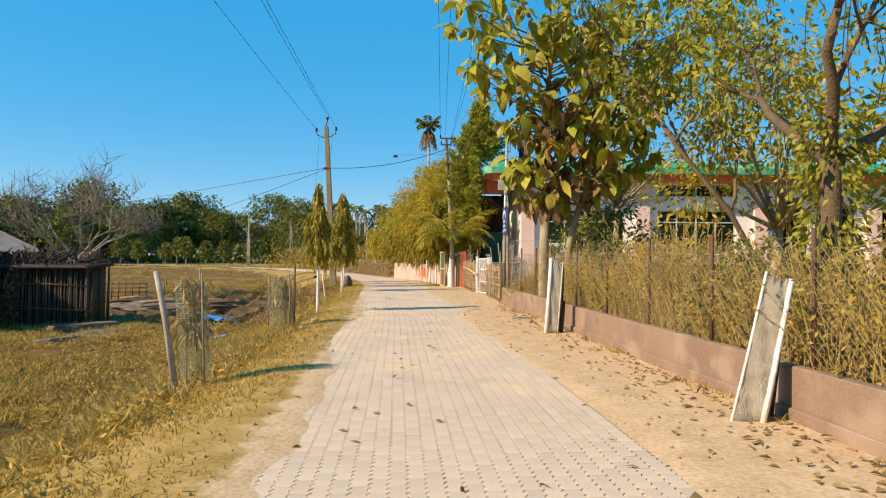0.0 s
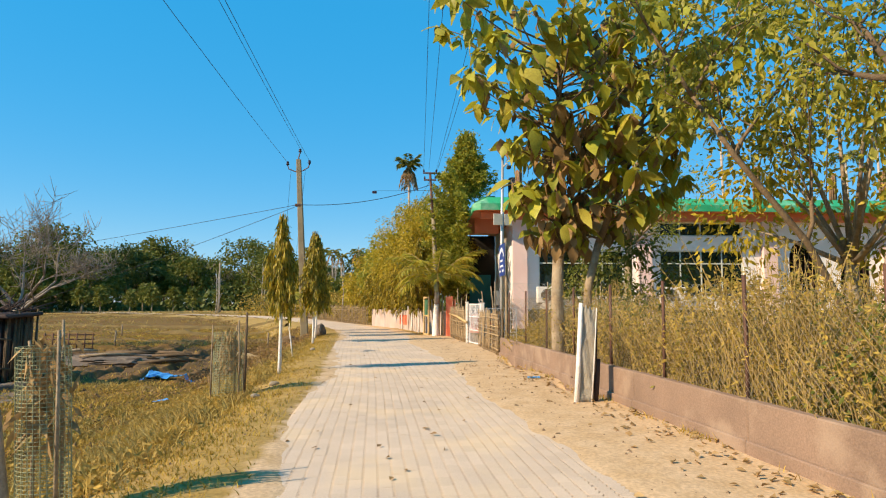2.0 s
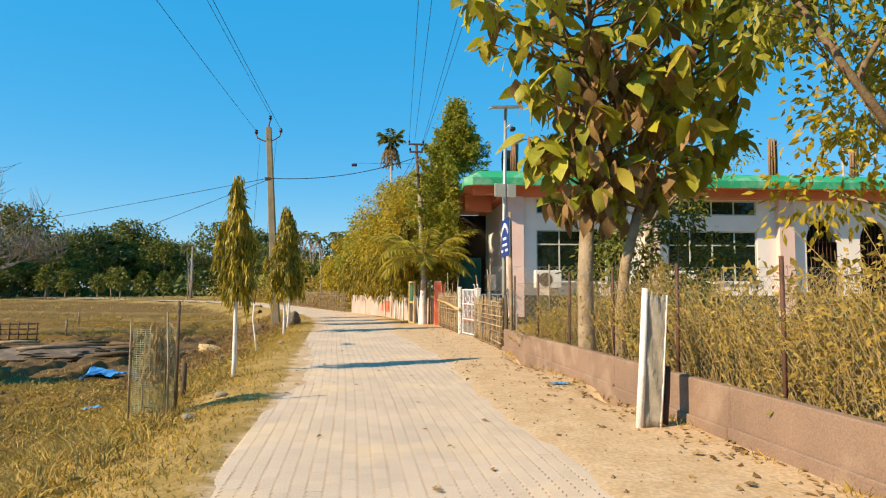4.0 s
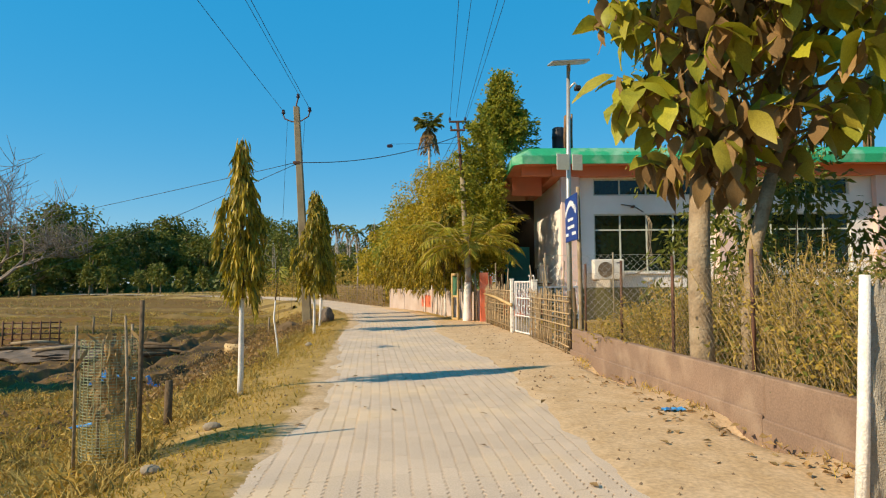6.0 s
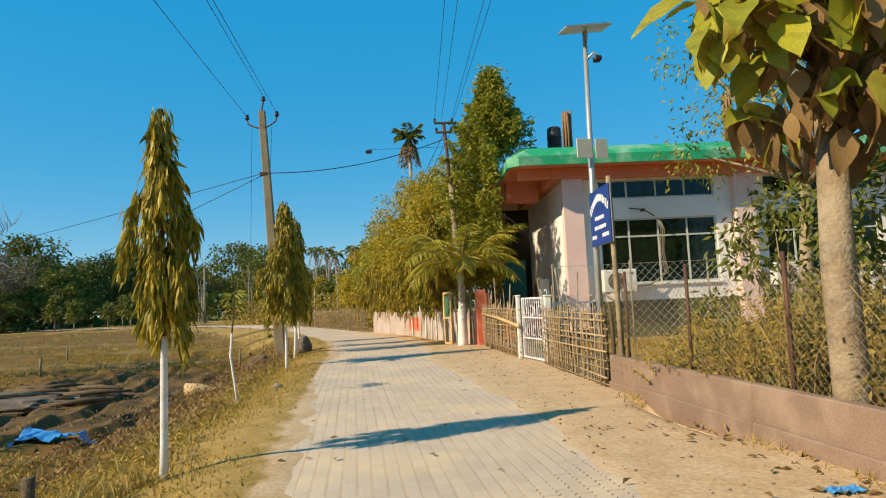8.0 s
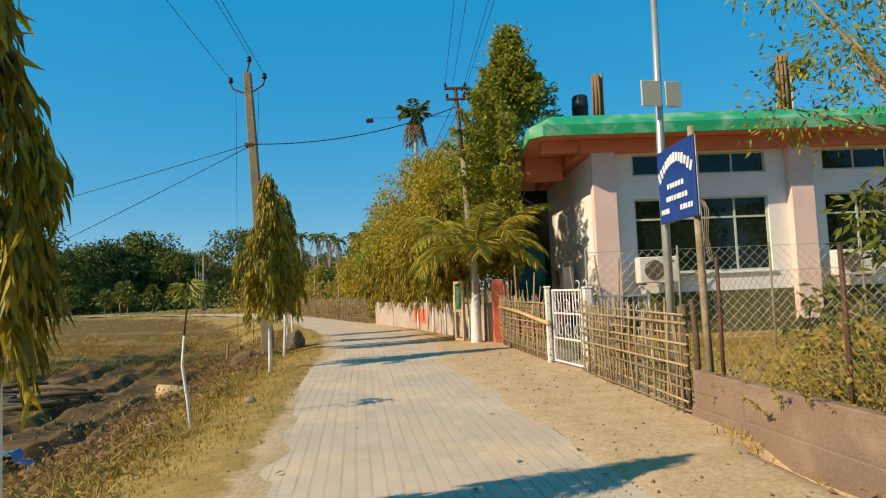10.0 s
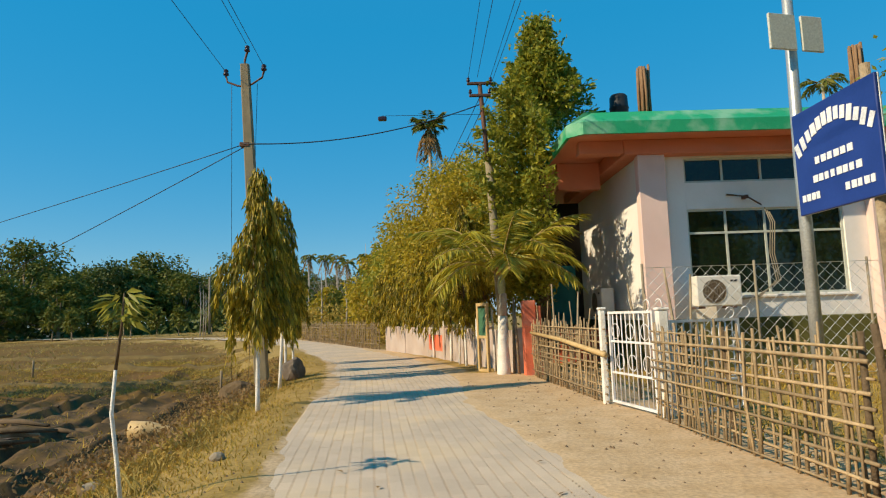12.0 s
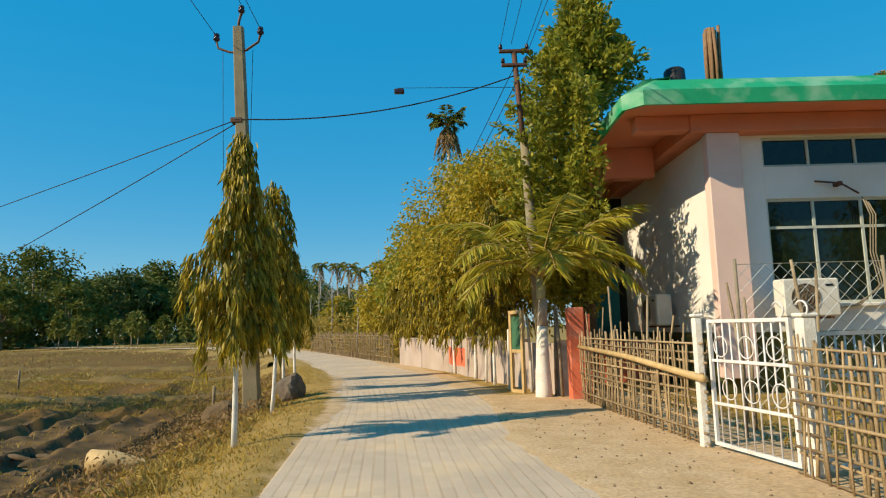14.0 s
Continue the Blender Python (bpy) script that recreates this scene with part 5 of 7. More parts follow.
for k, (x, y, s) in enumerate(((-8.45, 22.2, 0.8), (-7.7, 22.3, 0.5), (-6.3, 17.3, 0.25), (1.75, 13.6, 0.17))):
    rr2 = np.random.default_rng(50 + k)
    V, F = [], []
    for i in range(9):
        for j in range(6):
            px, py = x + s * (i / 8 - 0.5) * 1.3, y + s * (j / 5 - 0.5) * 0.6
            V.append((px, py, gz(px, py) + (0.07 if x < 0 else 0.01) + rr2.uniform(0, 0.15) * s))
    for i in range(8):
        for j in range(5):
            F.append((i * 6 + j, i * 6 + 6 + j, i * 6 + 7 + j, i * 6 + j + 1))
    ob = mesh_ob("plastic_sheet", V, F, M["plastic"])
    ob.modifiers.new("thick", "SOLIDIFY").thickness = 0.006
    tagged(ob, "crumpled blue plastic sheet lying on the grass", "plastic sheet", "plastic litter")


def stump_piece(x, y, r, l, ang):
    """A sawn log with a hollow, pale cut."""
    t = thing("cut_log", (x, y, gz(x, y)), "pale split log with a sawn end on the slope", "log", rz=ang)
    Geo().tube([(0, 0, r * 0.75), (l * 0.3, 0.02, r * 0.85), (l * 0.7, 0, r * 0.6), (l, 0.03, r * 0.3)], [r, r * 0.75, r * 0.4, r * 0.15], 9).ob("body", M["bamboo_pale"], t)
    Geo().tube([(0.0, 0, r * 0.7), (-0.02, 0, r * 0.7)], [r * 0.8, r * 0.7], 9).ob("sawn_end", M["mud"], t)
    return t


stump_piece(-7.45, 27.2, 0.24, 1.25, 3)
stump_piece(-6.2, 22.0, 0.1, 0.7, 30)
rk = thing("earth_mound", (-5.75, 28.95, gz(-5.75, 28.95)), "rough mound of dug earth and roots beside the pole", "mound")
bm = bmesh.new()
bmesh.ops.create_icosphere(bm, subdivisions=3, radius=0.5)
for v in bm.verts:
    v.co = Vector((v.co.x * 0.9, v.co.y * 1.1, v.co.z * 0.8)) * (1 + 0.3 * noise.noise(v.co * 2.5) + 0.12 * noise.noise(v.co * 7))
part("earth_body", bm, M["earth"], rk)
bm = bmesh.new()
bmesh.ops.create_icosphere(bm, subdivisions=3, radius=0.36)
for v in bm.verts:
    v.co = Vector((v.co.x * 0.75, v.co.y * 1.1, v.co.z * 0.95)) * (1 + 0.3 * noise.noise(v.co * 3.1 + Vector((3, 1, 0))) + 0.1 * noise.noise(v.co * 8))
bd = part("boulder", bm, M["slab"])
bd.location = (-4.62, 29.35, gz(-4.62, 29.35) + 0.15)
tagged(bd, "rough dark grey boulder beside the whitewashed trunks", "boulder")
for k, (xa, ya, xb, yb) in enumerate(((-8.5, 37.5, -26, 38.5), (-9, 43, -34, 46), (-10.5, 50, -44, 53), (-20, 74, -80, 80))):
    n = 60
    V, F = [], []
    for i in range(n + 1):
        f = i / n
        x, y = xa + (xb - xa) * f, ya + (yb - ya) * f + 0.25 * math.sin(f * 17 + k)
        w, hgt = 0.22 + 0.08 * math.sin(i * 1.9 + k), 0.13 + 0.04 * math.sin(i * 2.7 + k * 2)
        nx, ny = -(yb - ya), xb - xa
        ll = math.hypot(nx, ny)
        for e, z in ((-2.0, -0.12), (-0.7, hgt), (0.7, hgt), (2.0, -0.12)):
            V.append((x + nx / ll * e * w, y + ny / ll * e * w, gz(x, y) + z))
        if i:
            a = (i - 1) * 4
            F += [(a + q, a + q + 1, a + q + 5, a + q + 4) for q in range(3)]
    tagged(mesh_ob("field_bund", V, F, M["straw_earth"], None, True), "low straw-coloured earth bund between field plots", "bund", "field bunds")
fp = thing("far_pole", (-28.3, 89, gz(-28.3, 89)), "thin grey power pole far across the field", "utility pole")
Geo().tube([(0, 0, -0.2), (0, 0, 6.9)], [0.16, 0.11], 7).ob("shaft", M["concrete"], fp)
fb = thing("field_shed", (-62, 112, gz(-62, 112)), "tiny pale shed with a brown roof at the field's edge", "shed")
part("wall", bx((-2, -1.2, 0), (2, 1.2, 2.0), 0.05), M["white"], fb)
part("roof", bx((-2.3, -1.5, 2.0), (3.5, 1.5, 2.5), 0.1), M["mud"], fb)
for k, (x, y) in enumerate(((-15.5, 34.0), (-7.9, 33.8), (-19, 42))):
    st = thing("field_stake", (x, y, gz(x, y)), "short wooden stake in the field", "stake", "field stakes")
    Geo().tube([(0, 0, -0.1), (0.02, 0, 0.75)], 0.045, 6).ob("shaft", M["bark"], st)


# ---- bamboo and net guards round saplings on the verge ----
def net_guard(x, y, h, w, lean, label, sack):
    t = thing("sapling_guard", (x, y, gz(x, y)), label, "tree guard", "sapling guards on the verge")
    rr = random.Random(int(h * 100))
    for k, (a, b) in enumerate(((-w, -w * 0.6), (w, -w * 0.8), (0.2 * w, w), (-w * 0.8, w * 0.6))):
        ln = -0.27 if (k == 0 and sack) else lean
        Geo().tube([(a, b, -0.15), (a + ln * 0.5, b, h * 0.55), (a + ln + rr.uniform(-0.04, 0.04), b, h * (0.98 if k == 0 else rr.uniform(0.85, 1.05)))], ([0.04, 0.036, 0.03] if k == 0 and sack else [0.015, 0.013, 0.01]), 6).ob("stake", M["bark_pale"] if (k == 0 and sack) else M["bark"], t)
    g = Geo()
    n = 26
    for i in range(n):
        a = 2 * math.pi * i / n
        p = [(math.cos(a) * w * 1.05 + lean * f, math.sin(a) * w * 0.95, h * (0.08 + 0.8 * f)) for f in (0, 0.5, 1)]
        g.add(tube_geo(p, 0.0024, 3, False))
    for k in range(40):
        f = k / 39
        g.add(tube_geo([(math.cos(a) * w * 1.05 + lean * f, math.sin(a) * w * 0.95, h * (0.08 + 0.8 * f)) for a in np.linspace(0, 2 * math.pi, 15)], 0.0024, 3, False))
    tagged(g.ob("net", M["net"], t, False), "pale green plastic net", kind="stuff")
    rn = np.random.default_rng(int(w * 1000))
    n = 140
    pos = np.stack([rn.normal(lean * 0.7, w * 0.5, n), rn.normal(0, w * 0.5, n), rn.uniform(h * 0.42, h * 0.95, n)], 1)
    tagged(leaves("dead_foliage", pos, rn.normal(size=(n, 3)) * (0.5, 0.5, 0.2) + (0, 0, -1), 0.17, 0.045, L["straw"], t, rn), kind="stuff")
    return t


net_guard(-2.8, 6.95, 1.35, 0.16, -0.06, "leaning sapling guard of stakes and pale net", True)
net_guard(-3.3, 12.5, 1.2, 0.22, 0.0, "sapling guard of stakes and net with dead leaves", False)
for x, y, h in ((-3.45, 13.9, 0.5), (-3.0, 12.35, 1.3)):
    st = thing("verge_stake", (x, y, gz(x, y)), "weathered wooden stake on the grassy verge", "stake", "verge stakes")
    Geo().tube([(0, 0, -0.15), (0.01, 0.01, h)], [0.045, 0.04] if h < 1 else [0.022, 0.018], 7).ob("shaft", M["bark_dark"], st)


# ---- trees ----
def limb(g, rng, p, d, length, r, depth, tips, spread=0.7, up=0.15, n=6):
    """One limb with its forks, into g; tips gathers the ends."""
    pts, rad = [Vector(p)], [r]
    d = Vector(d).normalized()
    k = 4
    for i in range(k):
        d = (d + Vector((rng.normal() * 0.13, rng.normal() * 0.13, rng.normal() * 0.1 + up * 0.3))).normalized()
        pts.append(pts[-1] + d * (length / k))
        rad.append(r * (1 - 0.45 * (i + 1) / k))
    g.tube(pts, rad, n)
    if depth == 0:
        tips += [pts[-1], pts[-2], pts[-3]]
        return
    for j in range(3 if depth > 1 else 4):
        at = pts[-1] if j < 2 else pts[2]
        nd = (d + Vector((rng.normal() * spread, rng.normal() * spread, rng.normal() * spread * 0.6 + up))).normalized()
        limb(g, rng, at, nd, length * rng.uniform(0.6, 0.85), rad[-1] * 0.85, depth - 1, tips, spread, up, max(4, n - 1))


def mast_tree(x, y, top, bottom, rad, seed, label, white=0.9, count=2300, group="mast trees", skirt=True):
    """Slim weeping tree: whitewashed stem, drooping branchlets whose leaves hang straight down."""
    z0 = gz(x, y)
    t = thing("mast_tree", (x, y, z0), label, "tree", group)
    rn = np.random.default_rng(seed)
    H, B = top - z0, bottom - z0
    b = rn.normal(size=4) * 0.03
    stem = lambda z: (b[0] * math.sin(z * 1.3), b[1] * math.sin(z * 1.1 + 1) - b[1] * math.sin(1))
    Geo().tube([(*stem(z), z) for z in (-0.15, 0.3, white, white + 0.02)], [0.042, 0.036, 0.031, 0.03], 8).ob("painted_trunk", M["limewash"], t, label="whitewashed lower trunk")
    Geo().tube([(*stem(z), z) for z in np.linspace(white, H - 0.12, 6)], [0.03, 0.027, 0.022, 0.017, 0.01, 0.004], 7).ob("trunk", M["bark_dark"], t)
    twigs = Geo()
    P, W, S = [], [], []
    sprays = max(30, count // 38)
    for k in range(sprays):
        f = (k + rn.random()) / sprays
        a = k * 2.399 + rn.uniform(-0.5, 0.5)
        # uneven reach: some sprays stick out, some sides stay thin
        prof = [0.8, 1.0, 0.9, 0.66, 0.46, 0.3, 0.1] if skirt else [0.45, 0.85, 1.0, 0.85, 0.62, 0.42, 0.14]
        reach = rad * float(np.interp(f, [0, 0.15, 0.35, 0.6, 0.8, 0.93, 1], prof))
        reach *= rn.uniform(0.22, 1.18) * (1 + 0.24 * math.sin(a * 2 + f * 11 + seed))
        hang = rn.uniform(0.2, 0.75) * (1.1 - 0.55 * f)
        z = B + 0.3 + (H - B - 0.36) * f
        c = Vector((*stem(z), z))
        out = Vector((math.cos(a), math.sin(a), 0))
        rise = 0.16 * (0.4 + f)
        pts = [c, c + out * reach * 0.5 + Vector((0, 0, rise)), c + out * reach * 0.88 + Vector((0, 0, rise * 0.5)), c + out * reach + Vector((0, 0, -hang * 0.6))]
        twigs.tube(pts, [0.009, 0.007, 0.005, 0.002], 4)
        m = int(56 * (0.5 + 0.7 * reach / rad))
        u = rn.uniform(0.15, 1.0, m) ** 0.6
        q = np.array([pts[min(2, int(v * 3))].lerp(pts[min(2, int(v * 3)) + 1], v * 3 - min(2, int(v * 3))) for v in u])
        q = q + rn.normal(size=(m, 3)) * (0.028, 0.028, 0.05)
        P.append(q)
        W.append(np.stack([out.x * 0.22 + rn.normal(size=m) * 0.2, out.y * 0.22 + rn.normal(size=m) * 0.2, -np.ones(m)], 1))
        S.append(0.13 + 0.06 * u)
    # the nodding tip
    n = 26
    P.append(np.stack([rn.normal(size=n) * 0.025 + 0.03, rn.normal(size=n) * 0.025, H - rn.uniform(0.0, 0.35, n)], 1))
    W.append(np.stack([rn.normal(size=n) * 0.35 + 0.12, rn.normal(size=n) * 0.35, -np.ones(n) * rn.uniform(-0.3, 1, n)], 1))
    S.append(np.full(n, 0.17))
    leaves("crown", np.concatenate(P), np.concatenate(W), np.concatenate(S), 0.036, L["mast"], t, rn, 0.5, 0.1)
    tagged(twigs.ob("twigwork", M["bark_dark"], t), kind="stuff")
    return t


mast_tree(-3.11, 15.2, 3.02, 1.05, 0.29, 1, "slim weeping mast tree with yellow-green hanging leaves on the verge", 1.2, 1750, skirt=False)
mast_tree(-4.0, 24.15, 3.72, 0.9, 0.56, 2, "broad weeping mast tree hiding the pole with hanging leaves", 1.1, 4300)
mast_tree(-4.52, 27.6, 3.95, 0.95, 0.54, 3, "weeping mast tree with a whitewashed trunk on the verge", 1.2, 3600, skirt=False)
mast_tree(-4.95, 30.0, 3.2, 1.0, 0.5, 4, "weeping mast tree with a whitewashed trunk on the verge", 1.2, 2400)
mast_tree(-5.4, 32.8, 3.0, 1.0, 0.5, 5, "weeping mast tree with a whitewashed trunk on the verge", 1.2, 2000)
for k, (x, y, h, r) in enumerate(((-0.35, 30.6, 4.2, 1.0), (-0.7, 32.4, 4.5, 1.1), (-1.2, 34.2, 4.6, 1.1), (-1.7, 36.0, 4.4, 1.1), (-2.3, 37.8, 4.1, 1.05), (-3.05, 39.5, 3.4, 0.9))):
    mast_tree(x, y, h, 0.95, r, 20 + k, "weeping mast tree by the yard wall, whitewashed low down", 1.05, 5200, "mast trees by the yard wall")


def sapling(x, y):
    t = thing("sapling", (x, y, gz(x, y)), "crooked young sapling with a whitewashed stem and drooping top", "sapling")
    P = [(0, 0, -0.1), (-0.06, 0.02, 0.35), (-0.12, 0.03, 0.75), (-0.09, 0.02, 1.1), (-0.05, 0.02, 1.45), (-0.04, 0.03, 1.72)]
    Geo().tube(P[:4], [0.02, 0.018, 0.016, 0.014], 7).ob("painted_stem", M["limewash"], t)
    Geo().tube(P[3:], [0.014, 0.011, 0.007], 6).ob("stem", M["bark_dark"], t)
    rn = np.random.default_rng(9)
    n = 46
    a = rn.uniform(0, 6.28, n)
    pos = np.stack([-0.05 + np.cos(a) * 0.05, 0.02 + np.sin(a) * 0.05, rn.uniform(1.5, 1.75, n)], 1)
    leaves("crown", pos, np.stack([np.cos(a), np.sin(a), rn.uniform(-0.5, 0.35, n)], 1), 0.2, 0.045, L["olive"], t, rn, 0.3, 0.6)
    return t


sapling(-3.68, 19.3)


def crown_tree(name, x, y, z0, H, lobes, rlobe, cnt, ll, lw, material, trunk_r, seed, label, category="tree", group="", ext=(1, 1, 1), base=0.35, bark="bark", parent=None):
    """Broad tree: limbs from a trunk, leaves in uneven lobes with gaps."""
    rn = np.random.default_rng(seed)
    t = thing(name, (x, y, z0), label, category, group)
    g, tips = Geo(), []
    lean = rn.normal(size=2) * 0.05
    hb = H * base
    g.tube([(0, 0, -0.2), (lean[0] * hb * 0.5, lean[1] * hb * 0.5, hb * 0.5), (lean[0] * hb, lean[1] * hb, hb)], [trunk_r * 1.25, trunk_r, trunk_r * 0.8], 8)
    cen = []
    for k in range(lobes):
        a, f = k * 2.399 + rn.uniform(-0.3, 0.3), (k + 0.5) / lobes
        hh = hb + (H - hb) * (0.1 + 0.85 * f)
        rr = (H - hb) * 0.5 * math.sin(math.pi * min(0.97, 0.25 + 0.72 * f)) * rn.uniform(0.55, 1.0)
        c = Vector((math.cos(a) * rr * ext[0], math.sin(a) * rr * ext[1], hh * ext[2]))
        cen.append(c)
        p = Vector((lean[0] * hb, lean[1] * hb, hb))
        m = p.lerp(c, 0.5) + Vector((rn.normal() * 0.1, rn.normal() * 0.1, 0.1)) * H * 0.08
        g.tube([p, m, c], [trunk_r * 0.45, trunk_r * 0.28, trunk_r * 0.08], 5)
    g.ob("trunk", M[bark], t)
    per = cnt // lobes
    P, W = [], []
    for c in cen:
        v = unit(rn.normal(size=(per, 3)))
        q = rn.uniform(0.25, 1.0, (per, 1)) ** 0.6
        bump = 1 + 0.25 * np.sin(v[:, :1] * 5 + c.x) + 0.2 * np.sin(v[:, 1:2] * 7 + c.y)
        R = rlobe * rn.uniform(0.7, 1.2)
        P.append(np.array(c) + v * q * R * bump * np.array([1, 1, 0.8]))
        W.append(v * 0.8 + rn.normal(size=(per, 3)) * 0.6 + np.array([0, 0, -0.35]))
    leaves("crown", np.concatenate(P), np.concatenate(W), ll, lw, material, t, rn, 0.3, 0.25)
    return t


# tall conical tree beside the hall
def cone_tree():
    x, y, H = 1.6, 29.6, 9.15
    t = thing("conical_tree", (x, y, 0), "tall conical evergreen tree with dense dark leaves beside the hall", "tree")
    rn = np.random.default_rng(77)
    g = Geo().tube([(0, 0, -0.2), (0.02, 0, 3), (0.1, -0.1, 6), (0.22, -0.2, H - 0.1)], [0.17, 0.14, 0.09, 0.02], 9)
    P, W = [], []
    for k in range(250):
        f = ((k + 0.5) / 250) ** 1.08
        a = k * 2.399 + rn.uniform(-0.3, 0.3)
        reach = float(np.interp(f, [0, 0.12, 0.3, 0.5, 0.7, 0.85, 1], [1.0, 1.6, 1.9, 1.75, 1.15, 0.5, 0.05])) * rn.uniform(0.72, 1.15)
        z = 1.6 + (H - 2.2) * f
        q = Vector((0.15 * f, -0.15 * f, z))
        tip = q + Vector((math.cos(a) * reach, math.sin(a) * reach, 0.25 + reach * rn.uniform(0.2, 0.55)))
        if tip.x + x > 1.8 and tip.y + y > 26.7 and z < 5.75:
            continue
        if k % 3 == 0:
            g.tube([q, q.lerp(tip, 0.5) - Vector((0, 0, 0.05)), tip], [0.025, 0.016, 0.005], 4)
        m = 150
        s = rn.uniform(0.2, 1.0, m)
        w = (0.26 * (1.15 - s))[:, None]
        P.append(np.array(q) + (np.array(tip) - np.array(q)) * s[:, None] + rn.normal(size=(m, 3)) * w)
        W.append(np.array((tip - q).normalized()) * 0.7 + rn.normal(size=(m, 3)) * 0.55)
    pos, way = np.concatenate(P), np.concatenate(W)
    keep = ~((pos[:, 0] + x > 1.85) & (pos[:, 1] + y > 26.7) & (pos[:, 2] < 5.85))
    g.ob("trunk", M["bark_dark"], t)
    leaves("crown", pos[keep], way[keep], 0.16, 0.075, L["cone"], t, rn, 0.3, 0.2)
    return t


cone_tree()
crown_tree("yellowing_tree", 0.0, 36.6, 0, 6.9, 20, 1.1, 30000, 0.14, 0.065, L["yellow"], 0.16, 61, "broad tree with yellowing leaves behind the yard wall", base=0.3, ext=(0.95, 0.95, 1))
crown_tree("yellowing_tree", 0.3, 32.8, 0, 5.6, 16, 0.95, 24000, 0.135, 0.06, L["yellow"], 0.14, 62, "tree with yellowing leaves behind the leaning pole", base=0.3)
crown_tree("leafy_tree", -1.9, 43.5, 0, 5.8, 14, 1.1, 9000, 0.22, 0.1, L["cone"], 0.15, 63, "dense green tree past the yard wall", base=0.25)
crown_tree("leafy_tree", -3.3, 46.0, 0, 5.0, 12, 1.0, 7000, 0.22, 0.1, L["yellow"], 0.13, 64, "yellow-green roadside tree near the bend", base=0.25)
for k, (x, y, h, mt) in enumerate(((-5.2, 51, 3.6, "yellow"), (-7.3, 57, 3.4, "mid"), (-9.5, 63, 3.8, "yellow"), (-13, 70, 4.2, "mid"), (-17, 78, 4.5, "mid"), (-4.5, 60, 4.4, "yellow"), (-12.5, 82, 5.6, "dark"), (-20, 92, 6.5, "dark"), (-6, 80, 5.5, "mid"))):
    crown_tree("bend_tree", x, y, 0, h, 9, h * 0.17, 1700, 0.34, 0.15, L[mt], 0.12, 70 + k, "small tree beyond the bend of the road", group="trees at the bend", base=0.25)


# ---- palms ----
def frond(g_rib, P, W, N, base, a, length, rise, droop, rn, width=0.5, nl=26):
    """A feather leaf: its rib into g_rib, its leaflets as places and ways."""
    pts = []
    for k in range(9):
        s = k / 8
        out = length * (s - 0.12 * s * s)
        pts.append(Vector(base) + Vector((math.cos(a) * out, math.sin(a) * out, rise * s - droop * s * s)))
    g_rib.tube(pts, [0.022 * (1 - 0.85 * k / 8) + 0.003 for k in range(9)], 4)
    sd = Vector((-math.sin(a), math.cos(a), 0))
    for k in range(nl):
        s = 0.15 + 0.85 * k / nl
        i = min(7, int(s * 8))
        p = pts[i].lerp(pts[i + 1], s * 8 - i)
        d = (pts[i + 1] - pts[i]).normalized()
        for q in (-1, 1):
            P.append(p)
            W.append(d * 0.75 + sd * q * 0.9 + Vector((0, 0, -0.35 + rn.normal() * 0.15)))
            N.append(width * (1 - 0.55 * abs(s - 0.45) * 1.6))


def palm(name, x, y, z0, crown_z, n, length, rise, droop, trunk_r, seed, label, white=0.0, shaft=0.6, leaf=0.42, lw=0.035, dead=0, material="palm", nl=26):
    rn = np.random.default_rng(seed)
    t = thing(name, (x, y, z0), label, "palm", "palms")
    H = crown_z - z0
    if white:
        Geo().tube([(0, 0, -0.15), (0, 0, 0.1), (0, 0.0, white * 0.6), (0.02, 0, white)], [trunk_r * 1.7, trunk_r * 1.55, trunk_r * 1.2, trunk_r], 12).ob("painted_trunk", M["limewash"], t, label="whitewashed lower trunk")
    zs = [white, white + (H - white) * 0.5, H - shaft]
    Geo().tube([(0.02, 0, zs[0]), (0.05 if white else 0.12, 0, zs[1]), (0.02, 0, zs[2])], [trunk_r, trunk_r * 0.85, trunk_r * 0.8], 9).ob("trunk", M["bark_pale"], t)
    Geo().tube([(0.02, 0, H - shaft), (0.02, 0, H - shaft * 0.5), (0, 0, H)], [trunk_r * 0.85, trunk_r * 0.95, trunk_r * 0.4], 9).ob("crown_shaft", M["net"], t, label="smooth green crown shaft")
    for k in range(n + dead):
        f = k / max(1, n - 1)
        ribs, P, W, N = Geo(), [], [], []
        if k < n:
            frond(ribs, P, W, N, (0, 0, H - 0.1), k * 2.399 + rn.uniform(-0.2, 0.2), length * rn.uniform(0.85, 1.1), rise * (1.15 - f * 0.6), droop * (0.7 + f * 0.2), rn, leaf, nl)
        else:
            frond(ribs, P, W, N, (0, 0, H - 0.2), k * 2.399, length * 0.75, 0.1, length * 1.5, rn, leaf, nl)
        fo = leaves("frond" if k < n else "dead_frond", [tuple(p) for p in P], [tuple(w) for w in W], np.array(N), lw, L[material if k < n else "dry"], t, rn, 0.2, 0.35)
        ribs.ob("rib", M["stem"], fo)
    return t


palm("palm", 0.36, 28.12, 0, 2.3, 21, 2.15, 2.45, 2.0, 0.1, 5, "feathery roadside palm with a whitewashed trunk", white=1.3, shaft=0.5, leaf=0.62, lw=0.042, nl=62)
palm("areca_palm", -1.18, 44.7, 0, 10.9, 13, 1.0, 1.35, 0.9, 0.09, 6, "tall slim areca palm with drooping brown lower fronds", leaf=0.55, lw=0.09, dead=7, nl=22, material="mid")
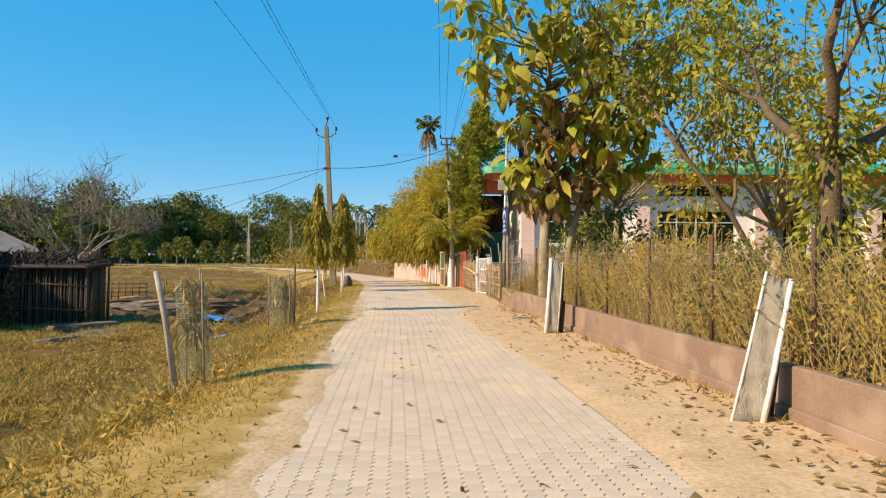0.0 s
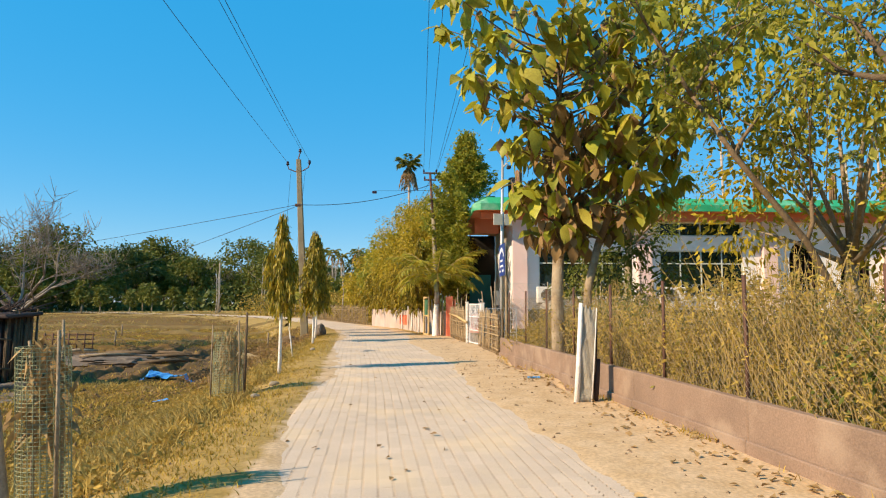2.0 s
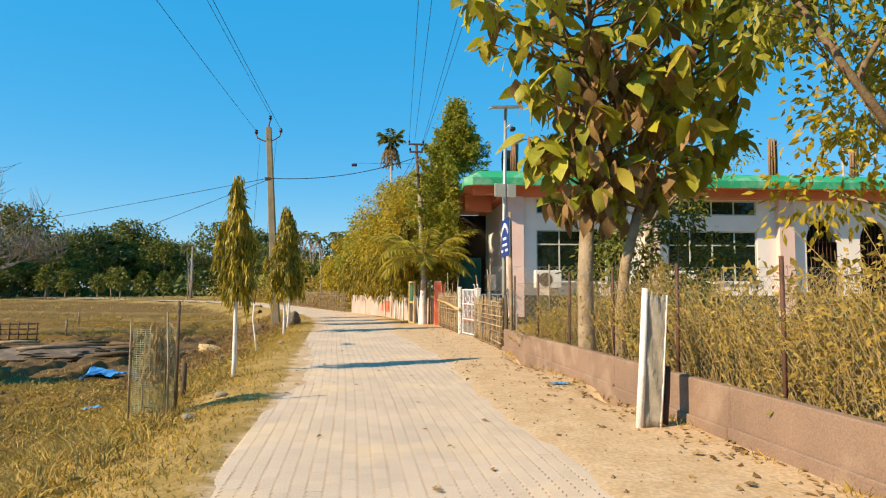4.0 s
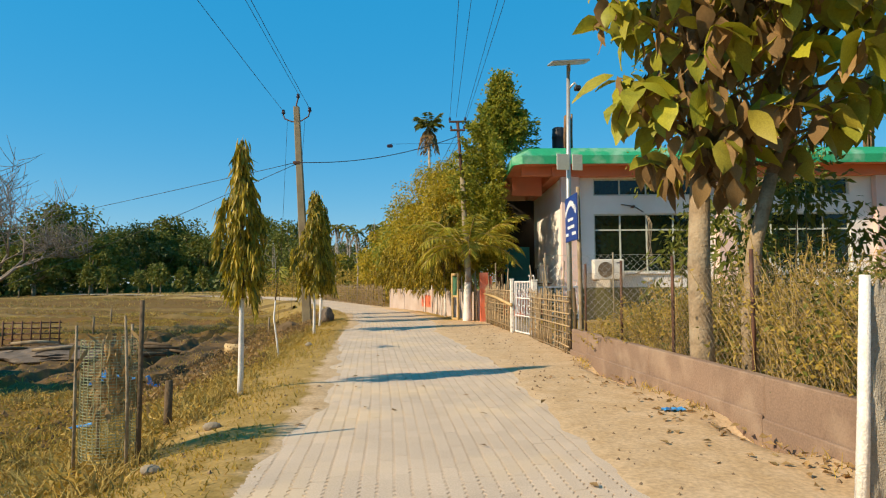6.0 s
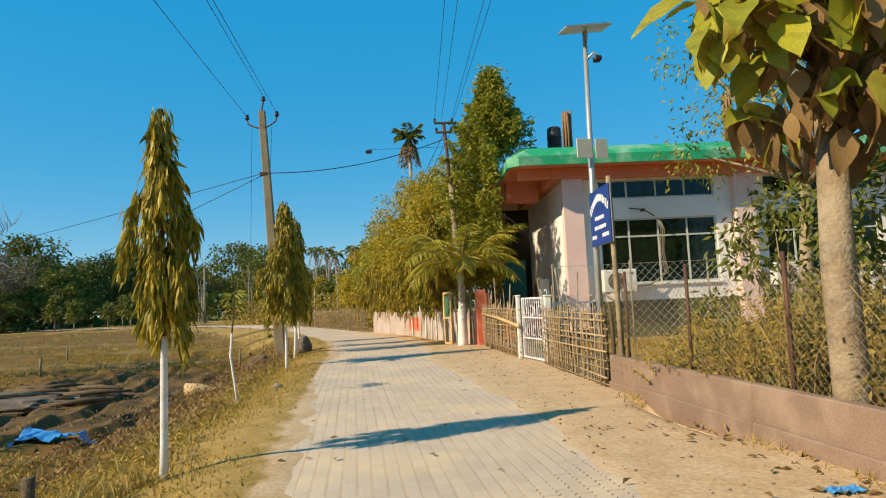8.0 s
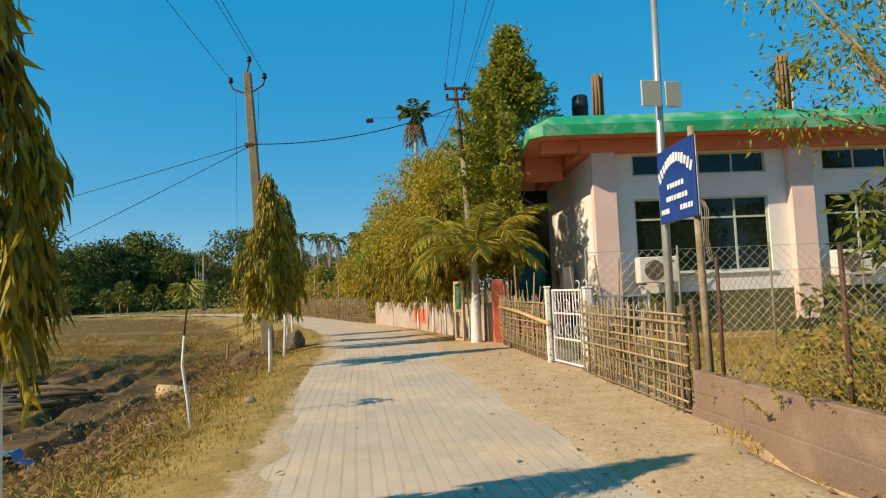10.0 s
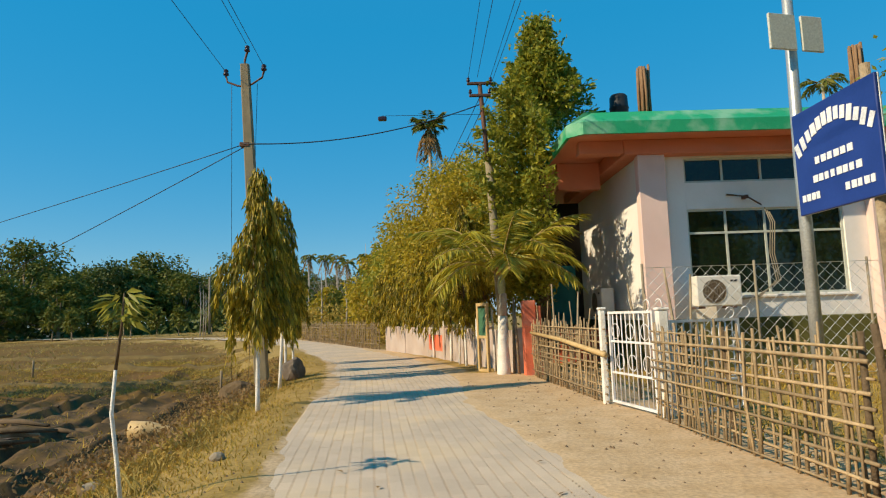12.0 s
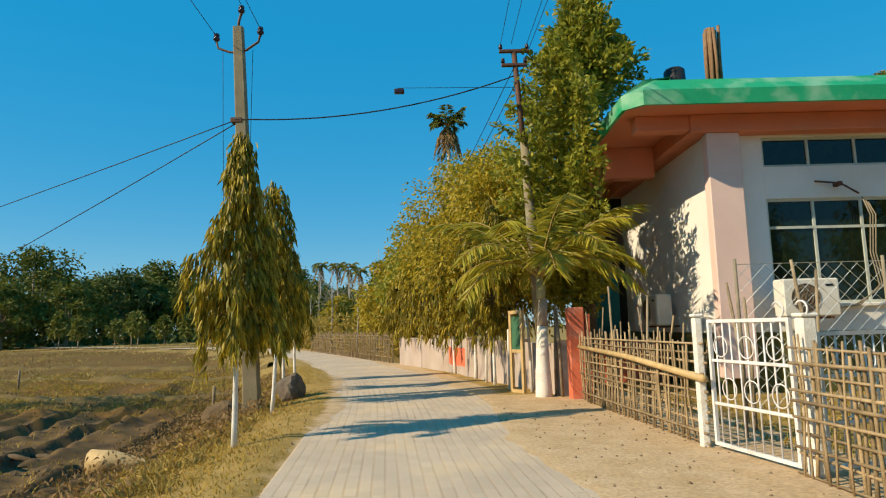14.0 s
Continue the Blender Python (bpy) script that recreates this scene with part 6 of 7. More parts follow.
for k, (x, y, h) in enumerate(((26, 54.5, 16.4), (36.6, 53.7, 14.2), (39.5, 53.7, 15.8))):
    palm("areca_palm", x, y, 0, h, 11, 1.7, 1.5, 1.9, 0.12, 30 + k, "tall areca palm behind the hall", leaf=0.7, lw=0.11, nl=16, material="mid")
for k, (x, y, h) in enumerate(((-10.6, 74, 7.2), (-9.3, 72, 6.6), (-7.9, 76, 7.5), (-6.8, 73, 6.8), (-12.2, 77, 7.6), (-5.2, 70, 6.6), (-14.5, 80, 8.0))):
    palm("areca_palm", x, y, 0, h, 10, 1.05, 1.15, 1.15, 0.09, 40 + k, "slim areca palm in a clump beyond the bend", leaf=0.5, lw=0.1, nl=14, material="mid", dead=3)


# ---- broad-leaved tree by the yard wall ----
def broad_leaf_geo(curl, cup):
    """A broad drooping leaf, 1 long, along +x."""
    V, F = [], []
    prof = [0.02, 0.18, 0.29, 0.27, 0.16, 0.005]
    for i, w in enumerate(prof):
        s = i / 5
        z = -curl * s * s
        k = 0.03 * (i % 2)
        V += [(s * (1 - 0.12 * curl), -w, z + cup * w + k), (s * (1 - 0.12 * curl), 0, z), (s * (1 - 0.12 * curl), w * 0.95, z + cup * w - k)]
    for i in range(5):
        a = i * 3
        F += [(a, a + 3, a + 4, a + 1), (a + 1, a + 4, a + 5, a + 2)]
    return V, F


def broad_tree():
    t = thing("broad_leaved_tree", (2.37, 14.28, 0), "broad-leaved tree with big green and dry brown leaves", "tree")
    rn = np.random.default_rng(14)
    main = [Vector(p) for p in ((0, 0, -0.1), (-0.02, 0.0, 0.6), (-0.03, 0, 1.5), (0.02, 0, 2.6), (-0.03, 0.03, 3.8), (0.05, 0, 5.2), (0.15, 0, 6.8))]
    second = [Vector(p) for p in ((0.48, -0.08, -0.1), (0.48, -0.08, 0.9), (0.56, -0.1, 1.7), (0.75, -0.15, 2.5), (1.15, -0.2, 3.5), (1.6, -0.2, 4.7), (1.9, -0.1, 6.0))]
    Geo().tube(main[:4], [0.15, 0.13, 0.12, 0.105], 10).ob("trunk", M["bark"], t)
    Geo().tube(main[3:], [0.105, 0.085, 0.06, 0.03], 9).ob("upper_trunk", M["bark_mid"], t)
    Geo().tube(second[:4], [0.095, 0.085, 0.08, 0.07], 9).ob("second_trunk", M["bark"], t)
    Geo().tube(second[3:], [0.07, 0.055, 0.042, 0.02], 8).ob("upper_second_trunk", M["bark_mid"], t)
    # boughs reach out and up, wider with height; leaves stand in drooping whorls along their outer half
    g, whorls = Geo(), []
    for k in range(138):
        stem = main if k % 5 < 3 else second
        f = (k + 0.5) / 138
        z0 = 2.35 + 4.1 * f ** 0.85
        i = max(j for j in range(len(stem) - 1) if stem[j].z <= z0)
        p = stem[i].lerp(stem[i + 1], (z0 - stem[i].z) / (stem[i + 1].z - stem[i].z))
        a = k * 2.399
        reach = (0.75 + 0.46 * (z0 - 2.0)) * rn.uniform(0.45, 1.1)
        if math.cos(a) > 0.3:
            reach *= 1.2
        elif z0 < 4.4:
            reach *= 0.78
        rise = reach * rn.uniform(0.25, 0.75)
        d = Vector((math.cos(a), math.sin(a) * 0.85, 0))
        q = [p, p + d * reach * 0.35 + Vector((rn.normal() * 0.06, rn.normal() * 0.06, rise * 0.25)), p + d * reach * 0.7 + Vector((0, 0, rise * 0.62)), p + d * reach + Vector((0, 0, rise))]
        g.tube(q, [0.024, 0.019, 0.013, 0.007], 5)
        for v in (0.5, 0.75, 0.92, 1.0):
            j = min(2, int(v * 3))
            whorls.append((q[j].lerp(q[j + 1], v * 3 - j), a, v, reach))
    g.ob("limbwork", M["bark_mid"], t)
    kinds = [broad_leaf_geo(c, q) for c, q in ((0.2, 0.18), (0.45, 0.3), (0.8, -0.15), (0.35, -0.22))]
    meshes = []
    for mname in ("teak", "dry"):
        for V, F in kinds:
            me = bpy.data.meshes.new("leaf")
            me.from_pydata(V, [], F)
            me.materials.append(L[mname])
            me.polygons.foreach_set("use_smooth", [True] * len(me.polygons))
            meshes.append(me)
    places = []
    for p, a, v, reach in whorls:
        for j in range(6 if v == 1.0 else 3):
            b = a + (j - 1) * 1.25 + rn.normal() * 0.5 + v * 2
            wide = rn.uniform(0.24, 0.5)
            # young leaves at the tips stay green; old ones near the stems have dried and hang
            core = math.exp(-((p.x - 0.3) ** 2 + p.y ** 2) / 1.3) * (1.0 if 2.6 < p.z < 5.4 else 0.45)
            dry = int(rn.random() < 0.05 + 0.75 * core)
            pitch = rn.uniform(45, 88) if dry else rn.uniform(-10, 70)
            places.append((p + Vector((rn.normal() * 0.05, rn.normal() * 0.05, rn.normal() * 0.05)), b, pitch, wide * (0.75 if dry else 1.0), rn.uniform(-40, 40), dry))
    for k in range(170):
        z = rn.uniform(2.4, 5.2)
        a = rn.uniform(0, 6.28)
        r = rn.uniform(0.08, 0.55)
        places.append((Vector((0.15 + r * math.cos(a), r * math.sin(a), z)), a, rn.uniform(50, 88), rn.uniform(0.22, 0.38), rn.uniform(-60, 60), 1))
    order = sorted(range(len(places)), key=lambda i: (places[i][0].z - 2.6) ** 2 * 0.6 + (places[i][0].y + 1.2) ** 2)
    near = set(order[:290])
    rest = {0: ([], []), 1: ([], [])}
    for i, (p, a, pitch, s, roll, dry) in enumerate(places):
        kind = int(rn.integers(0, 4))
        m = pose(p.x, p.y, p.z, 0, 0, math.degrees(a)) @ pose(0, 0, 0, roll, pitch, 0) @ Matrix.Scale(s, 4)
        if i in near:
            ob = new("leaf", meshes[dry * 4 + kind])
            ob.parent = t
            ob.matrix_local = m
        else:
            V, F = kinds[kind]
            vs, fs = rest[dry]
            o = len(vs)
            vs += [tuple(m @ Vector(q)) for q in V]
            fs += [tuple(q + o for q in f) for f in F]
    for d, mname, nm in ((0, "teak", "green_leaves"), (1, "dry", "dry_leaves")):
        tagged(mesh_ob(nm, rest[d][0], rest[d][1], L[mname], t, True), kind="stuff")
    return t


broad_tree()


# ---- trees nearer the start, and vines ----
def gnarled_tree():
    t = thing("gnarled_tree", (4.35, 6.9, 0), "gnarled forked tree hung with vines and yellow-green leaves", "tree")
    rn = np.random.default_rng(3)
    g, tips = Geo(), []
    g.tube([(0.05, 0, -0.1), (0.0, 0, 1.2), (0.02, 0, 2.1), (0.0, 0, 2.5)], [0.17, 0.13, 0.11, 0.1], 9)
    limb(g, rn, (0, 0, 2.45), (-0.45, -0.1, 0.9), 1.7, 0.08, 2, tips, 0.55, 0.1, 7)
    limb(g, rn, (0, 0, 2.4), (0.8, 0.0, 0.75), 1.6, 0.075, 2, tips, 0.55, 0.1, 7)
    limb(g, rn, (0, 0, 2.45), (-0.3, 0.7, 0.8), 1.5, 0.08, 2, tips, 0.6, 0.1, 7)
    g.ob("trunk", M["bark_dark"], t)
    P, W = [], []
    for p in tips:
        n = 26
        P.append(np.array(p) + rn.normal(size=(n, 3)) * 0.28)
        W.append(rn.normal(size=(n, 3)) * 0.7 + (0, 0, -0.5))
    leaves("crown", np.concatenate(P), np.concatenate(W), 0.12, 0.055, L["olive"], t, rn, 0.3, 0.3)
    v, P, W = Geo(), [], []
    for k in range(70):
        p = tips[int(rn.integers(0, len(tips)))]
        l = rn.uniform(0.4, 1.5)
        q = p + Vector((rn.normal() * 0.1, rn.normal() * 0.1, -l))
        if q.z < 0.8:
            continue
        v.tube([p, p.lerp(q, 0.5) + Vector((rn.normal() * 0.06, rn.normal() * 0.06, 0)), q], 0.006, 4)
        for j in range(6):
            P.append(tuple(p.lerp(q, rn.random())))
            W.append((rn.normal() * 0.6, rn.normal() * 0.6, -0.8))
    tagged(v.ob("vines", M["bark_dark"], t), kind="stuff")
    leaves("vine_leaves", P, W, 0.11, 0.05, L["olive"], t, rn, 0.3, 0.3)
    # climbing leaves round the trunk
    n = 900
    a, z = rn.uniform(0, 6.28, n), rn.uniform(0.6, 3.0, n)
    pos = np.stack([np.cos(a) * 0.2 * rn.uniform(0.7, 1.9, n), np.sin(a) * 0.2 * rn.uniform(0.7, 1.9, n), z], 1)
    leaves("ivy", pos, np.stack([np.cos(a), np.sin(a), -0.6 + 0 * a], 1) + rn.normal(size=(n, 3)) * 0.4, 0.11, 0.06, L["olive"], t, rn, 0.3, 0.3)
    return t


gnarled_tree()


def leaning_tree():
    t = thing("leaning_tree", (6.1, 11.0, 0), "leaning tree with a thin slanting stem and loose foliage", "tree")
    rn = np.random.default_rng(23)
    g, tips = Geo(), []
    g.tube([(0, 0, -0.1), (-0.3, 0, 1.0), (-1.0, -0.1, 2.2), (-2.0, -0.15, 3.4), (-2.5, 0, 4.3)], [0.07, 0.06, 0.05, 0.04, 0.03], 8)
    for p, d in (((-1.0, -0.1, 2.2), (0.3, 0, 1)), ((-1.6, -0.1, 2.9), (-0.5, 0.3, 0.8)), ((-2.0, -0.15, 3.4), (0.3, 0.2, 1)), ((-2.5, 0, 4.3), (-0.5, 0, 0.8)), ((-2.5, 0, 4.3), (0.5, 0.3, 0.8))):
        limb(g, rn, p, d, 1.2, 0.035, 2, tips, 0.6, 0.1, 6)
    g.ob("trunk", M["bark_mid"], t)
    P, W = [], []
    for p in tips:
        n = 15
        P.append(np.array(p) + rn.normal(size=(n, 3)) * 0.27)
        W.append(rn.normal(size=(n, 3)) * 0.7 + (0, 0, -0.5))
    leaves("crown", np.concatenate(P), np.concatenate(W), 0.14, 0.065, L["olive"], t, rn, 0.3, 0.3)
    return t


leaning_tree()
crown_tree("yard_shrub", 4.0, 17.7, 0, 2.7, 9, 0.42, 1300, 0.14, 0.05, L["mid"], 0.05, 91, "leafy green shrub in the yard by the wire fence", "shrub", "yard shrubs", base=0.2)
crown_tree("yard_shrub", 4.4, 15.9, 0, 2.9, 9, 0.45, 1500, 0.15, 0.06, L["mid"], 0.05, 92, "leafy green shrub in the yard by the wire fence", "shrub", "yard shrubs", base=0.2)
for k, (y, dx, h) in enumerate(((14.2, 0.9, 1.2), (15.4, 0.75, 0.95), (16.1, 0.95, 1.1), (16.8, 0.72, 0.85), (17.5, 0.85, 0.9), (12.4, 0.8, 1.5), (9.6, 0.85, 1.7), (7.2, 0.85, 1.6), (4.9, 0.9, 1.7))):
    crown_tree("low_shrub", float(wall_x(y)) + dx, y, 0, h, 9, h * 0.24, 900, 0.075, 0.035, L["mid" if k % 2 else "shrub"], 0.018, 130 + k, "low leafy shrub growing behind the wire fence", "shrub", "low shrubs behind the fence", base=0.15)
crown_tree("fine_leaved_tree", 5.4, 19.6, 0, 6.6, 14, 0.75, 4200, 0.11, 0.04, L["cone"], 0.11, 93, "loose fine-leaved tree in the yard", base=0.45, ext=(1.15, 1.0, 1))
crown_tree("yard_tree", 6.6, 12.2, 0, 5.6, 12, 0.8, 3500, 0.16, 0.07, L["yellow"], 0.12, 94, "yellow-green tree in the overgrown yard", base=0.35)
palm("banana_plant", 3.4, 18.6, 0, 0.7, 5, 0.5, 0.55, 0.5, 0.03, 77, "small green banana plant in the yard", shaft=0.1, leaf=0.16, lw=0.09, nl=10)
for k, (x, y, h) in enumerate(((11.5, 12.0, 6.5), (15.0, 7.0, 7.0), (17.5, 15.0, 7.5), (13.5, 1.0, 7.0), (21.5, 10.0, 8.0))):
    crown_tree("yard_tree", x, y, 0, h, 12, 1.2, 2600, 0.3, 0.14, L["cone"], 0.15, 300 + k, "green tree standing in the yard opposite the hall", group="yard trees", base=0.3)


# ---- bare tree over the hut ----
def bare_tree(x, y, H, seed, r, spread=0.75, depth=4, label="leafless pale tree spreading over the hut"):
    t = thing("bare_tree", (x, y, gz(x, y)), label, "tree", "bare trees")
    rn = np.random.default_rng(seed)
    g, tips = Geo(), []
    g.tube([(0, 0, -0.2), (0.05, 0, H * 0.12), (0, 0, H * 0.22)], [r * 1.3, r, r * 0.9], 8)
    for d in ((-0.75, 0.2, 0.95), (0.4, -0.3, 1.0), (0.9, 0.2, 0.85), (-0.15, 0.5, 1), (-1.15, -0.3, 0.75), (1.15, -0.3, 0.7)):
        limb(g, rn, (0, 0, H * 0.2), d, H * 0.25, r * 0.5, depth - 1, tips, spread * 0.42, 0.02, 6)
    ends = Geo()
    for p in tips:
        for j in range(1):
            d = Vector((rn.normal() * 0.6, rn.normal() * 0.6, 0.5 + rn.normal() * 0.4)).normalized()
            ends.tube([p, p + d * H * 0.06, p + d * H * 0.11 + Vector((0, 0, H * 0.012))], [0.016, 0.012, 0.008], 3)
    g.ob("trunk", M["bark_grey"], t)
    tagged(ends.ob("twigwork", M["bark_grey"], t), kind="stuff")
    return t


bare_tree(-19.9, 33.2, 8.7, 4, 0.17, 1.0, 4)
bare_tree(-42, 120, 14, 8, 0.3, depth=3, label="leafless tree among the far trees")
bare_tree(-9.0, 66, 7.5, 12, 0.12, depth=3, label="leafless tree beyond the bend")


# ---- woods beyond the field ----
def far_woods():
    rn = np.random.default_rng(101)
    kinds = []
    for k, (H, mt) in enumerate(((13, "dark"), (11.5, "mid"), (12.5, "dark"), (10, "mid"), (14, "mid"))):
        kinds.append((H, mt, k))
    protos = []
    for H, mt, k in kinds:
        protos.append(crown_tree("far_tree", -70 + k * 9, 118 + 5 * (k % 3), -0.35, H, 15, H * 0.15, 4600, 0.55, 0.30, L[mt], 0.3, 200 + k, "dense tree in the woods beyond the field", group="woods beyond the field", base=0.22, ext=(1.1, 1.1, 1)))
    for k in range(46):
        a = -62 + k * 1.28 + rn.uniform(-0.5, 0.5)
        d = rn.uniform(104, 150)
        x, y = math.sin(radians(a)) * d, math.cos(radians(a)) * d
        s = rn.uniform(0.70, 1.06) * (0.85 if a > -18 else 1.0)
        copy_thing(protos[int(rn.integers(0, 5))], pose(x, y, -0.35, 0, 0, rn.uniform(0, 360)) @ Matrix.Diagonal((s * rn.uniform(1.0, 1.35), s * rn.uniform(1.0, 1.35), s, 1)))
    young = crown_tree("young_tree", -40, 92, -0.35, 4.2, 7, 0.6, 500, 0.45, 0.24, L["mid"], 0.07, 220, "young yellow-green tree at the field's edge", group="young trees at the field's edge", base=0.4, ext=(0.5, 0.5, 1))
    for k, (px, d) in enumerate(((-26.5, 95), (-22.8, 92), (-21.2, 94), (-19.7, 93), (-27.8, 99), (-32, 92), (-36.5, 96), (-24.4, 97), (-17.5, 95))):
        a = radians(px)
        s = rn.uniform(0.8, 1.1)
        copy_thing(young, pose(math.sin(a) * d, math.cos(a) * d, -0.35, 0, 0, rn.uniform(0, 360)) @ Matrix.Diagonal((s, s, s, 1)))
    # tangled undergrowth under the trees
    n = 16000
    a, d = np.radians(rn.uniform(-66, 4, n)), rn.uniform(108, 150, n)
    pos = np.stack([np.sin(a) * d, np.cos(a) * d, -0.4 + rn.uniform(0, 1, n) ** 1.4 * (3.6 + 1.5 * np.sin(a * 37))], 1)
    ob = leaves("undergrowth", pos, rn.normal(size=(n, 3)), 1.0, 0.6, L["dark"], None, rn)
    tagged(ob, "dark undergrowth below the far woods", "undergrowth", kind="stuff")
    n = 9000
    y = rn.uniform(44, 72, n)
    pos = np.stack([road_x(y) + 2.4 + rn.uniform(0.2, 4, n), y, rn.uniform(0, 1, n) ** 1.3 * 2.3], 1)
    for k in range(14):
        yb = 50 + k * 2.2
        xb = float(road_x(yb)) + 2.5 + (k * 37 % 11) * 0.5
        tr = thing("leafless_tree", (xb, yb, 0), "thin bare grey tree stem beyond the bend", "tree", "bare stems beyond the bend")
        gg = Geo().tube([(0, 0, -0.1), (0.1, 0, 2.2), (0.05 * (k % 5 - 2), 0, 4.2 + (k * 13 % 7) * 0.3)], [0.06, 0.045, 0.012], 5)
        for q in range(5):
            zq = 1.8 + q * 0.5
            gg.tube([(0.08, 0, zq), (0.08 + 0.5 * math.cos(q * 2.4 + k), 0.4 * math.sin(q * 2.4), zq + 0.8)], [0.02, 0.006], 4)
        gg.ob("stem", M["bark_pale"], tr)
    tagged(leaves("roadside_scrub", pos, rn.normal(size=(n, 3)), 0.3, 0.12, L["shrub"], None, rn), "dry scrub behind the bend's fence", "scrub", kind="stuff")


far_woods()


# ---- overgrown yard behind the low wall ----
def yard_scrub():
    rn = np.random.default_rng(55)
    g = Geo()
    P, W = [], []
    for k in range(3300):
        y = rn.uniform(-1.5, 18.0)
        x = float(wall_x(y)) + 0.2 + abs(rn.normal()) * 0.75
        if 13.3 < y < 14.9 and x < 2.95:
            continue
        h = (1.0 + 0.45 * math.sin(y * 1.7) * math.sin(y * 0.6 + x) + rn.uniform(0, 0.55)) * (1.0 if y < 15.5 else max(0.35, 1 - (y - 15.5) * 0.35))
        lx, ly = rn.normal() * 0.34, rn.normal() * 0.34
        p0, p1, p2 = Vector((x, y, 0)), Vector((x + lx * 0.4, y + ly * 0.4, h * 0.55)), Vector((x + lx, y + ly, h))
        g.add(tube_geo([p0, p1, p2], [0.005, 0.004, 0.0025], 3, False))
        for j in range(24):
            f = rn.uniform(0.15, 1.0)
            P.append(tuple(p1.lerp(p2, f * 2 - 1) if f > 0.5 else p0.lerp(p1, f * 2)))
            W.append((rn.normal(), rn.normal(), rn.normal() * 0.6 - 0.1))
    t = thing("yard_scrub", (2.8, 8, 0), "tangle of dry golden weeds and shrubs in the yard", "weeds", kind="stuff")
    t.matrix_world = Matrix.Identity(4)
    tagged(g.ob("stems", M["stem"], t), kind="stuff")
    tagged(leaves("leaf_mass", P, W, 0.05, 0.021, L["shrub"], t, rn, 0.3, 0.3), kind="stuff")
    n = 2200
    y = rn.uniform(0, 15, n)
    x = wall_x(y) + 1.2 + rn.uniform(0, 3.5, n)
    pos = np.stack([x, y, rn.uniform(0.1, 1.7, n)], 1)
    tagged(leaves("back_leaves", pos, rn.normal(size=(n, 3)), 0.16, 0.07, L["shrub"], t, rn, 0.3, 0.3), kind="stuff")


yard_scrub()


# ---- grass and litter ----
def blades(name, x, y, h, w, material, rn, label, category, lean=0.5):
    n = len(x)
    z = ground_z(x, y) - 0.01
    a = rn.uniform(0, 6.28, n)
    hh = h * rn.uniform(0.5, 1.3, n)
    base = np.stack([x, y, z], 1)
    side = np.stack([np.cos(a), np.sin(a), 0 * a], 1) * (w * rn.uniform(0.6, 1.4, n))[:, None]
    ln = np.stack([rn.normal(size=n) * lean, rn.normal(size=n) * lean, np.ones(n)], 1) * hh[:, None]
    mid = base + ln * np.array([0.35, 0.35, 0.6])
    tip = base + ln
    V = np.stack([base - side, base + side, mid + side * 0.7, mid - side * 0.7, tip], 1).reshape(-1, 3)
    b = np.arange(n)[:, None] * 5
    F3 = np.concatenate([b + np.array([[0, 1, 2]]), b + np.array([[0, 2, 3]]), b + np.array([[3, 2, 4]])], 0)
    me = bpy.data.meshes.new(name)
    me.vertices.add(len(V))
    me.vertices.foreach_set("co", V.astype(np.float32).ravel())
    me.loops.add(F3.size)
    me.loops.foreach_set("vertex_index", F3.astype(np.int32).ravel())
    me.polygons.add(len(F3))
    me.polygons.foreach_set("loop_start", np.arange(0, F3.size, 3, dtype=np.int32))
    me.materials.append(material)
    me.update(calc_edges=True)
    return tagged(new(name, me), label, category, kind="stuff")


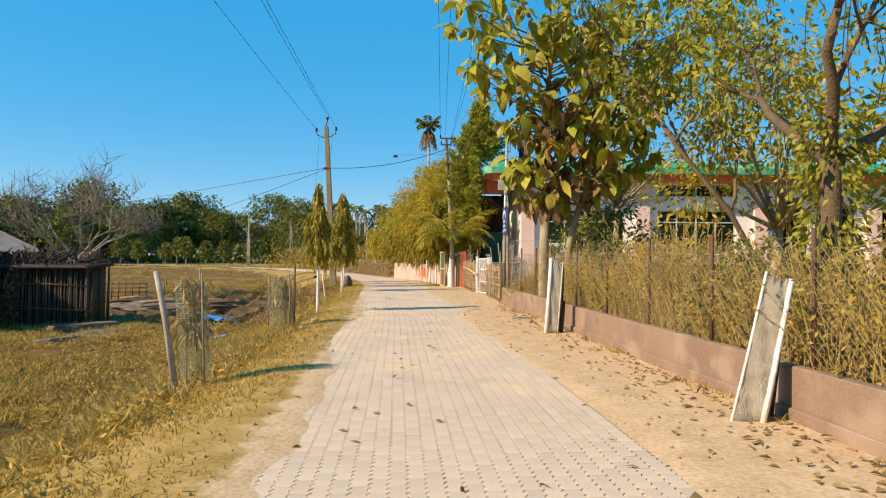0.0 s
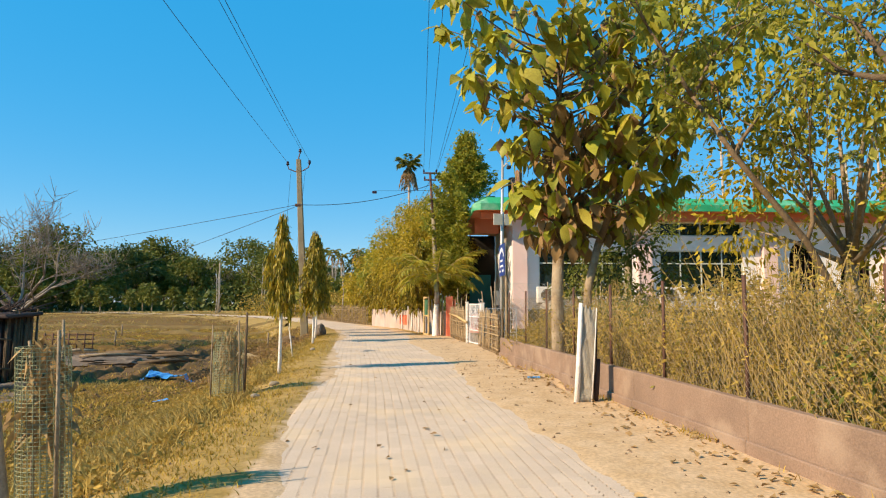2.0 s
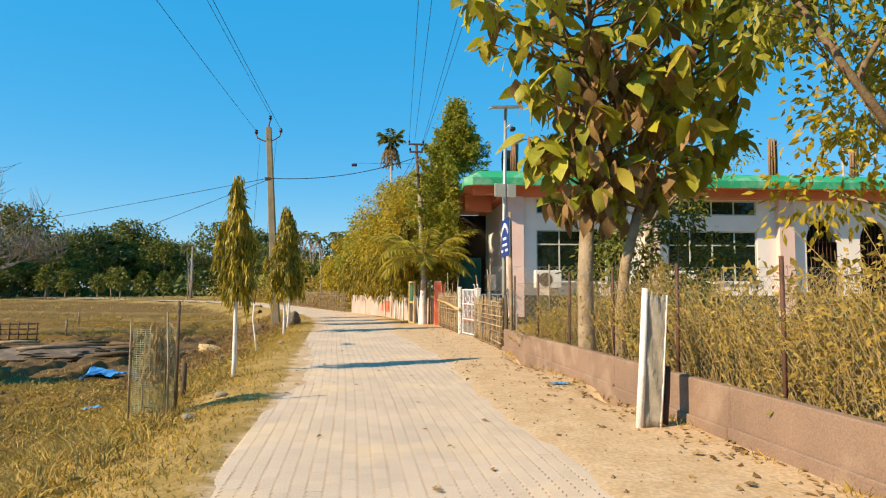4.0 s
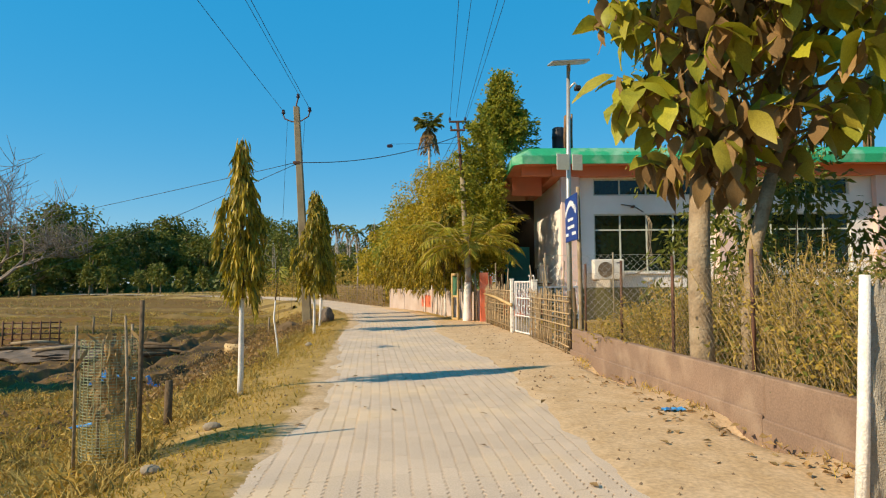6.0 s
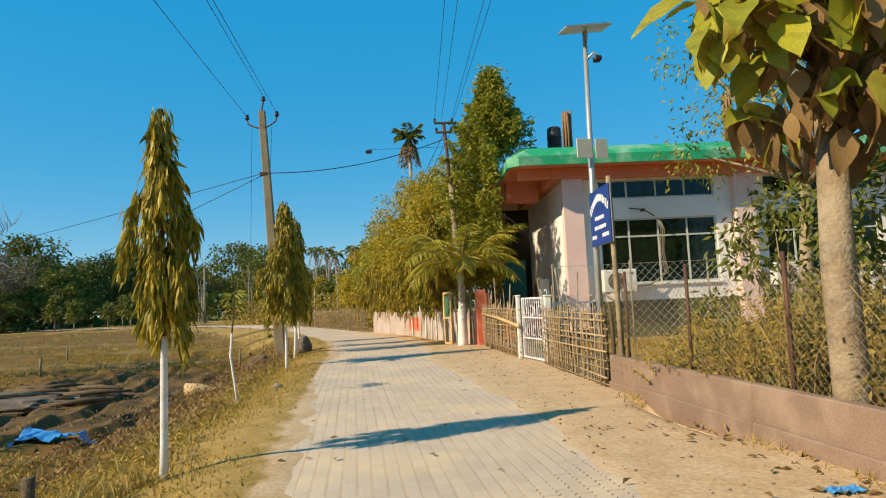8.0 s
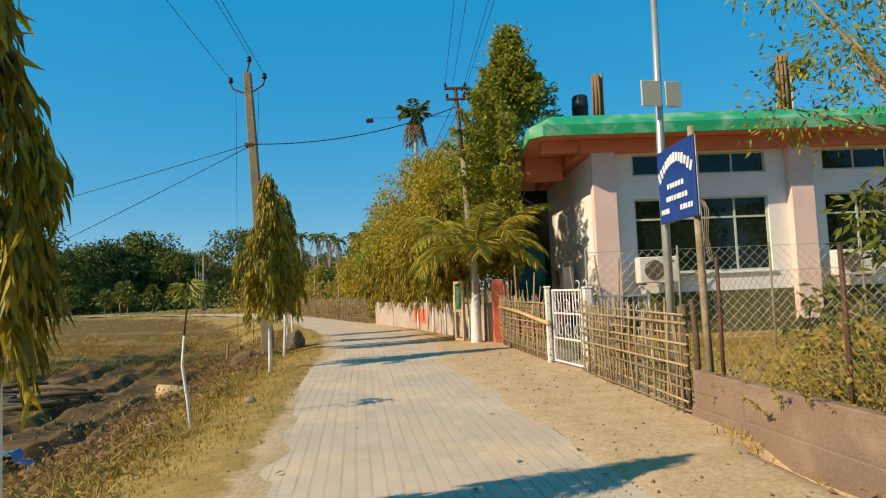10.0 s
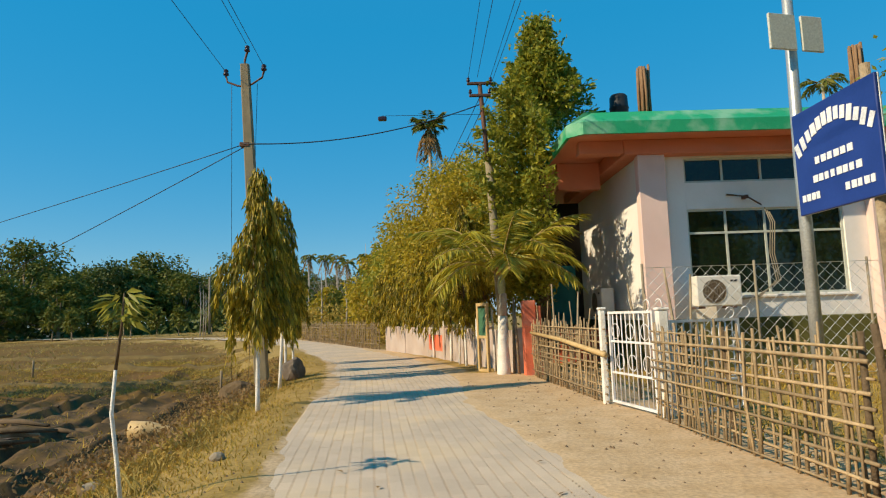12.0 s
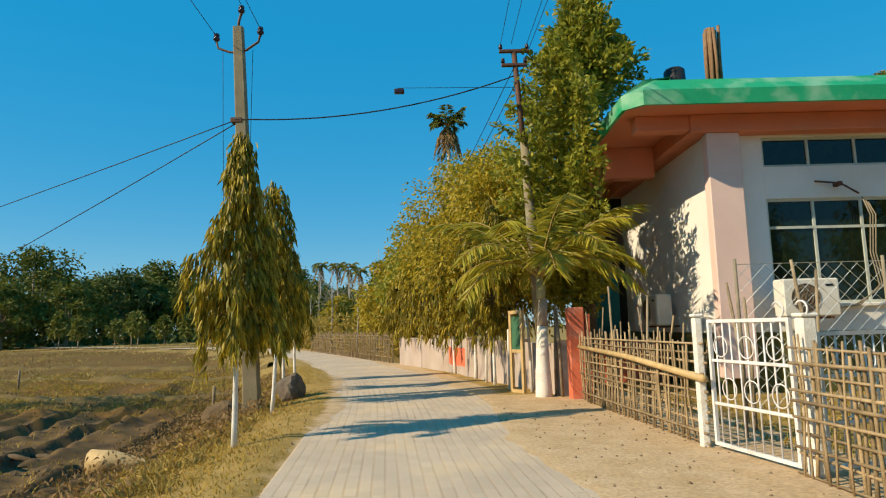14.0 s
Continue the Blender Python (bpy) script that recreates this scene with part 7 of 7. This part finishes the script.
def grass():
    rn = np.random.default_rng(66)
    y = 1.5 + 38.5 * rn.uniform(0, 1, 150000) ** 1.3
    u = -rn.uniform(1.35, 5.0, len(y))
    keep = rn.random(len(y)) < np.clip((-u - 1.35) * 1.0, 0.02, 1) * np.clip(1.25 - y / 60, 0.3, 1)
    keep &= (wavy(u, y, 1.7, 31) + rn.normal(size=len(y)) * 0.5) > -0.5
    y, u = y[keep], u[keep]
    blades("verge_grass", road_x(y) + u, y, 0.05, 0.006, M["straw"], rn, "short dry grass on the verge and slope", "grass", 0.7)
    y = 3 + 45 * rn.uniform(0, 1, 130000) ** 1.5
    u = -rn.uniform(4.0, 22, len(y)) * rn.uniform(0.4, 1, len(y)) - 1.0
    keep = (wavy(u, y, 1.1, 33) + 0.6 * wavy(u, y, 3.1, 34) + rn.normal(size=len(y)) * 0.4) > -0.1
    keep &= ~((u < -4.6) & (u > -13) & (y > 20.5) & (y < 35) & (rn.random(len(y)) < 0.85))
    y, u = y[keep], u[keep]
    blades("field_stubble", road_x(y) + u, y, 0.11, 0.010, M["straw"], rn, "straw-coloured stubble and weeds on the field", "grass", 1.0)
    y = rn.uniform(36, 95, 34000)
    u = -4.0 - 62 * rn.uniform(0, 1, len(y))
    keep = (wavy(u, y, 0.5, 71) + 0.7 * wavy(u, y, 1.6, 72) + rn.normal(size=len(y)) * 0.4) > 0.0
    y, u = y[keep], u[keep]
    blades("far_stubble", road_x(np.minimum(y, 60)) + u, y, 0.15, 0.022, M["stalk"], rn, "sparse dry stubble tufts far over the field", "grass", 1.0)
    # clumps of dead stalks
    m = 3800
    cy, cu = 2.0 + 34 * rn.uniform(0, 1, m) ** 1.4, -(2.4 + 13 * rn.uniform(0, 1, m) ** 1.3)
    ok = (wavy(cu, cy, 0.9, 35) + rn.normal(size=m) * 0.4) > -0.2
    ok &= ~((cu < -4.6) & (cy > 20.5) & (cy < 35))
    cy, cu = cy[ok], cu[ok]
    y = np.repeat(cy, 22) + rn.normal(size=len(cy) * 22) * 0.06
    u = np.repeat(cu, 22) + rn.normal(size=len(cy) * 22) * 0.06
    blades("stalk_clumps", road_x(y) + u, y, 0.16, 0.007, M["stalk"], rn, "clumps of dead brown stalks on slope and field", "weeds", 0.9)
    n = 16000
    y = rn.uniform(17, 37, n)
    u = -2.6 - 3.2 * rn.uniform(0, 1, n) ** 1.3
    k2 = (wavy(u, y, 1.5, 41) + rn.normal(size=n) * 0.4) > 0.0
    y, u = y[k2], u[k2]
    x = road_x(y) + u
    pos = np.stack([x, y, ground_z(x, y) + rn.uniform(0, 0.28, len(x))], 1)
    tagged(leaves("slope_weeds", pos, rn.normal(size=(len(x), 3)) + (0, 0, 0.4), 0.085, 0.035, L["dry"], None, rn), "brown dry weeds on the slope below the road", "weeds", kind="stuff")
    # low leafy tangle of dried weeds, in clumps with dark hollows between
    m = 5200
    cy, cu = 1.0 + 30 * rn.uniform(0, 1, m) ** 1.5, -(2.55 + 12 * rn.uniform(0, 1, m) ** 1.2)
    ok = (wavy(cu, cy, 1.3, 61) + 0.5 * wavy(cu, cy, 3.7, 62) + rn.normal(size=m) * 0.3) > -0.35
    ok &= ~((cu < -4.6) & (cy > 20.5) & (cy < 35))
    cy, cu = cy[ok], cu[ok]
    y = np.repeat(cy, 16) + rn.normal(size=len(cy) * 16) * 0.10
    u = np.repeat(cu, 16) + rn.normal(size=len(cy) * 16) * 0.10
    x = road_x(y) + u
    tall = np.repeat(rn.uniform(0.04, 0.17, len(cy)), 16)
    pos = np.stack([x, y, ground_z(x, y) + rn.uniform(0, 1, len(x)) * tall], 1)
    tagged(leaves("weed_tangle", pos, rn.normal(size=(len(x), 3)) + (0, 0, 0.25), 0.11, 0.03, L["weed"], None, rn, 0.4, 0.3), "tangle of dried golden weeds on slope and field", "weeds", kind="stuff")
    # clods of field earth
    n = 1300
    y = 6 + 34 * rn.uniform(0, 1, n)
    u = -rn.uniform(4.5, 16, n)
    x = road_x(y) + u
    s = rn.uniform(0.02, 0.09, n)
    V, F = [], []
    oct_v = np.array([(1, 0, 0), (-1, 0, 0), (0, 1, 0), (0, -1, 0), (0, 0, 1), (0, 0, -1.0)])
    oct_f = [(0, 2, 4), (2, 1, 4), (1, 3, 4), (3, 0, 4), (2, 0, 5), (1, 2, 5), (3, 1, 5), (0, 3, 5)]
    z = ground_z(x, y)
    for k in range(n):
        o = len(V)
        V += [tuple(q) for q in (oct_v * s[k] * rn.uniform(0.5, 1.3, (6, 3)) + (x[k], y[k], z[k]))]
        F += [tuple(q + o for q in f) for f in oct_f]
    tagged(mesh_ob("clods", V, F, M["earth"]), "dark clods of earth on the field", "earth clods", kind="stuff")
    # grass of the hall's yard, weeds at the wall's foot
    n = 26000
    x, y = rn.uniform(2.0, 13, n), rn.uniform(15.5, 27.3, n)
    k3 = (x > wall_x(y) + 0.25) & ((wavy(x, y, 1.6, 51) + rn.normal(size=n) * 0.5) > -0.4)
    blades("yard_grass", x[k3], y[k3], 0.1, 0.008, M["straw"], rn, "dry golden grass in the hall's yard", "grass", 0.8)
    n = 1500
    y = rn.uniform(1, 18, n)
    x = wall_x(y) - 0.05 - np.abs(rn.normal(size=n)) * 0.1
    k3 = (np.sin(y * 2.3) + np.sin(y * 5.1 + 1) + rn.normal(size=n) * 0.5) > 0.5
    blades("wall_foot_grass", x[k3], y[k3], 0.09, 0.005, M["straw"], rn, "dry grass tufts at the wall's foot", "grass", 0.8)
    # pebbles and crumbs of earth on the sand
    n = 900
    y = rn.uniform(2, 27, n)
    x = np.where(rn.random(n) < 0.75, road_x(y) + rn.uniform(1.2, 3.4, n), road_x(y) - rn.uniform(1.4, 2.4, n))
    ok2 = (x < wall_x(np.minimum(y, 18.3)) - 0.06)
    x, y = x[ok2], y[ok2]
    z, s = ground_z(x, y), rn.uniform(0.005, 0.022, len(x))
    V, F = [], []
    for k in range(len(x)):
        o = len(V)
        V += [tuple(q) for q in (oct_v * s[k] * rn.uniform(0.6, 1.3, (6, 3)) + (x[k], y[k], z[k]))]
        F += [tuple(q + o for q in f) for f in oct_f]
    tagged(mesh_ob("pebbles", V, F, M["mud"]), "small pebbles and earth crumbs on the sand", "pebbles", kind="stuff")
    for k, (px, py, s) in enumerate(((-2.75, 12.0, 0.06), (-2.75, 13.3, 0.07), (-3.4, 20.6, 0.07), (-5.1, 21.5, 0.1), (-4.4, 13.0, 0.07))):
        bm = bmesh.new()
        bmesh.ops.create_icosphere(bm, subdivisions=2, radius=s)
        for v in bm.verts:
            v.co = Vector((v.co.x * 1.3, v.co.y, v.co.z * 0.7)) * (1 + 0.35 * noise.noise(v.co * 9 + Vector((k, 0, 0))))
        st = part("stone", bm, M["concrete"])
        st.location = (px, py, gz(px, py) + s * 0.35)
        tagged(st, "pale rough stone lying on the grassy verge", "stone", "stones on the verge")
    # fallen leaves on the sandy edge
    n = 560
    y = 1.5 + 14.5 * rn.uniform(0, 1, n) ** 1.9
    x = wall_x(y) - 0.08 - np.abs(rn.normal(size=n)) * 0.42
    keep = np.abs(x - road_x(y)) > 1.0
    y, x = y[keep], x[keep]
    pos = np.stack([x, y, np.maximum(ground_z(x, y), 0.0) + 0.012], 1)
    w = rn.normal(size=(len(x), 3)) * (1, 1, 0.25)
    tagged(leaves("fallen_leaves", pos, w, 0.085, 0.05, L["straw"], None, rn, 0.6, 0.0, np.tile((0, 0, 1.0), (len(x), 1))), "curled dry fallen leaves along the wall", "fallen leaves", kind="stuff")
    n = 60
    y = rn.uniform(2.5, 20, n)
    x = road_x(y) + rn.uniform(-1.6, 1.5, n)
    pos = np.stack([x, y, 0 * x + 0.014], 1)
    tagged(leaves("road_leaves", pos, rn.normal(size=(n, 3)) * (1, 1, 0.1), 0.09, 0.04, L["dry"], None, rn, 0.4, 0.0, np.tile((0, 0, 1.0), (n, 1))), "few dry leaves scattered on the pavers", "fallen leaves", kind="stuff")


grass()
